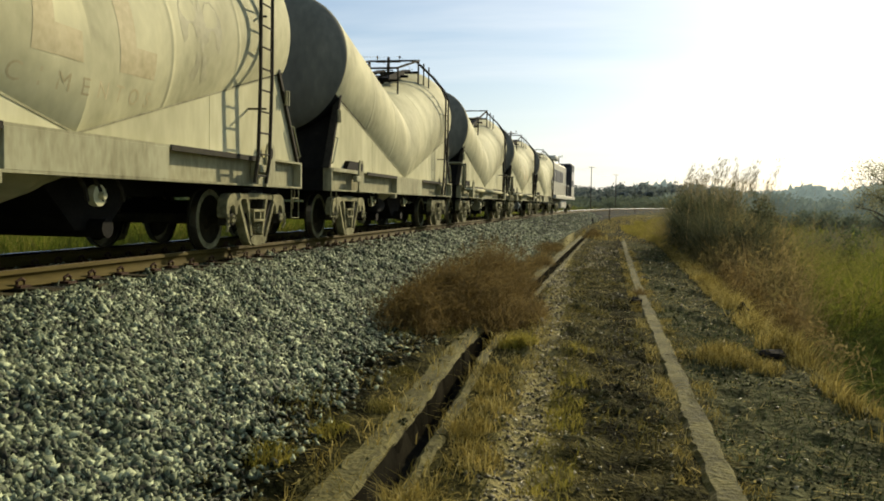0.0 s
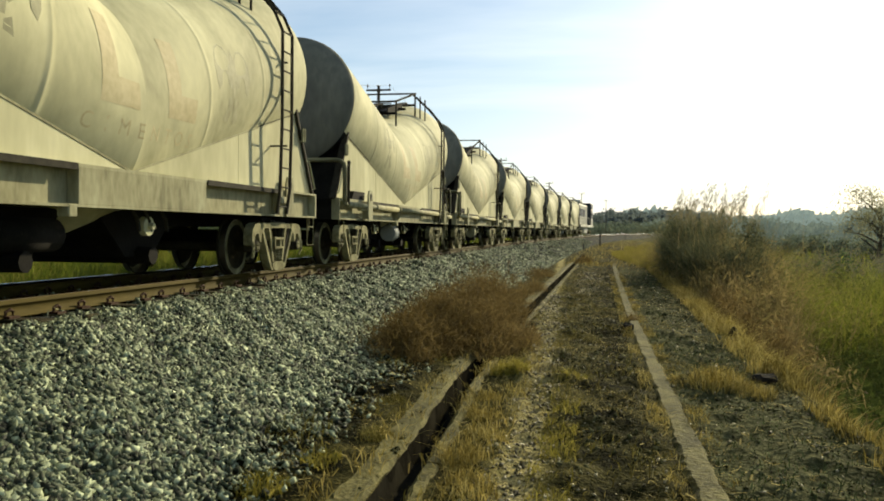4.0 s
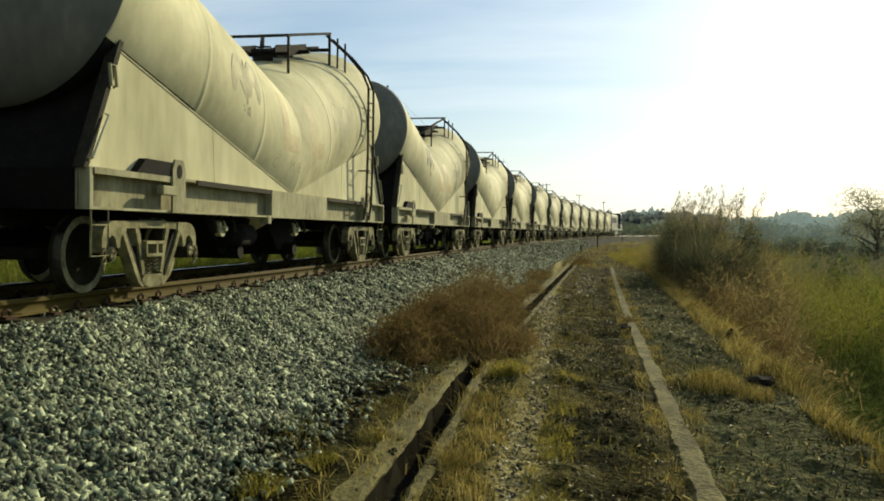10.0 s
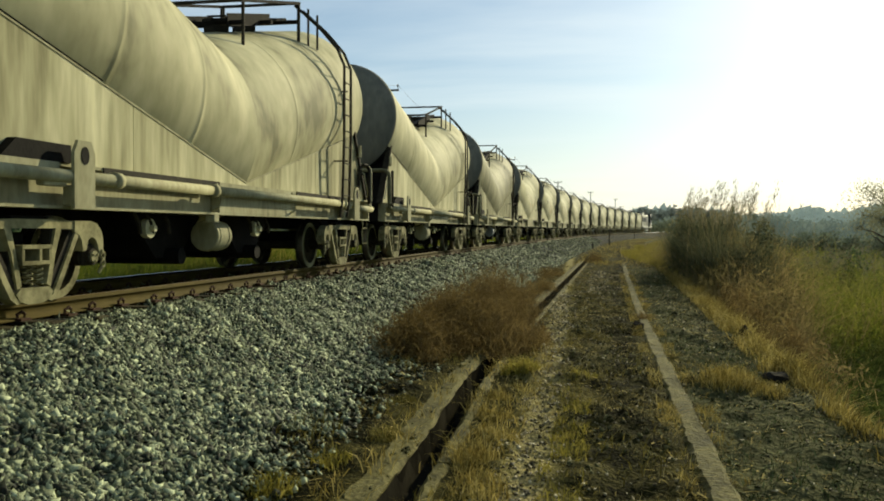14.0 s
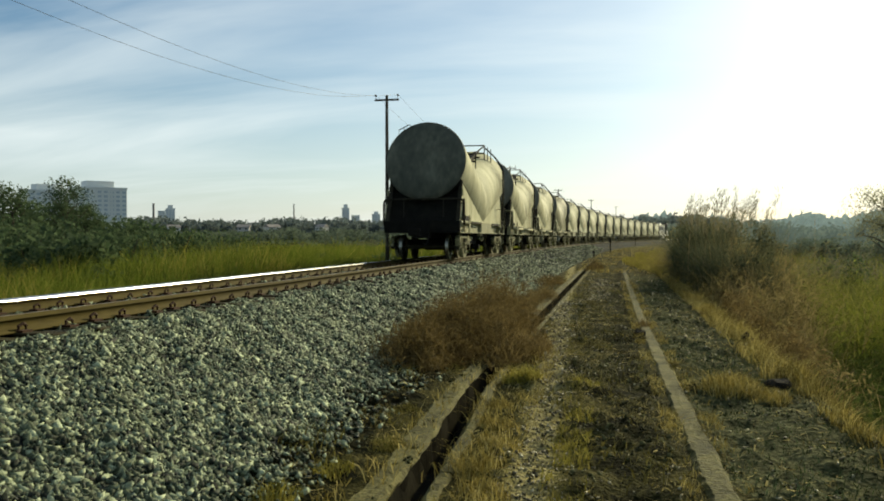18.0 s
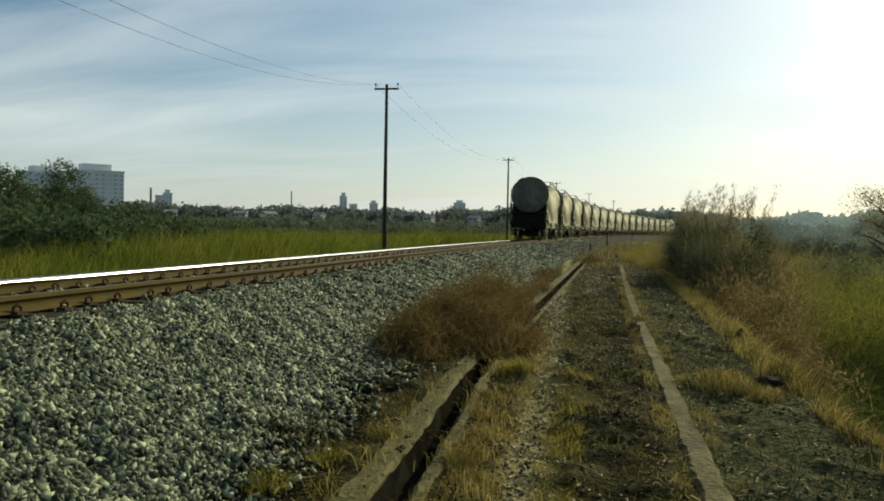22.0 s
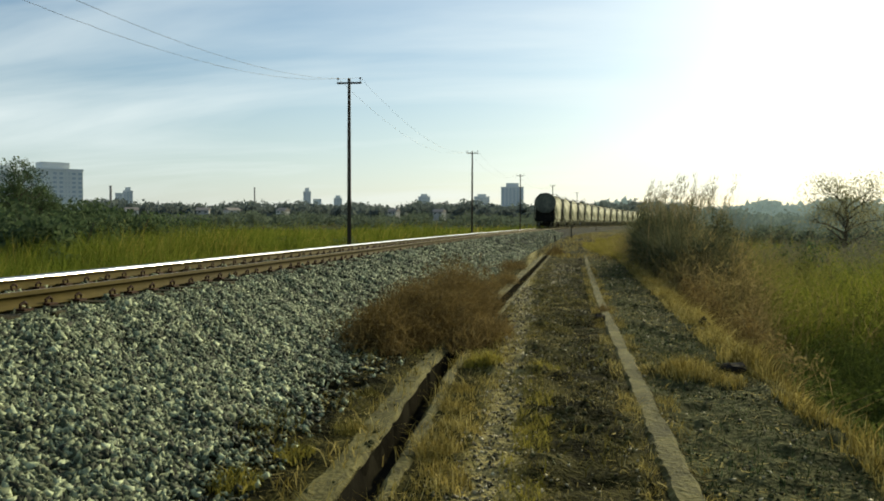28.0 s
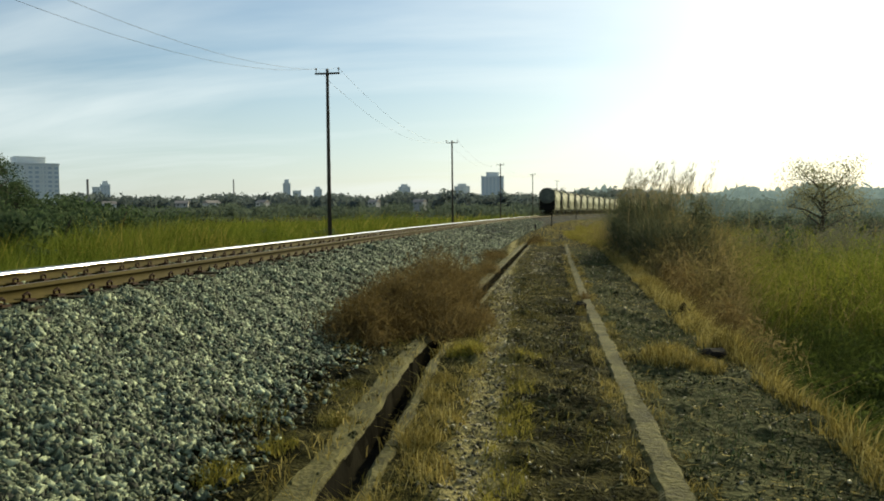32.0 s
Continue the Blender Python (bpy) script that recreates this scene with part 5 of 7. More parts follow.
def locomotive():
    root = new("locomotive")
    tagged(root, "grey-white and dark diesel locomotive with a long hood", "locomotive", "train")
    ws = []
    bm = bmesh.new()
    box(bm, -1.45, 1.45, -10.2, 10.2, 1.2, 1.5, 0.03)
    part("frame", bm, M["loco_white"], root)
    bm = bmesh.new()
    box(bm, -0.95, 0.95, -9.6, 5.2, 1.5, 4.35, 0.12)
    part("hood", bm, M["loco_white"], root)
    bm = bmesh.new()
    box(bm, -1.45, 1.45, 5.2, 8.6, 1.5, 4.75, 0.12)
    part("cab", bm, M["loco_dark"], root)
    bm = bmesh.new()
    box(bm, -1.47, 1.47, 5.3, 8.5, 1.52, 2.5, 0.03)
    part("cab_band", bm, M["loco_white"], root, "white lower cab side")
    bm = bmesh.new()
    box(bm, -0.85, 0.85, 8.6, 10.0, 1.5, 3.3, 0.15)
    part("nose", bm, M["loco_white"], root)
    for y0, y1 in ((-8.6, -6.4), (-5.8, -2.0), (-1.4, 1.2)):
        bm = bmesh.new()
        box(bm, 0.955, 0.985, y0, y1, 2.7, 3.7)
        part("grille", bm, M["loco_dark"], root)
    for y0, y1 in ((5.5, 6.7), (7.0, 8.3)):
        bm = bmesh.new()
        box(bm, 1.44, 1.465, y0, y1, 3.1, 3.9)
        part("cab_window", bm, M["glass"], root)
    for x in (-0.8, 0.8):
        bm = bmesh.new()
        box(bm, x - 0.4, x + 0.4, 5.17, 5.2, 4.4, 4.62)
        part("rear_window", bm, M["glass"], root)
    bm = bmesh.new()
    box(bm, -1.25, 1.25, -9.0, -6.8, 4.35, 4.75, 0.1)
    part("radiator", bm, M["loco_white"], root)
    bm = bmesh.new()
    box(bm, -0.3, 0.3, -1, 0, 4.35, 4.6, 0.05)
    part("exhaust", bm, M["loco_dark"], root)
    bm = bmesh.new()
    box(bm, -1.2, 1.2, -2.8, 2.8, 0.35, 1.15, 0.12)
    part("fuel_tank", bm, M["loco_white"], root)
    for sx in (-1, 1):
        bm = bmesh.new()
        tube(bm, [(sx * 1.4, -10, 2.5), (sx * 1.4, 3.5, 2.5)], 0.02, 6)
        part("handrail", bm, M["loco_white"], root)
        for k in range(8):
            bm = bmesh.new()
            tube(bm, [(sx * 1.4, -10 + k * 1.9, 1.5), (sx * 1.4, -10 + k * 1.9, 2.5)], 0.02, 6)
            part("stanchion", bm, M["loco_white"], root)
    bogie(root, -7.0, ws)
    bogie(root, 7.0, ws)
    root.matrix_basis = on_track(train_at(0) + 15 * PITCH + 18.2)
    TRAIN.append((root, 15 * PITCH + 18.2))


build_train()
locomotive()


# ======== plants ========
def blades(P, H, W, rng, lean=0.35, bend=0.5, wind=(0.15, 0.0), droop=0.0):
    """Grass: n blades of two joints, each a narrow bent leaf. Returns corners and triangles."""
    n = len(P)
    a = rng.uniform(0, 2 * np.pi, n)
    f = rng.uniform(0, 2 * np.pi, n)
    tilt = rng.uniform(0.02, lean, n)
    d = np.stack([np.cos(a) * tilt + wind[0], np.sin(a) * tilt + wind[1]], -1)
    side = np.stack([np.cos(f), np.sin(f), np.zeros(n)], -1) * (W / 2)[:, None]
    mid = P + np.stack([d[:, 0] * H * 0.45, d[:, 1] * H * 0.45, H * 0.55], -1)
    k = 1 + bend * rng.uniform(0.3, 1.6, n)
    tip = P + np.stack([d[:, 0] * H * k, d[:, 1] * H * k, H * (1 - droop * rng.random(n))], -1)
    V = np.stack([P - side, P + side, mid + side * 0.8, mid - side * 0.8, tip], 1)
    b = (np.arange(n) * 5)[:, None]
    F = np.concatenate([b + np.array([[0, 1, 2]]), b + np.array([[0, 2, 3]]), b + np.array([[3, 2, 4]])])
    return V.reshape(-1, 3), F


def join(parts):
    V, F, off = [], [], 0
    for v, f in parts:
        V.append(v)
        F.append(f + off)
        off += len(v)
    return np.concatenate(V), np.concatenate(F)


def spots(rng, n, x0, x1, y0, y1, sink=0.03, power=1.0):
    y = y0 + (y1 - y0) * rng.random(n) ** power
    q = rng.uniform(x0, x1, n)
    x = q + (track_x(y) + 6.45) * smooth(45, 90, y)
    return np.stack([x, y, ground_z(x, y) - sink], -1)


def clumped(P, rng, keep, f, seed):
    v = wob(P[:, 0], P[:, 1], f, seed)
    return P[v > keep + rng.normal(0, 0.25, len(P))]


def burnt(P, rng, share):
    """Leaves out most of what stands in the black burnt patches of the path."""
    v = wob(P[:, 0] * 1.7, P[:, 1], 1.05, 2.3) + 0.5 * wob(P[:, 0], P[:, 1] * 0.6, 3.4, 0.7)
    mid = np.exp(-((P[:, 0] - 0.1) / 0.45) ** 2)
    return P[(v < 0.25 - 0.5 * mid + rng.normal(0, 0.15, len(P))) | (rng.random(len(P)) > share)]


def stuff(name, VF, m, label, cat):
    return tagged(new(name, soup(name, VF[0], VF[1], m)), label, cat, kind="stuff")


def leaf_cloud(rng, centre, radii, n, size, slim=0.5):
    """Leaves round a centre, thickest near the shell of an uneven ball."""
    d = rng.normal(0, 1, (n, 3))
    d /= np.linalg.norm(d, axis=1)[:, None]
    r = rng.random(n) ** 0.45 * (1 + 0.18 * np.sin(d[:, 0] * 7 + d[:, 2] * 5 + centre[0]))
    P = np.asarray(centre) + d * r[:, None] * np.asarray(radii)
    return leaves_at(rng, P, size, slim)


def leaves_at(rng, P, size, slim=0.5):
    n = len(P)
    s = size * rng.uniform(0.6, 1.4, n)
    u = rng.normal(0, 1, (n, 3))
    u /= np.linalg.norm(u, axis=1)[:, None]
    w = np.cross(u, rng.normal(0, 1, (n, 3)))
    w /= np.linalg.norm(w, axis=1)[:, None]
    V = np.stack([P - u * s[:, None], P + w * s[:, None] * slim, P + u * s[:, None], P - w * s[:, None] * slim], 1).reshape(-1, 3)
    b = (np.arange(n) * 4)[:, None]
    return V, np.concatenate([b + np.array([[0, 1, 2]]), b + np.array([[0, 2, 3]])])


def build_left_grass():
    rng = np.random.default_rng(11)
    P = np.concatenate([spots(rng, 28000, -18, -9.8, 9, 40), spots(rng, 36000, -34, -11, 12, 75), spots(rng, 22000, -80, -10.5, 40, 190)])
    n = len(P)
    far = np.hypot(P[:, 0], P[:, 1])
    patch = (0.5 + 0.75 * vnoise(P[:, 0], P[:, 1], 0.3, 5.0) + 0.45 * vnoise(P[:, 0], P[:, 1], 0.9, 2.0))
    q = across(P[:, 0], P[:, 1])
    H = rng.uniform(0.55, 1.6, n) * patch * np.interp(q, (-13, -10), (1.0, 0.7)) * np.interp(far, (20, 60), (1, 1.2))
    W = rng.uniform(0.006, 0.014, n) * (0.7 + far / 22)
    g = rng.random(n) + 0.25 * wob(P[:, 0], P[:, 1], 0.3, 1.0)
    for nm, sel, m, lab in (("tall_grass", g < 0.84, "meadow_grass", "tall yellow-green grass beyond the track"), ("dry_grass", g >= 0.84, "yellow_grass", "tall straw-yellow grass stems among the green")):
        stuff(nm, blades(P[sel], H[sel], W[sel], rng, 0.4, 0.6, (0.1, -0.05), 0.15), M[m], lab, "grass")


def build_right_reeds():
    rng = np.random.default_rng(12)
    # grass and leafy weeds on the low bank
    P = np.concatenate([spots(rng, 9000, 3.6, 9, 6, 17), spots(rng, 16000, 4.2, 16, 12, 34), spots(rng, 14000, 8, 60, 28, 110)])
    n = len(P)
    far = np.hypot(P[:, 0], P[:, 1])
    top = np.interp(P[:, 1], (6, 12, 16, 20, 26, 34, 60, 110), (-2.6, -2.2, -1.7, -1.1, 0.3, 0.9, 0.6, 0.8)) + 0.22 * wob(P[:, 0], P[:, 1], 0.45, 1.0)
    H = np.clip(top - P[:, 2], 0.4, 6) * rng.uniform(0.5, 1.05, n)
    W = rng.uniform(0.007, 0.016, n) * (0.8 + far / 20)
    g = rng.random(n) + 0.3 * wob(P[:, 0], P[:, 1], 0.4, 3.0)
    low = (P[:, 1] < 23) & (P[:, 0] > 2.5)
    stuff("slope_grass", blades(P[low], H[low], W[low], rng, 0.6, 0.8, (0.0, 0), 0.3), M["slope"], "low bank grass coloured dark for shade", "grass")
    P, H, W, g = P[~low], H[~low], W[~low], g[~low] - 0.2
    stuff("bank_grass", blades(P[g < 0.7], H[g < 0.7], W[g < 0.7], rng, 0.5, 0.8, (0.0, 0), 0.25), M["green_grass"], "tall green grass on the falling bank", "grass")
    stuff("bank_reeds", blades(P[g >= 0.7], H[g >= 0.7] * 1.06, W[g >= 0.7], rng, 0.4, 0.6, (0.0, 0), 0.2), M["reed"], "drying brown reeds on the falling bank", "reeds")
    # stands of long leaves, each leaning its own way, over weeds darkened for shade lower down
    parts = {"tall": [], "dry": [], "shade": [], "leafy": []}
    for k in range(620):
        y = 8 + 34 * rng.random() ** 1.1
        x = rng.uniform(3.0 if y < 13 else 2.6, 3.4 + 0.3 * y)
        g = float(ground_z(x, y))
        patch = float(vnoise(x, y, 0.45, 9.0))
        dry = y > 17 and x < 1.9 + 0.115 * y + 1.3 * (patch - 0.5)
        t = float(np.interp(y, (6, 12, 16, 20, 26, 34, 45), (-2.0, -1.3, -0.6, 0.5, 1.2, 1.45, 1.5) if dry else (-2.3, -1.6, -1.35, -0.9, 0.3, 0.9, 1.1))) + rng.normal(0, 0.18) + 0.7 * (patch - 0.5)
        if dry and y > 20:
            t += float(smooth(20, 25, y)) * (0.65 - 0.3 * max(x - 4.2, 0))
        h = max(t - g, 0.4)
        r = rng.uniform(0.3, 0.75)
        m = 190 if dry else 140
        B = np.stack([x + rng.normal(0, r * 0.6, m), y + rng.normal(0, r * 0.6, m), np.full(m, g - 0.05)], -1)
        lean = rng.normal(0, 0.14, 2)
        kind = "dry" if dry else "tall" if y > 22 and patch > 0.38 else "shade"
        parts[kind].append(blades(B, h * rng.uniform(0.3, 1.0, m) ** 0.8, rng.uniform(0.003, 0.009, m) * (0.8 + y / 30), rng, 0.6, 1.2, tuple(lean), 0.5))
        for c in range(3 if dry else 2):
            parts["dry" if dry else "leafy" if y > 22 and patch > 0.38 else "shade"].append(leaf_cloud(rng, (x + rng.normal(0, r * 0.4), y + rng.normal(0, r * 0.4), g + h * rng.uniform(0.25, 0.6)), (r, r, h * 0.36), 150 if y > 18 else 130, 0.055 + 0.0012 * y, 0.14 if y > 18 else 0.32))
    stuff("bank_long_grass", join(parts["tall"]), M["green_grass"], "long leaning green grass stands on the bank", "grass")
    stuff("bank_weeds", join(parts["leafy"]), M["weed"], "leafy green weeds between the grass of the bank", "weeds")
    stuff("slope_weeds", join(parts["shade"]), M["slope"], "leafy low bank weeds coloured dark for shade", "weeds")
    stuff("bank_dry_stands", join(parts["dry"]), M["bush"], "dull brown half-dry reed stands on the bank", "reeds")
    P = np.concatenate([spots(rng, 2600, 2.5, 4.2, 20, 36), spots(rng, 3000, 3.5, 12, 34, 60)])
    n = len(P)
    H = np.clip(np.interp(P[:, 1], (16, 20, 28, 40, 60), (0.9, 1.5, 2.0, 2.2, 1.9)) + 0.3 * wob(P[:, 0], P[:, 1], 0.6, 5.0) - 0.12 * np.clip(P[:, 0] - 3, 0, 4) - P[:, 2], 0.5, 5) * rng.uniform(0.5, 1.03, n)
    stuff("dry_reeds", blades(P, H, rng.uniform(0.004, 0.009, n), rng, 0.32, 0.9, (0.0, 0), 0.4), M["reed"], "tall dry brown reeds along the embankment edge", "reeds")
    # the tall dark clump with seed plumes
    P = spots(rng, 26000, 1.9, 4.8, 23, 39)
    P = P[((P[:, 0] - 3.38) / 1.35) ** 2 + ((P[:, 1] - 31) / 7) ** 2 < 1]
    n = len(P)
    H = (2.75 - 0.30 * np.abs(P[:, 0] - 3.1) + 0.25 * wob(P[:, 0], P[:, 1], 1.1, 2.0) - P[:, 2]) * rng.uniform(0.55, 1.0, n)
    stuff("clump_grass", blades(P[::2], H[::2], rng.uniform(0.010, 0.022, len(P[::2])), rng, 0.34, 0.7, (0.0, 0), 0.3), M["clump"], "dense dark green clump of tall grass", "grass")
    # leafy growth that fills the clump and frays its sides
    parts = []
    for k in range(85):
        a, r = rng.uniform(0, 6.28), math.sqrt(rng.random())
        x, y = 3.3 + 1.45 * r * math.cos(a), 31 + 7 * r * math.sin(a)
        g = float(ground_z(x, y))
        top = 2.35 - 0.55 * abs(x - 3.1) + rng.normal(0, 0.15)
        z = g + (top - g) * rng.uniform(0.25, 0.95)
        parts.append(leaf_cloud(rng, (x, y, z), (rng.uniform(0.25, 0.55), 0.7, rng.uniform(0.3, 0.6)), 260, 0.075, 0.22))
    stuff("clump_leaves", join(parts), M["clump"], "fine dark leaves filling the tall clump", "leaves")
    # low tan weeds where the bank's edge meets the clump
    parts = []
    for k in range(26):
        y = rng.uniform(13.5, 24)
        x = 2.25 + rng.uniform(0.0, 0.75)
        g = float(ground_z(x, y))
        h = rng.uniform(0.35, 0.75) * (1.15 if y > 17 else 0.8) - min(g, 0) * 0.8
        m = 90
        B = np.stack([x + rng.normal(0, 0.16, m), y + rng.normal(0, 0.3, m), np.full(m, g - 0.03)], -1)
        parts.append(blades(B, h * rng.uniform(0.4, 1.0, m), rng.uniform(0.004, 0.01, m), rng, 0.8, 1.0, (-0.05, 0), 0.4))
        parts.append(leaf_cloud(rng, (x, y, g + h * 0.55), (0.24, 0.4, h * 0.4), 170, 0.05, 0.2))
    stuff("edge_brush", join(parts), M["brown_weed"], "tangled tan weeds along the bank edge", "weeds")
    m = 95
    P = spots(rng, m, 2.0, 4.4, 25, 37)
    H = rng.uniform(2.1, 3.0, m) - P[:, 2]
    stuff("plume_stems", blades(P, H, np.full(m, 0.016), rng, 0.12, 0.5, (0.02, 0)), M["reed"], "thin tall seed stems over the clump", "grass")
    parts = []
    for p, h in zip(P, H):
        k = 34
        t = rng.random(k)
        c = p + np.stack([0.02 * h + rng.normal(0, 0.045, k) + 0.1 * t, rng.normal(0, 0.05, k), h * (0.84 + 0.17 * t)], -1)
        parts.append(blades(c, rng.uniform(0.06, 0.16, k), np.full(k, 0.014), rng, 0.6, 0.6))
    stuff("seed_plumes", join(parts), M["plume"], "feathery pale seed heads", "grass")
    # a few stems standing over the right-hand reeds
    m = 14
    P = spots(rng, m, 3.2, 5.4, 22, 30)
    stuff("reed_stems", blades(P, rng.uniform(2.2, 2.9, m) - P[:, 2], np.full(m, 0.009), rng, 0.08, 0.5, (0.02, 0)), M["reed"], "single tall reed stems", "reeds")


def build_path_plants():
    rng = np.random.default_rng(13)
    # dry fringe along the edge of the bank
    P = clumped(np.concatenate([spots(rng, 15000, 1.78, 2.26, 3, 30, 0.01), spots(rng, 19000, 1.6, 2.55, 10, 36, 0.01)]), rng, -0.3, 2.1, 2.0)
    n = len(P)
    stuff("edge_straw", blades(P, rng.uniform(0.07, 0.30, n) * (1 + 0.4 * wob(P[:, 0], P[:, 1], 1.2)), rng.uniform(0.006, 0.013, n), rng, 0.9, 0.9, (0.05, 0), 0.3), M["straw"], "yellow dry grass fringe along the bank edge", "grass")
    P = spots(rng, 900, 2.2, 3.0, 9, 26, 0.02)
    n = len(P)
    stuff("edge_weed", blades(P, rng.uniform(0.2, 0.6, n), rng.uniform(0.008, 0.02, n), rng, 0.6, 0.7), M["brown_weed"], "dull brown weeds below the bank edge", "weeds")
    # bright verge farther on: it begins nearer on the bank side and crosses the path beyond the kerb's end
    P = np.concatenate([spots(rng, 22000, 0.2, 2.5, 21, 62, 0.01), spots(rng, 9000, 1.2, 3.4, 40, 80, 0.01), spots(rng, 9000, 2.2, 6.5, 70, 170, 0.01)])
    q = across(P[:, 0], P[:, 1])
    P = P[P[:, 1] > np.interp(q, (-2.4, -0.5, 0.6, 1.5, 2.0, 2.6), (99, 80, 52, 42, 28, 21)) + rng.normal(0, 1.6, len(P))]
    n = len(P)
    stuff("verge_grass", blades(P, rng.uniform(0.08, 0.36, n) * (1 + 0.4 * wob(P[:, 0], P[:, 1], 0.5)), rng.uniform(0.012, 0.03, n) * np.interp(P[:, 1], (30, 120), (1, 2)), rng, 0.8, 0.9), M["yellow_grass"], "sunlit yellow-green verge grass", "grass")
    P = clumped(spots(rng, 9000, -2.0, 4.5, 36, 150, 0.01), rng, 0.2, 0.5, 2.0)
    n = len(P)
    stuff("verge_straw", blades(P, rng.uniform(0.06, 0.3, n), rng.uniform(0.014, 0.035, n), rng, 0.9, 0.9), M["straw"], "dry straw among the verge grass", "grass")
    # straw and short grass in patches on the path
    P = np.concatenate([spots(rng, 9000, -1.05, -0.45, 3, 30, 0.006), spots(rng, 13000, -0.75, 0.35, 3, 30, 0.006), spots(rng, 3500, 0.75, 1.9, 3, 28, 0.006)])
    P = burnt(clumped(P, rng, 0.12, 1.6, 1.0), rng, 0.85)
    P = P[(np.abs(P[:, 0] + 0.31 + 0.046 * P[:, 1]) > 0.15) | (rng.random(len(P)) < 0.15)]
    n = len(P)
    stuff("path_straw", blades(P, rng.uniform(0.02, 0.10, n), rng.uniform(0.003, 0.008, n), rng, 1.4, 1.2, (0, 0), 0.4), M["path_straw"], "short dry straw on the path", "grass")
    P = np.concatenate([spots(rng, 4400, -1.75, -0.75, 3, 12, 0.004)])
    qd = P[:, 0] - drain_dx(P[:, 1])
    P = P[~((qd > -1.38) & (qd < -1.22))]
    P = clumped(P, rng, 0.0, 2.6, 4.0)
    n = len(P)
    stuff("drain_straw", blades(P, rng.uniform(0.05, 0.2, n), rng.uniform(0.004, 0.009, n), rng, 1.0, 1.1, (0, 0), 0.4), M["straw"], "golden straw tufts along the drain", "grass")
    P = clumped(np.concatenate([spots(rng, 5000, -1.3, 0.3, 3, 26, 0.004), spots(rng, 2500, -2.6, -1.7, 4, 14, 0.004)]), rng, 0.55, 1.3, 7.0)
    n = len(P)
    stuff("green_tufts", blades(P, rng.uniform(0.03, 0.13, n), rng.uniform(0.004, 0.01, n), rng, 1.0, 0.9), M["path_grass"], "small yellow-green weeds on the path", "grass")
    P = spots(rng, 20000, -0.24, 0.24, 3, 32, 0.004)
    P[:, 0] += kerb_x(P[:, 1])
    P = P[np.abs(P[:, 0] - kerb_x(P[:, 1])) > 0.085]
    P = clumped(P, rng, 0.1, 2.3, 9.0)
    n = len(P)
    stuff("kerb_straw", blades(P, rng.uniform(0.03, 0.11, n), rng.uniform(0.003, 0.008, n), rng, 1.3, 1.1, (0, 0), 0.4), M["straw"], "dry straw growing over the kerb edges", "grass")
    P = spots(rng, 1500, -0.5, -0.2, 4.6, 9.5, 0.004)
    P = P[vnoise(P[:, 0], P[:, 1], 3.0, 5.0) > 0.42]
    n = len(P)
    stuff("strip_grass", blades(P, rng.uniform(0.03, 0.12, n), rng.uniform(0.004, 0.01, n), rng, 1.0, 0.9, (0, 0), 0.3), M["yellow_grass"], "yellow-green weeds along the trodden strip", "grass")
    # flat litter of straw and ash flakes
    P = np.concatenate([spots(rng, 9000, -2.4, 2.1, 3, 22, -0.004), spots(rng, 4000, -2.4, 2.1, 20, 60, -0.004)])
    P = P[~((P[:, 0] - drain_dx(P[:, 1]) > -1.42) & (P[:, 0] - drain_dx(P[:, 1]) < -1.18))]
    P = burnt(P, rng, 0.9)
    n = len(P)
    a, L = rng.uniform(0, 6.28, n), rng.uniform(0.015, 0.09, n) * np.interp(P[:, 1], (3, 40), (0.8, 2.0))
    d = np.stack([np.cos(a), np.sin(a), rng.uniform(-0.1, 0.25, n)], -1) * L[:, None]
    s = np.stack([-np.sin(a), np.cos(a), np.zeros(n)], -1) * (rng.uniform(0.002, 0.007, n) * np.interp(P[:, 1], (3, 40), (1, 2.5)))[:, None]
    V = np.stack([P - s, P + s, P + d + s, P + d - s], 1).reshape(-1, 3)
    b = (np.arange(n) * 4)[:, None]
    stuff("straw_litter", (V, np.concatenate([b + np.array([[0, 1, 2]]), b + np.array([[0, 2, 3]])])), M["straw"], "scattered bits of dry straw on burnt soil", "litter")
    # burnt stubble: short dark and straw-coloured stalks, thick in patches
    P = np.concatenate([spots(rng, 21000, -2.3, 2.0, 3, 14, 0.004), spots(rng, 2000, -2.3, 2.0, -5, 3, 0.004), spots(rng, 10000, -2.2, 2.0, 12, 34, 0.004), spots(rng, 5000, -2.2, 2.2, 32, 75, 0.004)])
    qd = P[:, 0] - drain_dx(P[:, 1])
    P = P[~((qd > -1.64) & (qd < -1.18)) & ~(np.abs(P[:, 0] - kerb_x(P[:, 1])) < 0.085)]
    # bare trodden strip beside the drain, and a few black burnt spots
    bare = np.exp(-((P[:, 0] + 0.31 + 0.046 * P[:, 1]) / 0.19) ** 2) * (P[:, 1] < 20)
    for bx, by, br in ((0.87, 7.0, 0.22), (1.5, 8.8, 0.25), (1.0, 5.1, 0.2), (1.25, 12.5, 0.35), (-0.1, 7.6, 0.3), (0.0, 11.0, 0.4), (1.6, 16.0, 0.4)):
        bare = np.maximum(bare, 0.85 * np.exp(-(((P[:, 0] - bx) / br) ** 2 + ((P[:, 1] - by) / (1.6 * br)) ** 2)))
    P = P[rng.random(len(P)) > bare]
    n = len(P)
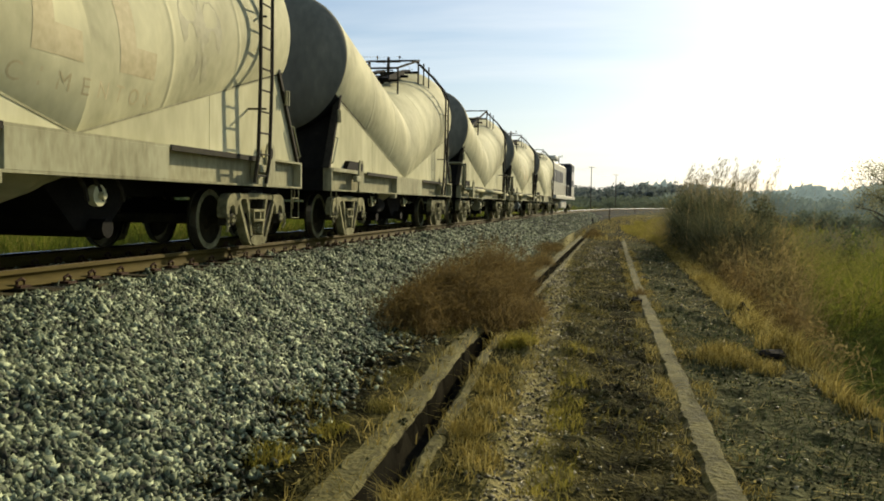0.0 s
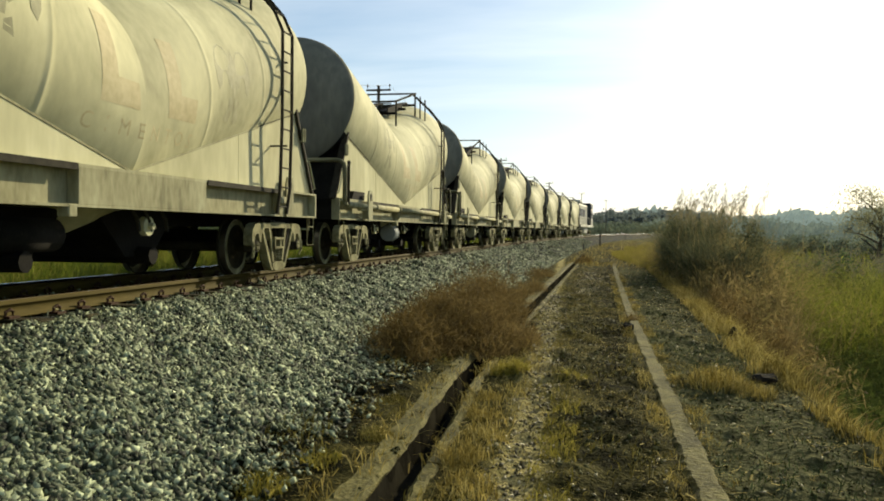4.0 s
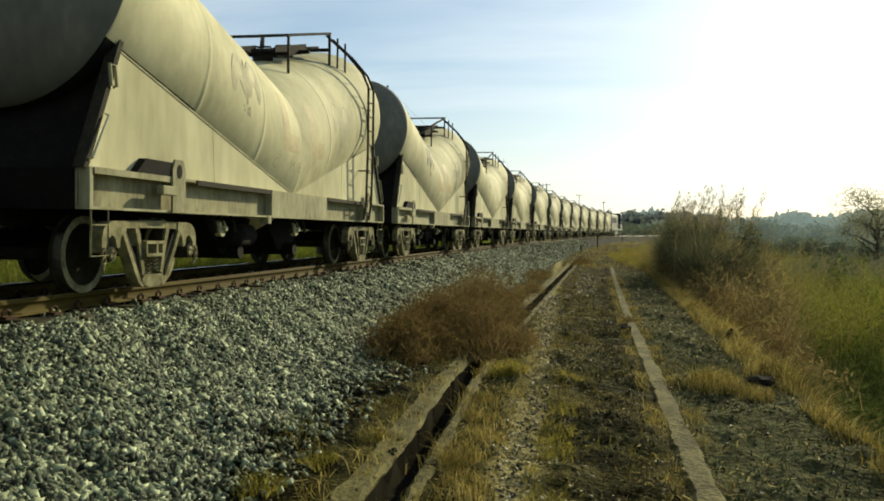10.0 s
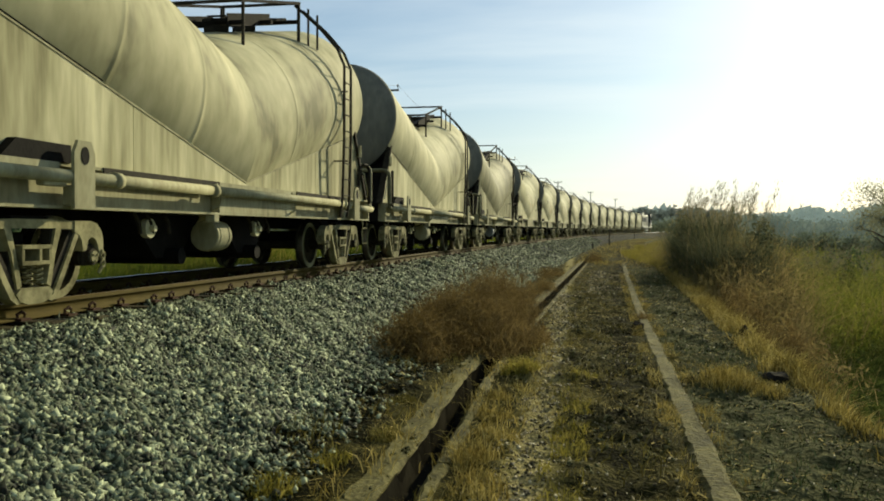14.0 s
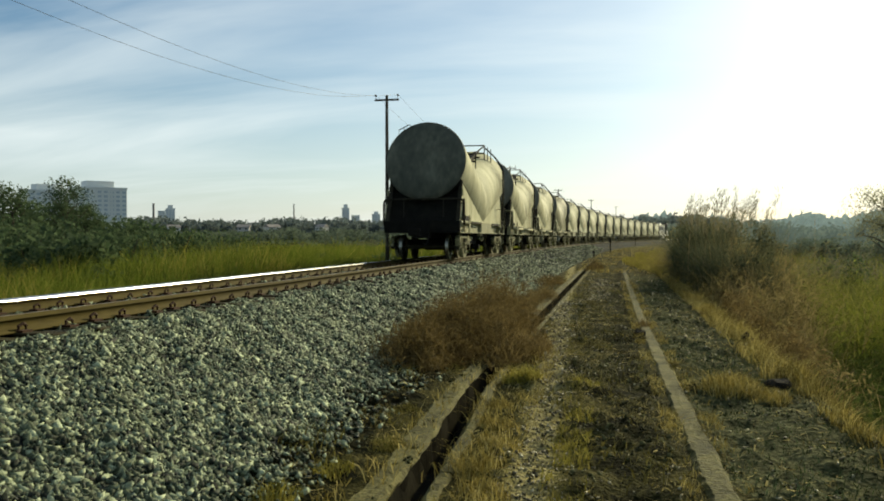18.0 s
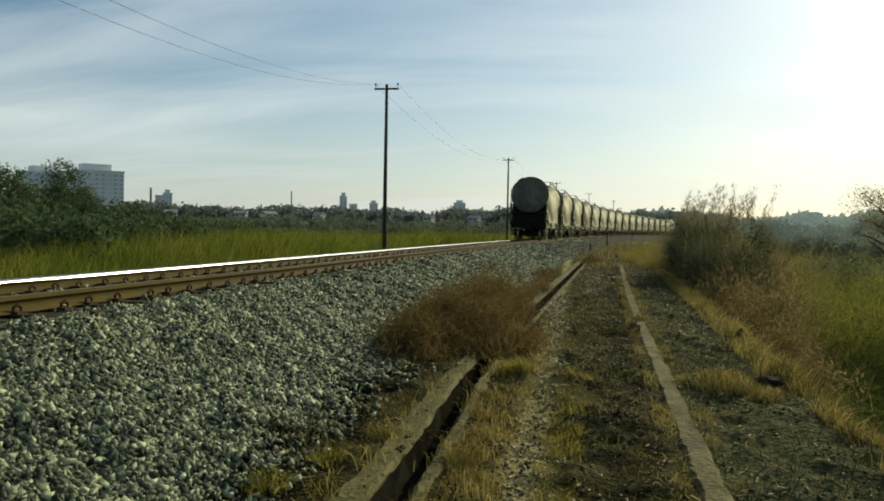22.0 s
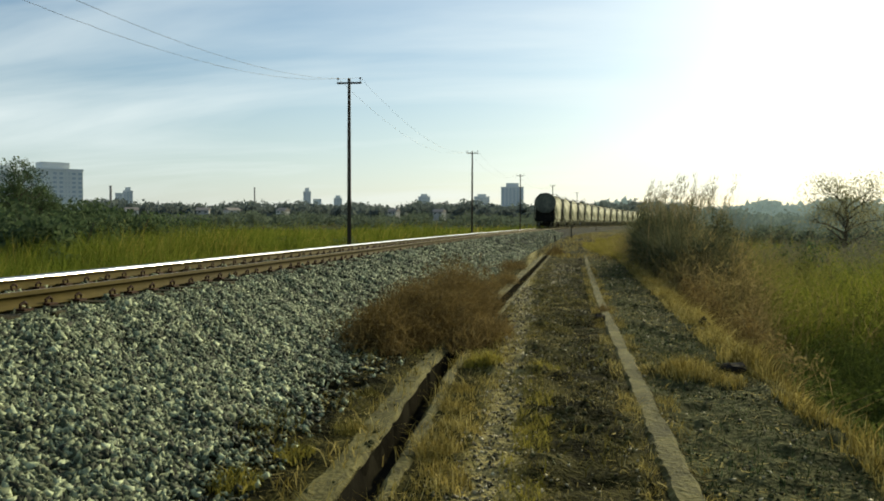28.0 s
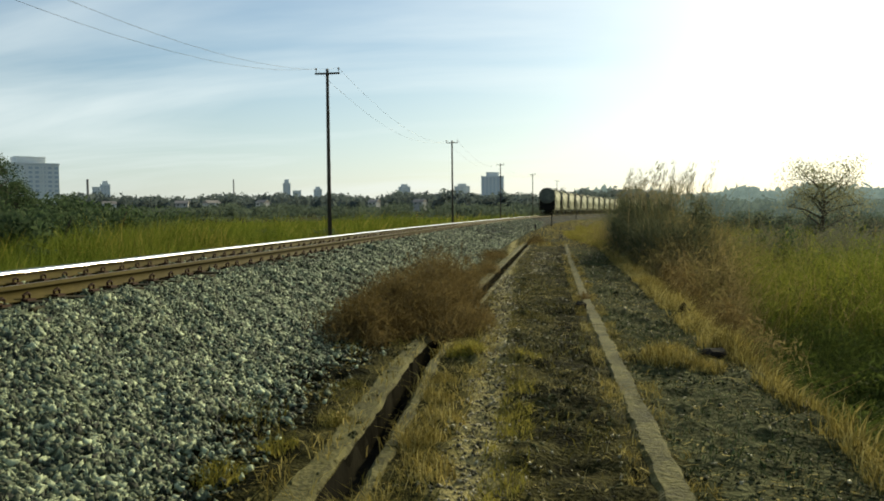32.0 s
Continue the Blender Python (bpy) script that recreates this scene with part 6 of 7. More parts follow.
    g = rng.random(n) * 0.62 + 0.09 + 0.8 * wob(P[:, 0] * 1.6, P[:, 1], 1.1, 3.0) + 0.18 * wob(P[:, 0], P[:, 1], 3.7, 1.0) + 0.08 - 0.36 * ((P[:, 0] > 0.7) & (P[:, 1] < 40)) + 0.45 * np.exp(-((P[:, 0] + 0.36 + 0.03 * (P[:, 1] - 7)) / 0.12) ** 2) - 0.3 * np.exp(-((P[:, 0] - 0.1) / 0.2) ** 2) + 0.3 * np.exp(-((P[:, 0] + 1.02) / 0.14) ** 2)
    g = g - 0.3 * np.clip(wob(P[:, 0] * 1.7, P[:, 1], 1.05, 2.3) + 0.5 * wob(P[:, 0], P[:, 1] * 0.6, 3.4, 0.7) + 0.1, 0, 1)
    H = rng.uniform(0.015, 0.06, n) * (1 + 0.4 * wob(P[:, 0], P[:, 1], 0.9, 6.0)) * np.interp(P[:, 1], (5, 30), (1, 1.5))
    W = rng.uniform(0.003, 0.009, n) * np.interp(P[:, 1], (4, 40), (1, 2.5))
    # the black stalks keep to burnt patches
    gone = (g < 0.62) & (P[:, 0] < 0.55) & (vnoise(P[:, 0], P[:, 1] * 0.7, 2.4, 6.0) < 0.55)
    P, g, H, W = P[~gone], g[~gone], H[~gone], W[~gone]
    ashy = (P[:, 0] > 0.55) & (P[:, 1] < 36)
    for nm, sel, m, lab in (("burnt_stubble", (g < 0.62) & ~ashy, "ash", "black and brown burnt stubble on the ground"), ("ash_crust", (g < 0.62) & ashy, "moss", "grey-green crust of ash and moss beside the kerb"), ("straw_stubble", (g >= 0.62) & (g < 1.0), "path_straw", "short yellow stubble on the path"), ("green_stubble", g >= 1.0, "path_grass", "short green regrowth on the path")):
        stuff(nm, blades(P[sel], H[sel], W[sel], rng, 1.5, 1.0, (0, 0), 0.4), M[m], lab, "stubble")


def tuft(name, x, y, n, spread, h0, h1, m, label, cat, seed, w=(0.004, 0.01), lean=0.8):
    """One tuft of grass as a thing of its own."""
    rng = np.random.default_rng(seed)
    r = spread * np.sqrt(rng.random(n))
    a = rng.uniform(0, 6.28, n)
    P = np.stack([x + r * np.cos(a), y + 1.3 * r * np.sin(a), np.zeros(n)], -1)
    P[:, 2] = ground_z(P[:, 0], P[:, 1]) - 0.01
    H = rng.uniform(h0, h1, n) * (1 - 0.5 * (r / spread) ** 2)
    V, F = blades(P, H, rng.uniform(*w, n), rng, lean, 0.9, (0, 0), 0.3)
    return tagged(new(name, soup(name, V, F, M[m])), label, cat, kind="stuff")


def dry_bush(x, y, rx, ry, h, n, seed):
    """A mound of dead, finely branched weed: curved stems that fork into hair-thin twigs lying every way."""
    rng = np.random.default_rng(seed)
    a, r = rng.uniform(0, 6.28, n), np.sqrt(rng.random(n))
    bx, by = x + rx * 0.75 * r * np.cos(a), y + ry * 0.75 * r * np.sin(a)
    B = np.stack([bx, by, np.maximum(ground_z(bx, by), -0.02) - 0.02], -1)
    hh = h * (1 - 0.5 * r ** 2) * rng.uniform(0.3, 0.95, n)
    stems = blades(B, hh, rng.uniform(0.003, 0.006, n), rng, 1.5, 0.6, (0.0, 0.0), 0.35)
    k = 21
    t = rng.uniform(0.12, 1.0, (n, k))
    C = np.repeat(B[:, None, :], k, 1) + np.stack([rng.normal(0, 0.25, (n, k)) * rx, rng.normal(0, 0.25, (n, k)) * ry, hh[:, None] * t], -1)
    C = C.reshape(-1, 3)
    # tufts with see-through gaps between them
    dense = vnoise(C[:, 0] + 0.5 * C[:, 2], C[:, 1] * 0.6 - 0.9 * C[:, 2], 3.4, seed) + 0.6 * vnoise(C[:, 0] - 0.7 * C[:, 2], C[:, 1] + C[:, 2], 8.0, seed + 2.0)
    C = C[dense > 0.7 + rng.normal(0, 0.12, len(C))]
    m = len(C)
    u = rng.normal(0, 1, (m, 3)) + np.array([0, 0, 0.35])
    u /= np.linalg.norm(u, axis=1)[:, None]
    w = np.cross(u, rng.normal(0, 1, (m, 3)))
    w /= np.linalg.norm(w, axis=1)[:, None]
    L, W = rng.uniform(0.05, 0.2, m)[:, None], rng.uniform(0.0018, 0.0045, m)[:, None]
    kink = w[:, [1, 2, 0]] * L * 0.25
    V = np.stack([C - w * W, C + w * W, C + u * L * 0.55 + kink + w * W, C + u * L * 0.55 + kink - w * W, C + u * L], 1).reshape(-1, 3)
    V[:, 2] = np.maximum(V[:, 2], 0.005)
    b = (np.arange(m) * 5)[:, None]
    twigs = (V, np.concatenate([b + np.array([[0, 1, 2]]), b + np.array([[0, 2, 3]]), b + np.array([[3, 2, 4]])]))
    root = new("dry_bush")
    tagged(root, "mound of fine dead brown weed over the drain", "dry bush", "dry bushes by the drain")
    for nm, vf in (("stem_tangle", stems), ("twig_haze", twigs)):
        new(nm, soup(nm, *vf, M["brown_weed"])).parent = root
    return root


def shrub(x, y, r, h, seed, m="leaf", label="dark green leafy shrub", leaf=0.1, n=1500):
    rng = np.random.default_rng(seed)
    z = float(ground_z(x, y))
    root = new("shrub")
    root.location = (x, y, z)
    tagged(root, label, "shrub")
    rr = random.Random(seed)
    for k in range(6):
        bm = bmesh.new()
        a = rr.uniform(0, 6.28)
        e = rr.uniform(0.3, 0.7) * r
        tube(bm, [(0, 0, -0.1), (e * 0.4 * math.cos(a), e * 0.4 * math.sin(a), h * 0.35), (e * math.cos(a), e * math.sin(a), h * rr.uniform(0.6, 0.85))], [0.05 * h / 2, 0.035 * h / 2, 0.012], 5)
        part("stem", bm, M["bark"], root)
    P = []
    for k in range(6):
        a = rr.uniform(0, 6.28)
        P.append(leaf_cloud(rng, (0.5 * r * math.cos(a), 0.5 * r * math.sin(a), h * rr.uniform(0.35, 0.75)), (r * 0.6, r * 0.6, h * 0.32), n // 6, leaf))
    me = soup("crown", *join(P), M[m])
    c = new("crown", me)
    c.parent = root
    return root


def tree(x, y, h, r, seed, label, m="leaf", leaf=0.22, n=4200, bare=0.35, lift=0.35, z=None):
    rng, rr = np.random.default_rng(seed), random.Random(seed)
    z = float(ground_z(x, y)) if z is None else z
    root = new("tree")
    root.location = (x, y, z)
    tagged(root, label, "tree", "trees")
    bm = bmesh.new()
    tube(bm, [(0, 0, -0.3), (0.05 * r, 0, h * lift * 0.5), (0, 0.05 * r, h * lift), (0.06 * r, 0, h * 0.62), (0, 0, h * 0.86)], [0.03 * h, 0.024 * h, 0.02 * h, 0.012 * h, 0.004 * h], 8)
    part("trunk", bm, M["bark"], root)
    ends = []
    for k in range(15):
        a = k * 2.4 + rr.uniform(-0.4, 0.4)
        z0 = h * (lift + (0.8 - lift) * k / 15)
        e = r * (1 - 0.45 * abs(k / 15 - 0.35)) * rr.uniform(0.65, 1.0)
        p1 = (0.5 * e * math.cos(a), 0.5 * e * math.sin(a), z0 + 0.08 * h)
        p2 = (e * math.cos(a), e * math.sin(a), z0 + h * rr.uniform(0.1, 0.2))
        bm = bmesh.new()
        tube(bm, [(0, 0, z0), p1, p2], [0.010 * h, 0.006 * h, 0.002 * h], 5)
        for _ in range(4):
            q = [p1[i] + (p2[i] - p1[i]) * rr.random() for i in range(3)]
            e2 = (q[0] + rr.uniform(-0.35, 0.35) * r, q[1] + rr.uniform(-0.35, 0.35) * r, q[2] + rr.uniform(0.04, 0.14) * h)
            tube(bm, [q, e2], [0.003 * h, 0.001 * h], 4)
            ends.append(e2)
        part("limb", bm, M["bark"], root)
        ends.append(p2)
    clouds = [leaf_cloud(rng, e, (r * bare, r * bare, r * bare * 0.75), n // len(ends), leaf) for e in ends]
    c = new("crown", soup("crown", *join(clouds), M[m]))
    c.parent = root
    return root


# ======== poles and wires ========
POLES = [(-10.0, -7.0), (-10.0, 37.0), (-10.0, 81.0), (-8.47, 125.0), (-5.2, 169.0), (-0.7, 213.0)]
POLE_TOP = [7.9, 7.9, 8.35, 8.6, 9.0, 9.2]


def utility_pole(x, y, top):
    g = float(ground_z(x, y))
    root = new("utility_pole")
    root.location = (x, y, g)
    tagged(root, "weathered wooden line pole with one crossarm", "utility pole", "poles along the track")
    h = top - g
    bm = bmesh.new()
    tube(bm, [(0, 0, -0.5), (0, 0, h * 0.5), (0, 0, h)], [0.1, 0.082, 0.065], 12)
    part("pole", bm, M["wood_pole"], root, smooth=True)
    bm = bmesh.new()
    box(bm, -0.55, 0.55, -0.04, 0.04, h - 0.24, h - 0.165, 0.008)
    part("crossarm", bm, M["wood_pole"], root)
    for sx in (-0.5, 0.5):
        bm = bmesh.new()
        tube(bm, [(sx, 0, h - 0.17), (sx, 0, h - 0.05), (sx, 0, h - 0.04), (sx, 0, h + 0.03), (sx, 0, h + 0.05)], [0.012, 0.012, 0.045, 0.04, 0.015], 8)
        part("insulator", bm, M["porcelain"], root)
    bm = bmesh.new()
    tube(bm, [(0, 0.06, h * 0.33 - 0.1), (0.02, 0.1, h * 0.33), (0, 0.06, h * 0.33 + 0.1)], 0.06, 6)
    part("bracket", bm, M["wood_pole"], root)
    return root


def build_poles():
    for (x, y), top in zip(POLES, POLE_TOP):
        utility_pole(x, y, top)
    for i in range(len(POLES) - 1):
        for sx in (-0.5, 0.5):
            (xa, ya), (xb, yb) = POLES[i], POLES[i + 1]
            za, zb = POLE_TOP[i] + 0.02, POLE_TOP[i + 1] + 0.02
            sag = 2.1 if i == 0 else 1.3
            bm = bmesh.new()
            n = 28
            tube(bm, [(xa + sx + (xb - xa) * k / n, ya + (yb - ya) * k / n, za + (zb - za) * k / n - sag * 4 * (k / n) * (1 - k / n)) for k in range(n + 1)], 0.0045, 5)
            tagged(finish("overhead_wire", bm, M["wire"]), "thin sagging wire between line poles", "wire", "wires of the pole line")


def marker_post(x, y, h, label):
    bm = bmesh.new()
    g = float(ground_z(x, y))
    box(bm, -0.06, 0.06, -0.06, 0.06, -0.2, h, 0.012)
    box(bm, -0.075, 0.075, -0.075, 0.075, h * 0.8, h * 0.86, 0.006)
    ob = finish("marker_post", bm, M["char"])
    ob.location = (x, y, g)
    tagged(ob, label, "post", "posts by the track")


# ======== the town on the skyline ========
def at_bearing(b, d):
    return d * math.sin(radians(b)), d * math.cos(radians(b))


def apartment_building(b, d, top_deg, width, depth, storeys, cols, label, penthouse=True, turn=0.0):
    """A block of flats with windows on the faces towards the track."""
    x, y = at_bearing(b, d)
    g = float(ground_z(x, y)) - 1
    h = 1.6 + d * math.tan(radians(top_deg)) - g
    if penthouse:
        h -= 0.13 * h
    root = new("apartment_building")
    root.matrix_basis = pose(x, y, g, 0, 0, -b + turn)
    tagged(root, label, "building", "town buildings")
    bm = bmesh.new()
    box(bm, -width / 2, width / 2, -depth / 2, depth / 2, 0, h, 0.15)
    part("wall", bm, M["facade"], root)
    bm = bmesh.new()
    box(bm, -width / 2 - 0.2, width / 2 + 0.2, -depth / 2 - 0.2, depth / 2 + 0.2, h, h + 0.7)
    part("parapet", bm, M["facade"], root)
    if penthouse:
        bm = bmesh.new()
        box(bm, -width * 0.28, width * 0.28, -depth * 0.3, depth * 0.3, h + 0.7, h + 0.15 * h, 0.1)
        part("roof_house", bm, M["facade"], root)
    ww, sh = width / cols, (h - 4) / storeys
    bm = bmesh.new()
    box(bm, -ww * 0.28, ww * 0.28, -0.12, 0.06, -sh * 0.24, sh * 0.24)
    me = bpy.data.meshes.new("window")
    bm.to_mesh(me)
    bm.free()
    me.materials.append(M["far_glass"])
    for i in range(cols):
        for k in range(storeys):
            w = new("window", me)
            w.parent = root
            w.matrix_basis = pose(-width / 2 + ww * (i + 0.5), -depth / 2, 3.5 + sh * (k + 0.5))
    for i in (-1, 1):
        bm = bmesh.new()
        box(bm, i * width * 0.18 - 0.5, i * width * 0.18 + 0.5, -depth / 2 - 0.5, -depth / 2, 2, h, 0.05)
        part("pier", bm, M["facade"], root)
    return root


def house(b, d, w, h, seed, up=0.0):
    rr = random.Random(seed)
    x, y = at_bearing(b, d)
    root = new("house")
    g = float(ground_z(x, y)) + up
    root.matrix_basis = pose(x, y, g - 6, 0, 0, -b + rr.uniform(-30, 30))
    tagged(root, "small pale house among skyline trees", "house", "town houses")
    bm = bmesh.new()
    box(bm, -w / 2, w / 2, -4, 4, 0, h + 6, 0.05)
    part("wall", bm, M["town_wall"], root)
    bm = bmesh.new()
    prism(bm, [(-4.5, h + 6.02), (4.5, h + 6.02), (0, h + 7.9)], -w / 2 - 0.4, w / 2 + 0.4, "x")
    part("roof", bm, M["roof"], root)
    for i in (-0.25, 0.25):
        bm = bmesh.new()
        box(bm, i * w - 0.6, i * w + 0.6, -4.06, -3.98, h * 0.4 + 6, h * 0.75 + 6)
        part("window", bm, M["glass"], root)


def build_skyline_woods():
    """Belts of crowns on the far rise."""
    rng = np.random.default_rng(21)
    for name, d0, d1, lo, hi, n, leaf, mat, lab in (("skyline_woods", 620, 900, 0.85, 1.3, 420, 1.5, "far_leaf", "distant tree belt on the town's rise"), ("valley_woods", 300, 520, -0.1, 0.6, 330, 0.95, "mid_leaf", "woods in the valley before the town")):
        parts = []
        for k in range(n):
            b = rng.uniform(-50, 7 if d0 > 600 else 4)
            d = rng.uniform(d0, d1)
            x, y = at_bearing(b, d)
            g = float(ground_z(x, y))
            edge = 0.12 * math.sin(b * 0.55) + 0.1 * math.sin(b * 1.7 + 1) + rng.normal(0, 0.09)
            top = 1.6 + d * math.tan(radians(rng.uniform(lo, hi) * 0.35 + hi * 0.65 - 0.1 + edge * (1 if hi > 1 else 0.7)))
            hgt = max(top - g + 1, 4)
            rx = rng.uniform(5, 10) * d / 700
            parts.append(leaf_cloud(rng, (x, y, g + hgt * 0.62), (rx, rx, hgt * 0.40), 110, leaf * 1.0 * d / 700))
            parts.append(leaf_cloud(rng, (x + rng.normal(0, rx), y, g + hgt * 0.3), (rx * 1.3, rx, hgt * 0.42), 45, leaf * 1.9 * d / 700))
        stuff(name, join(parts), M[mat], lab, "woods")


def build_hazy_ridge():
    """The far side of the valley towards the sun: wooded crests, haze painted in as glow."""
    rng = np.random.default_rng(22)
    parts = []
    for k in range(240):
        b = rng.uniform(1.5, 42)
        d = rng.uniform(1500, 1900)
        x, y = at_bearing(b, d)
        top = 1.12 + 0.18 * math.sin(b * 0.45 + 0.6) + 0.12 * math.sin(b * 1.3) + rng.normal(0, 0.07)
        z1 = 1.6 + d * math.tan(radians(top))
        z0 = 1.6 + d * math.tan(radians(-0.6))
        rx = rng.uniform(12, 24)
        parts.append(leaf_cloud(rng, (x, y, z1 - 8), (rx, rx, 9), 70, 5.0))
        parts.append(leaf_cloud(rng, (x, y, (z0 + z1) / 2), (rx * 1.6, rx, (z1 - z0) * 0.55), 60, 9.5))
    tagged(new("backdrop", soup("backdrop", *join(parts), M["haze_ridge"])), "wooded ridge far across the valley with painted haze glow", "backdrop", kind="structure")
    parts = []
    for k in range(200):
        b, d = rng.uniform(2.5, 42), rng.uniform(420, 700)
        x, y = at_bearing(b, d)
        g = float(ground_z(x, y))
        z1 = 1.6 + d * math.tan(radians(0.6 + 0.2 * math.sin(b * 0.9) + rng.normal(0, 0.14)))
        rx = rng.uniform(5, 9)
        parts.append(leaf_cloud(rng, (x, y, z1 - 4), (rx, rx, 4.5), 80, 1.5))
        parts.append(leaf_cloud(rng, (x, y, (z1 + g) / 2 - 2), (rx * 1.4, rx, max((z1 - g) * 0.5, 3)), 60, 2.4))
    stuff("hazy_woods", join(parts), M["haze_woods"], "woods along the valley with painted haze glow", "woods")


def build_plants():
    build_left_grass()
    build_right_reeds()
    build_path_plants()
    for i, (x, y, rx, ry, h, n) in enumerate(((-2.4, 11.0, 0.6, 1.1, 0.68, 800), (-2.15, 12.6, 0.75, 1.4, 1.0, 1050), (-2.05, 14.8, 0.66, 1.7, 1.25, 900), (-1.42, 11.6, 0.32, 1.1, 0.42, 420), (-2.55, 13.8, 0.6, 1.3, 0.82, 550), (-1.72, 13.6, 0.38, 1.2, 0.7, 420), (-1.16, 12.0, 0.26, 0.9, 0.3, 240), (-2.3, 18.6, 0.5, 1.6, 0.6, 260), (-2.0, 22.5, 0.4, 1.8, 0.45, 170), (-2.3, 30.0, 0.5, 2.5, 0.4, 130), (-1.2, 44.0, 0.5, 2.0, 0.6, 160))):
        dry_bush(x, y, rx, ry, h, n, 40 + i)
    tuft("straw_tuft", 1.12, 9.3, 650, 0.3, 0.12, 0.34, "straw", "pale dry straw tuft on burnt ground", "grass", 60)
    tuft("straw_tuft", 1.45, 9.0, 400, 0.22, 0.08, 0.2, "straw", "pale dry straw tuft on burnt ground", "grass", 61)
    tuft("straw_tuft", -0.82, 5.2, 300, 0.2, 0.08, 0.22, "straw", "golden straw tuft beside the drain", "grass", 62)
    tuft("straw_tuft", -0.9, 6.6, 260, 0.18, 0.06, 0.2, "straw", "golden straw tuft beside the drain", "grass", 63)
    for i, (x, y, n, r, h) in enumerate(((-1.0, 4.3, 420, 0.2, 0.26), (-0.95, 5.9, 380, 0.18, 0.24), (-1.05, 7.4, 260, 0.16, 0.2), (-1.1, 8.1, 220, 0.14, 0.16), (-0.32, 5.4, 160, 0.2, 0.09), (-0.4, 7.0, 150, 0.2, 0.08), (-0.5, 9.6, 150, 0.22, 0.09), (-1.72, 6.4, 260, 0.14, 0.16), (-1.95, 7.8, 220, 0.14, 0.14))):
        tuft("straw_tuft", x, y, n, r, h * 0.35, h, "straw" if i < 4 else "path_grass", "golden straw tuft beside the drain" if i < 4 else "short yellow-green tuft on bare ground", "grass", 80 + i)
    tuft("weed_tuft", -1.06, 9.6, 520, 0.22, 0.08, 0.24, "yellow_grass", "bright yellow-green weed beside the drain", "weed", 64, (0.008, 0.02))
    tuft("weed_tuft", -2.05, 5.0, 260, 0.16, 0.05, 0.16, "yellow_grass", "yellow-green weed at the ballast foot", "weed", 65, (0.006, 0.014))
    tuft("weed_tuft", -1.9, 5.6, 200, 0.14, 0.05, 0.14, "yellow_grass", "yellow-green weed at the ballast foot", "weed", 66, (0.006, 0.014))
    tuft("weed_tuft", 0.42, 15.9, 180, 0.12, 0.1, 0.3, "brown_weed", "dark dead weed on the kerb", "weed", 67)
    for i, (x, y, h, lean) in enumerate(((0.29, 5.9, 0.2, 0.05), (0.17, 5.95, 0.13, 0.06), (0.05, 5.75, 0.08, 0.03))):
        bm = bmesh.new()
        tube(bm, [(0, 0, -0.03), (0.004, 0, h * 0.55), (lean * 0.5, 0, h * 0.8), (lean, 0.01, h)], [0.006, 0.005, 0.004, 0.002], 6)
        tube(bm, [(0.004, 0, h * 0.55), (-lean * 0.4, 0.01, h * 0.75)], [0.004, 0.0015], 5)
        ob = finish("dead_stem", bm, M["straw"])
        ob.location = (x, y, float(ground_z(x, y)))
        tagged(ob, "thin pale dead weed stem on burnt ground", "stem", "dead stems on the path")
    # charred stumps and clods
    for i, (x, y, r, h) in enumerate(((1.66, 9.7, 0.13, 0.09), (1.9, 13.8, 0.09, 0.17), (0.33, 14.4, 0.1, 0.14))):
        bm = bmesh.new()
        rr = random.Random(70 + i)
        bmesh.ops.create_icosphere(bm, subdivisions=2, radius=1.0)
        for v in bm.verts:
            k = 1 + rr.uniform(-0.25, 0.25)
            v.co = Vector((v.co.x * r * k, v.co.y * r * k, (v.co.z * 0.7 + 0.25) * h * k))
        ob = finish("charred_stump", bm, M["char"])
        ob.location = (x, y, float(ground_z(x, y)))
        tagged(ob, "small black charred stump on burnt ground", "stump")
    # left: shrubs and the two tall trees before the flats
    rr = random.Random(30)
    for i, (b, d, r, h) in enumerate(((-36.5, 46, 2.6, 2.9), (-34, 52, 2.4, 2.6), (-31.5, 44, 2.2, 2.3), (-28.6, 50, 2.0, 2.6), (-26.4, 58, 2.4, 2.4), (-33, 66, 3.2, 3.4), (-38.5, 40, 2.4, 3.0), (-30, 75, 3.0, 3.3), (-24, 80, 2.6, 2.4), (-34.8, 31, 1.3, 1.7), (-33.3, 34, 1.0, 1.2), (-36.2, 33, 1.4, 2.1))):
        x, y = at_bearing(b, d)
        shrub(x, y, r, h + 0.6, 100 + i, leaf=0.13, n=1400)
    for i, (b, d, r, h) in enumerate(((-30.5, 36, 0.9, 1.5), (-29.0, 40, 1.0, 1.6), (-27.2, 38, 0.8, 1.4), (-24.6, 44, 1.0, 1.7), (-22.0, 42, 0.8, 1.4), (-32.8, 28, 0.7, 1.2), (-19.0, 50, 0.9, 1.5), (-15.5, 46, 0.8, 1.3))):
        x, y = at_bearing(b, d)
        shrub(x, y, r, h, 170 + i, label="dark leafy weed bush in the tall grass", leaf=0.11, n=900)
    for b, d, h, r, seed in ((-35.0, 72, 7.3, 2.1, 200), (-38.9, 66, 6.6, 2.1, 201), (-41.5, 60, 6.3, 2.4, 203), (-37.9, 64, 6.0, 1.9, 206), (-33.8, 76, 5.6, 1.7, 207), (-37.2, 80, 5.2, 2.0, 204), (-33.9, 86, 4.6, 1.7, 205)):
        x, y = at_bearing(b, d)
        tree(x, y, h, r, seed, "slender dark tree with open crown", leaf=0.1, n=3600, bare=0.34, lift=0.15)
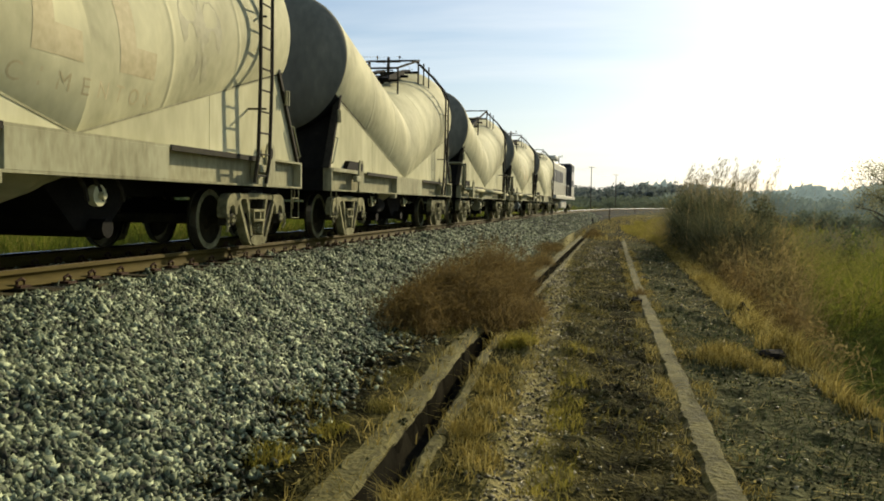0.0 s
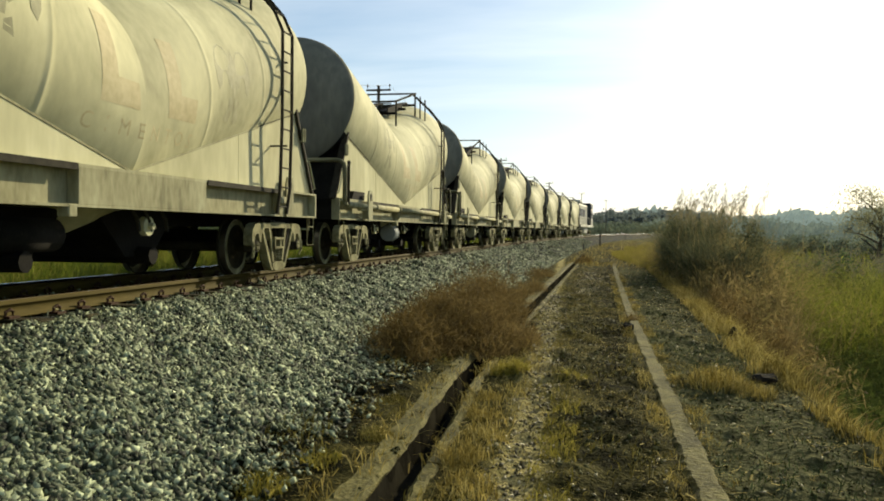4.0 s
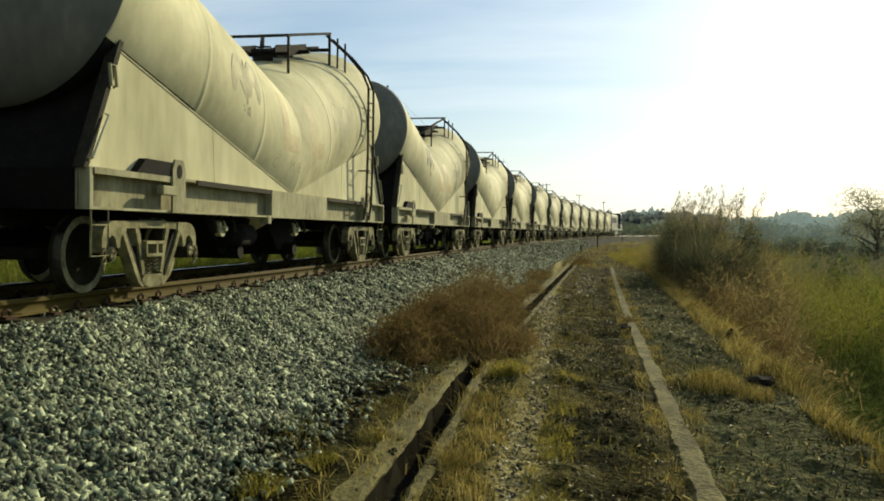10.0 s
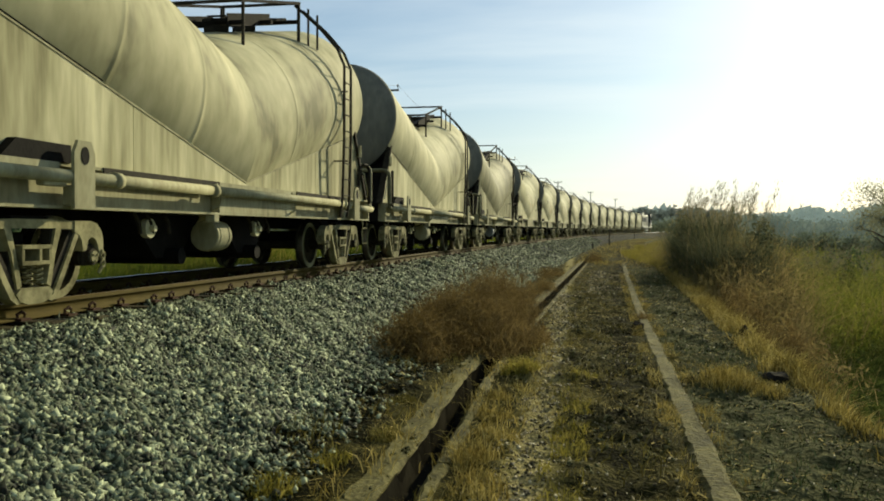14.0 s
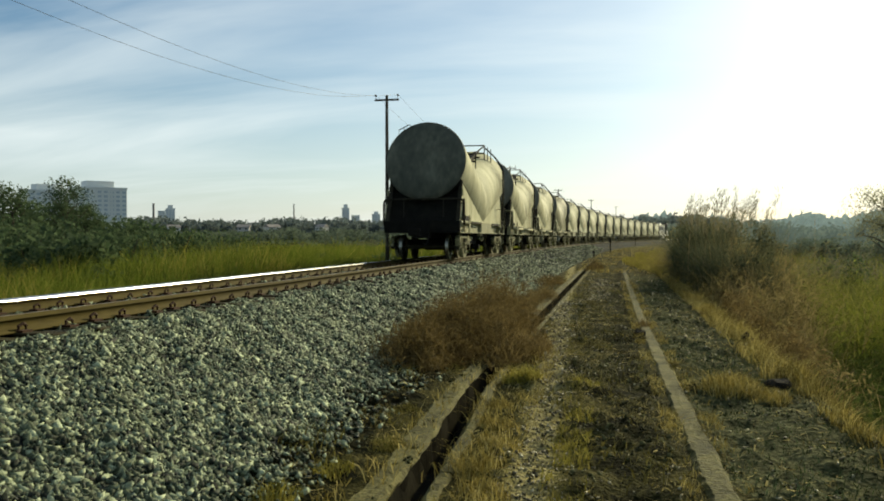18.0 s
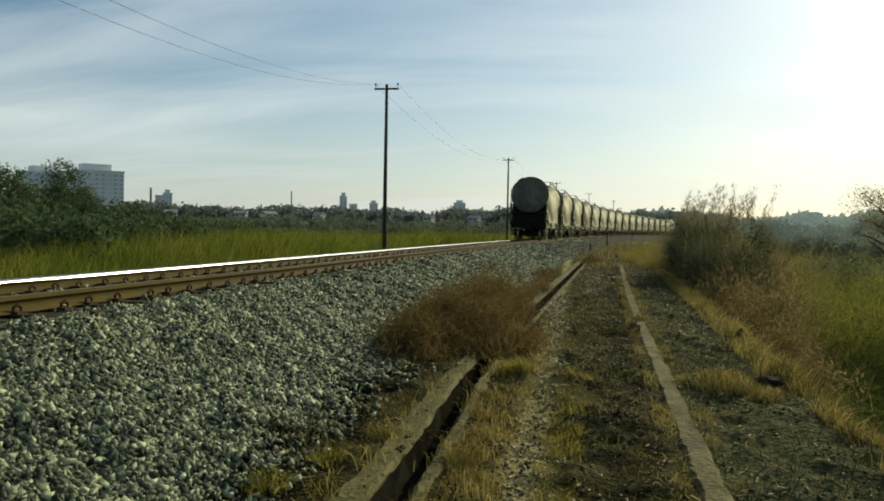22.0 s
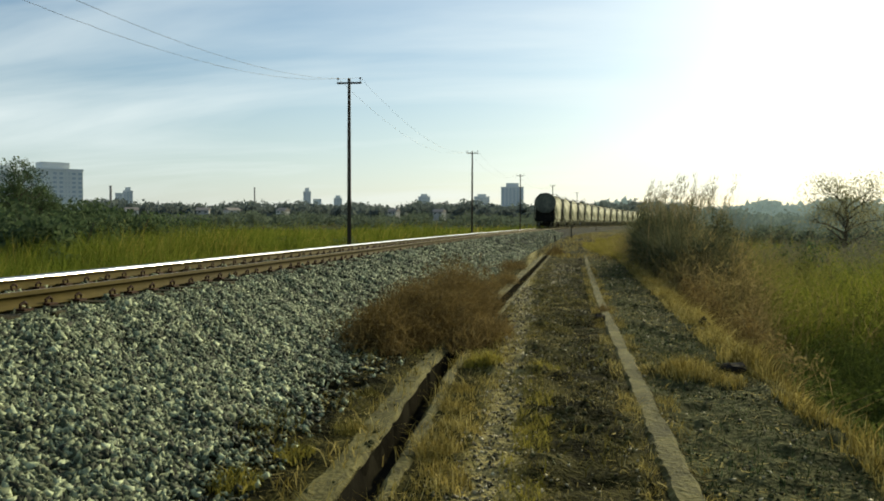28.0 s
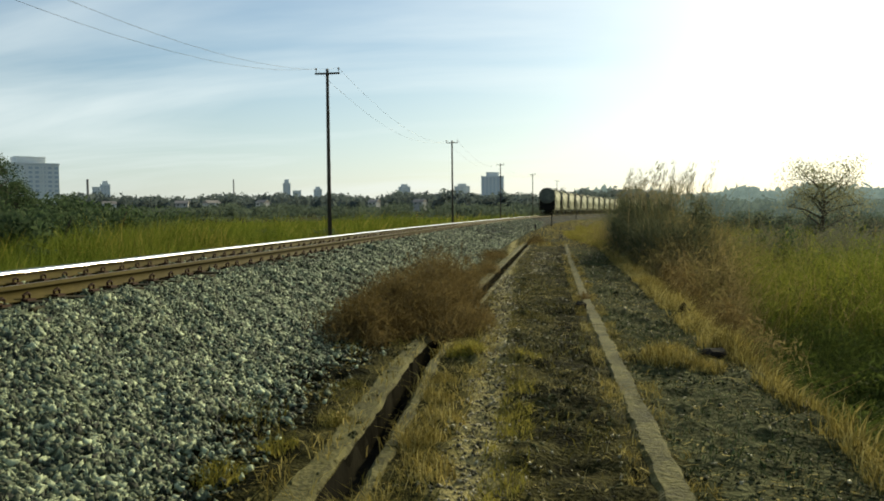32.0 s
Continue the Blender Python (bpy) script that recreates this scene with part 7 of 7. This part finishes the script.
    for i, (b, d, top) in enumerate(((-38.4, 78, 1.9), (-37.3, 84, 2.0), (-36.3, 80, 2.6), (-35.3, 86, 2.3), (-34.5, 82, 2.2), (-33.4, 88, 1.7), (-32.4, 84, 1.6), (-31.5, 90, 1.4), (-30.4, 86, 1.15), (-29.2, 92, 0.95), (-28.2, 88, 0.8))):
        x, y = at_bearing(b, d)
        h = 1.6 + d * math.tan(radians(top)) - float(ground_z(x, y))
        shrub(x, y, 1.7 + 0.25 * (i % 3), h, 140 + i, leaf=0.16, n=1700)
    x, y = at_bearing(15.9, 85)
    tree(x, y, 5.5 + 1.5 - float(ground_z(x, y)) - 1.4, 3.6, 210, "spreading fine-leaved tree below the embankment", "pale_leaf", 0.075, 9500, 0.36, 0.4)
    for i, (b, d, top, r) in enumerate(((8.6, 135, 0.9, 2.6), (10.2, 120, 0.7, 2.4), (11.7, 128, 1.1, 2.8), (13.0, 110, 1.0, 2.7), (14.3, 125, 0.6, 2.6), (15.6, 115, 0.9, 2.6), (17.2, 120, 1.3, 3.0), (18.8, 108, 0.6, 2.8), (21.0, 115, 0.8, 3.0))):
        x, y = at_bearing(b, d)
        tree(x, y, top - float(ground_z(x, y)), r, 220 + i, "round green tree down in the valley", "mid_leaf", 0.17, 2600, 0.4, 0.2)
    for i, (b, d, r, top) in enumerate(((12.6, 60, 2.2, 0.6), (11.3, 52, 1.8, 0.9), (15.4, 66, 2.6, 0.8), (13.4, 44, 1.0, 0.85), (12.2, 46, 0.9, 0.4), (17.9, 60, 2.6, 1.6), (20, 50, 2.4, 1.6))):
        x, y = at_bearing(b, d)
        if r > 1.2:
            shrub(x, y, r, top - float(ground_z(x, y)), 120 + i, "valley_brush", "brown brush down in the valley with painted haze glow", 0.08, 3400)
        else:
            shrub(x, y, r, top - float(ground_z(x, y)), 120 + i, "leaf", "small dark round bush below the embankment", 0.09, 1700)


def build_town():
    apartment_building(-33.15, 430, 3.55, 22, 14, 10, 8, "grey-white block of flats, ten storeys", turn=18)
    apartment_building(-36.0, 440, 3.3, 20, 14, 10, 7, "grey-white block of flats half behind trees", turn=18)
    apartment_building(-28.9, 900, 2.15, 9, 9, 11, 3, "pale slim tower on the skyline")
    apartment_building(-29.42, 905, 1.75, 7, 8, 8, 2, "lower pale tower beside a taller one", False)
    apartment_building(-17.85, 950, 2.25, 8, 9, 13, 2, "slim grey tower on the skyline")
    apartment_building(-17.2, 955, 1.5, 9, 8, 6, 3, "low grey block beside a slim tower", False)
    apartment_building(-15.86, 950, 1.78, 9, 8, 9, 3, "small grey tower on the skyline")
    apartment_building(-10.2, 950, 1.9, 13, 10, 8, 4, "grey tower with a roof house")
    apartment_building(-6.4, 900, 1.9, 16, 11, 8, 5, "grey block of flats on the skyline")
    apartment_building(-4.4, 860, 2.62, 22, 13, 13, 6, "tall grey block of flats on the skyline")
    for i, (b, w) in enumerate(((-28.7, 8), (-24.4, 8), (-22.6, 9), (-19.4, 6), (-12.2, 6), (-9.2, 7))):
        x, y = at_bearing(b, 640)
        house(b, 600, w, 2.6, 300 + i, max(0.0, 1.6 + 600 * math.tan(radians(0.55)) - float(ground_z(x, y))))
    for b, top, r, nm, lab in ((-29.9, 2.2, 0.9, "chimney", "slim brick chimney on the skyline"), (-21.2, 2.22, 0.55, "radio_mast", "thin mast on the skyline")):
        x, y = at_bearing(b, 800)
        bm = bmesh.new()
        h = 1.6 + 800 * math.tan(radians(top)) - float(ground_z(x, y))
        tube(bm, [(0, 0, 0), (0, 0, h)], [r * 1.3, r], 10)
        tube(bm, [(0, 0, h), (0, 0, h + 0.6)], [r * 1.25, r * 1.25], 10)
        ob = finish(nm, bm, M["roof"])
        ob.location = (x, y, float(ground_z(x, y)))
        tagged(ob, lab, nm.replace("_", " "))


build_poles()
marker_post(-0.88, 93, 1.4, "dark upright marker post beside the track")
marker_post(-2.15, 77, 0.5, "short dark stub post beside the track")
marker_post(3.0, 165, 1.5, "dark upright marker post farther on")
build_town()
build_skyline_woods()
build_hazy_ridge()
build_plants()


build_sleepers()
build_stones()


def motions():
    times = [float(t) for t in range(33)]
    for ob, ahead in TRAIN:
        walk(ob, [(t, on_track(train_at(t) + ahead)) for t in times])
    # wheels: a turn for every 2.64 m; a row for each 1.0 rad or so
    r, steps = 0.42, []
    total = train_at(32.0) - train_at(0.0)
    n = int(total / (r * 1.25)) + 1
    for k in range(n + 1):
        want = total * k / n
        lo, hi = 0.0, 32.0
        for _ in range(26):
            mid = (lo + hi) / 2
            lo, hi = (mid, hi) if train_at(mid) - train_at(0.0) < want else (lo, mid)
        steps.append(((lo + hi) / 2, want))
    seen, rows = set(), []
    for tt, want in steps:
        f = frame(tt)
        if f in seen:
            continue
        seen.add(f)
        tq = (f - 1) / FPS
        rows.append((tq, -math.degrees((train_at(tq) - train_at(0.0)) / r)))
    for ob, ahead in TRAIN:
        for w in ob.children_recursive:
            if w.name.startswith("wheelset"):
                x, y, z = w.location
                walk(w, [(tq, pose(x, y, z, a, 0, 0)) for tq, a in rows])


motions()
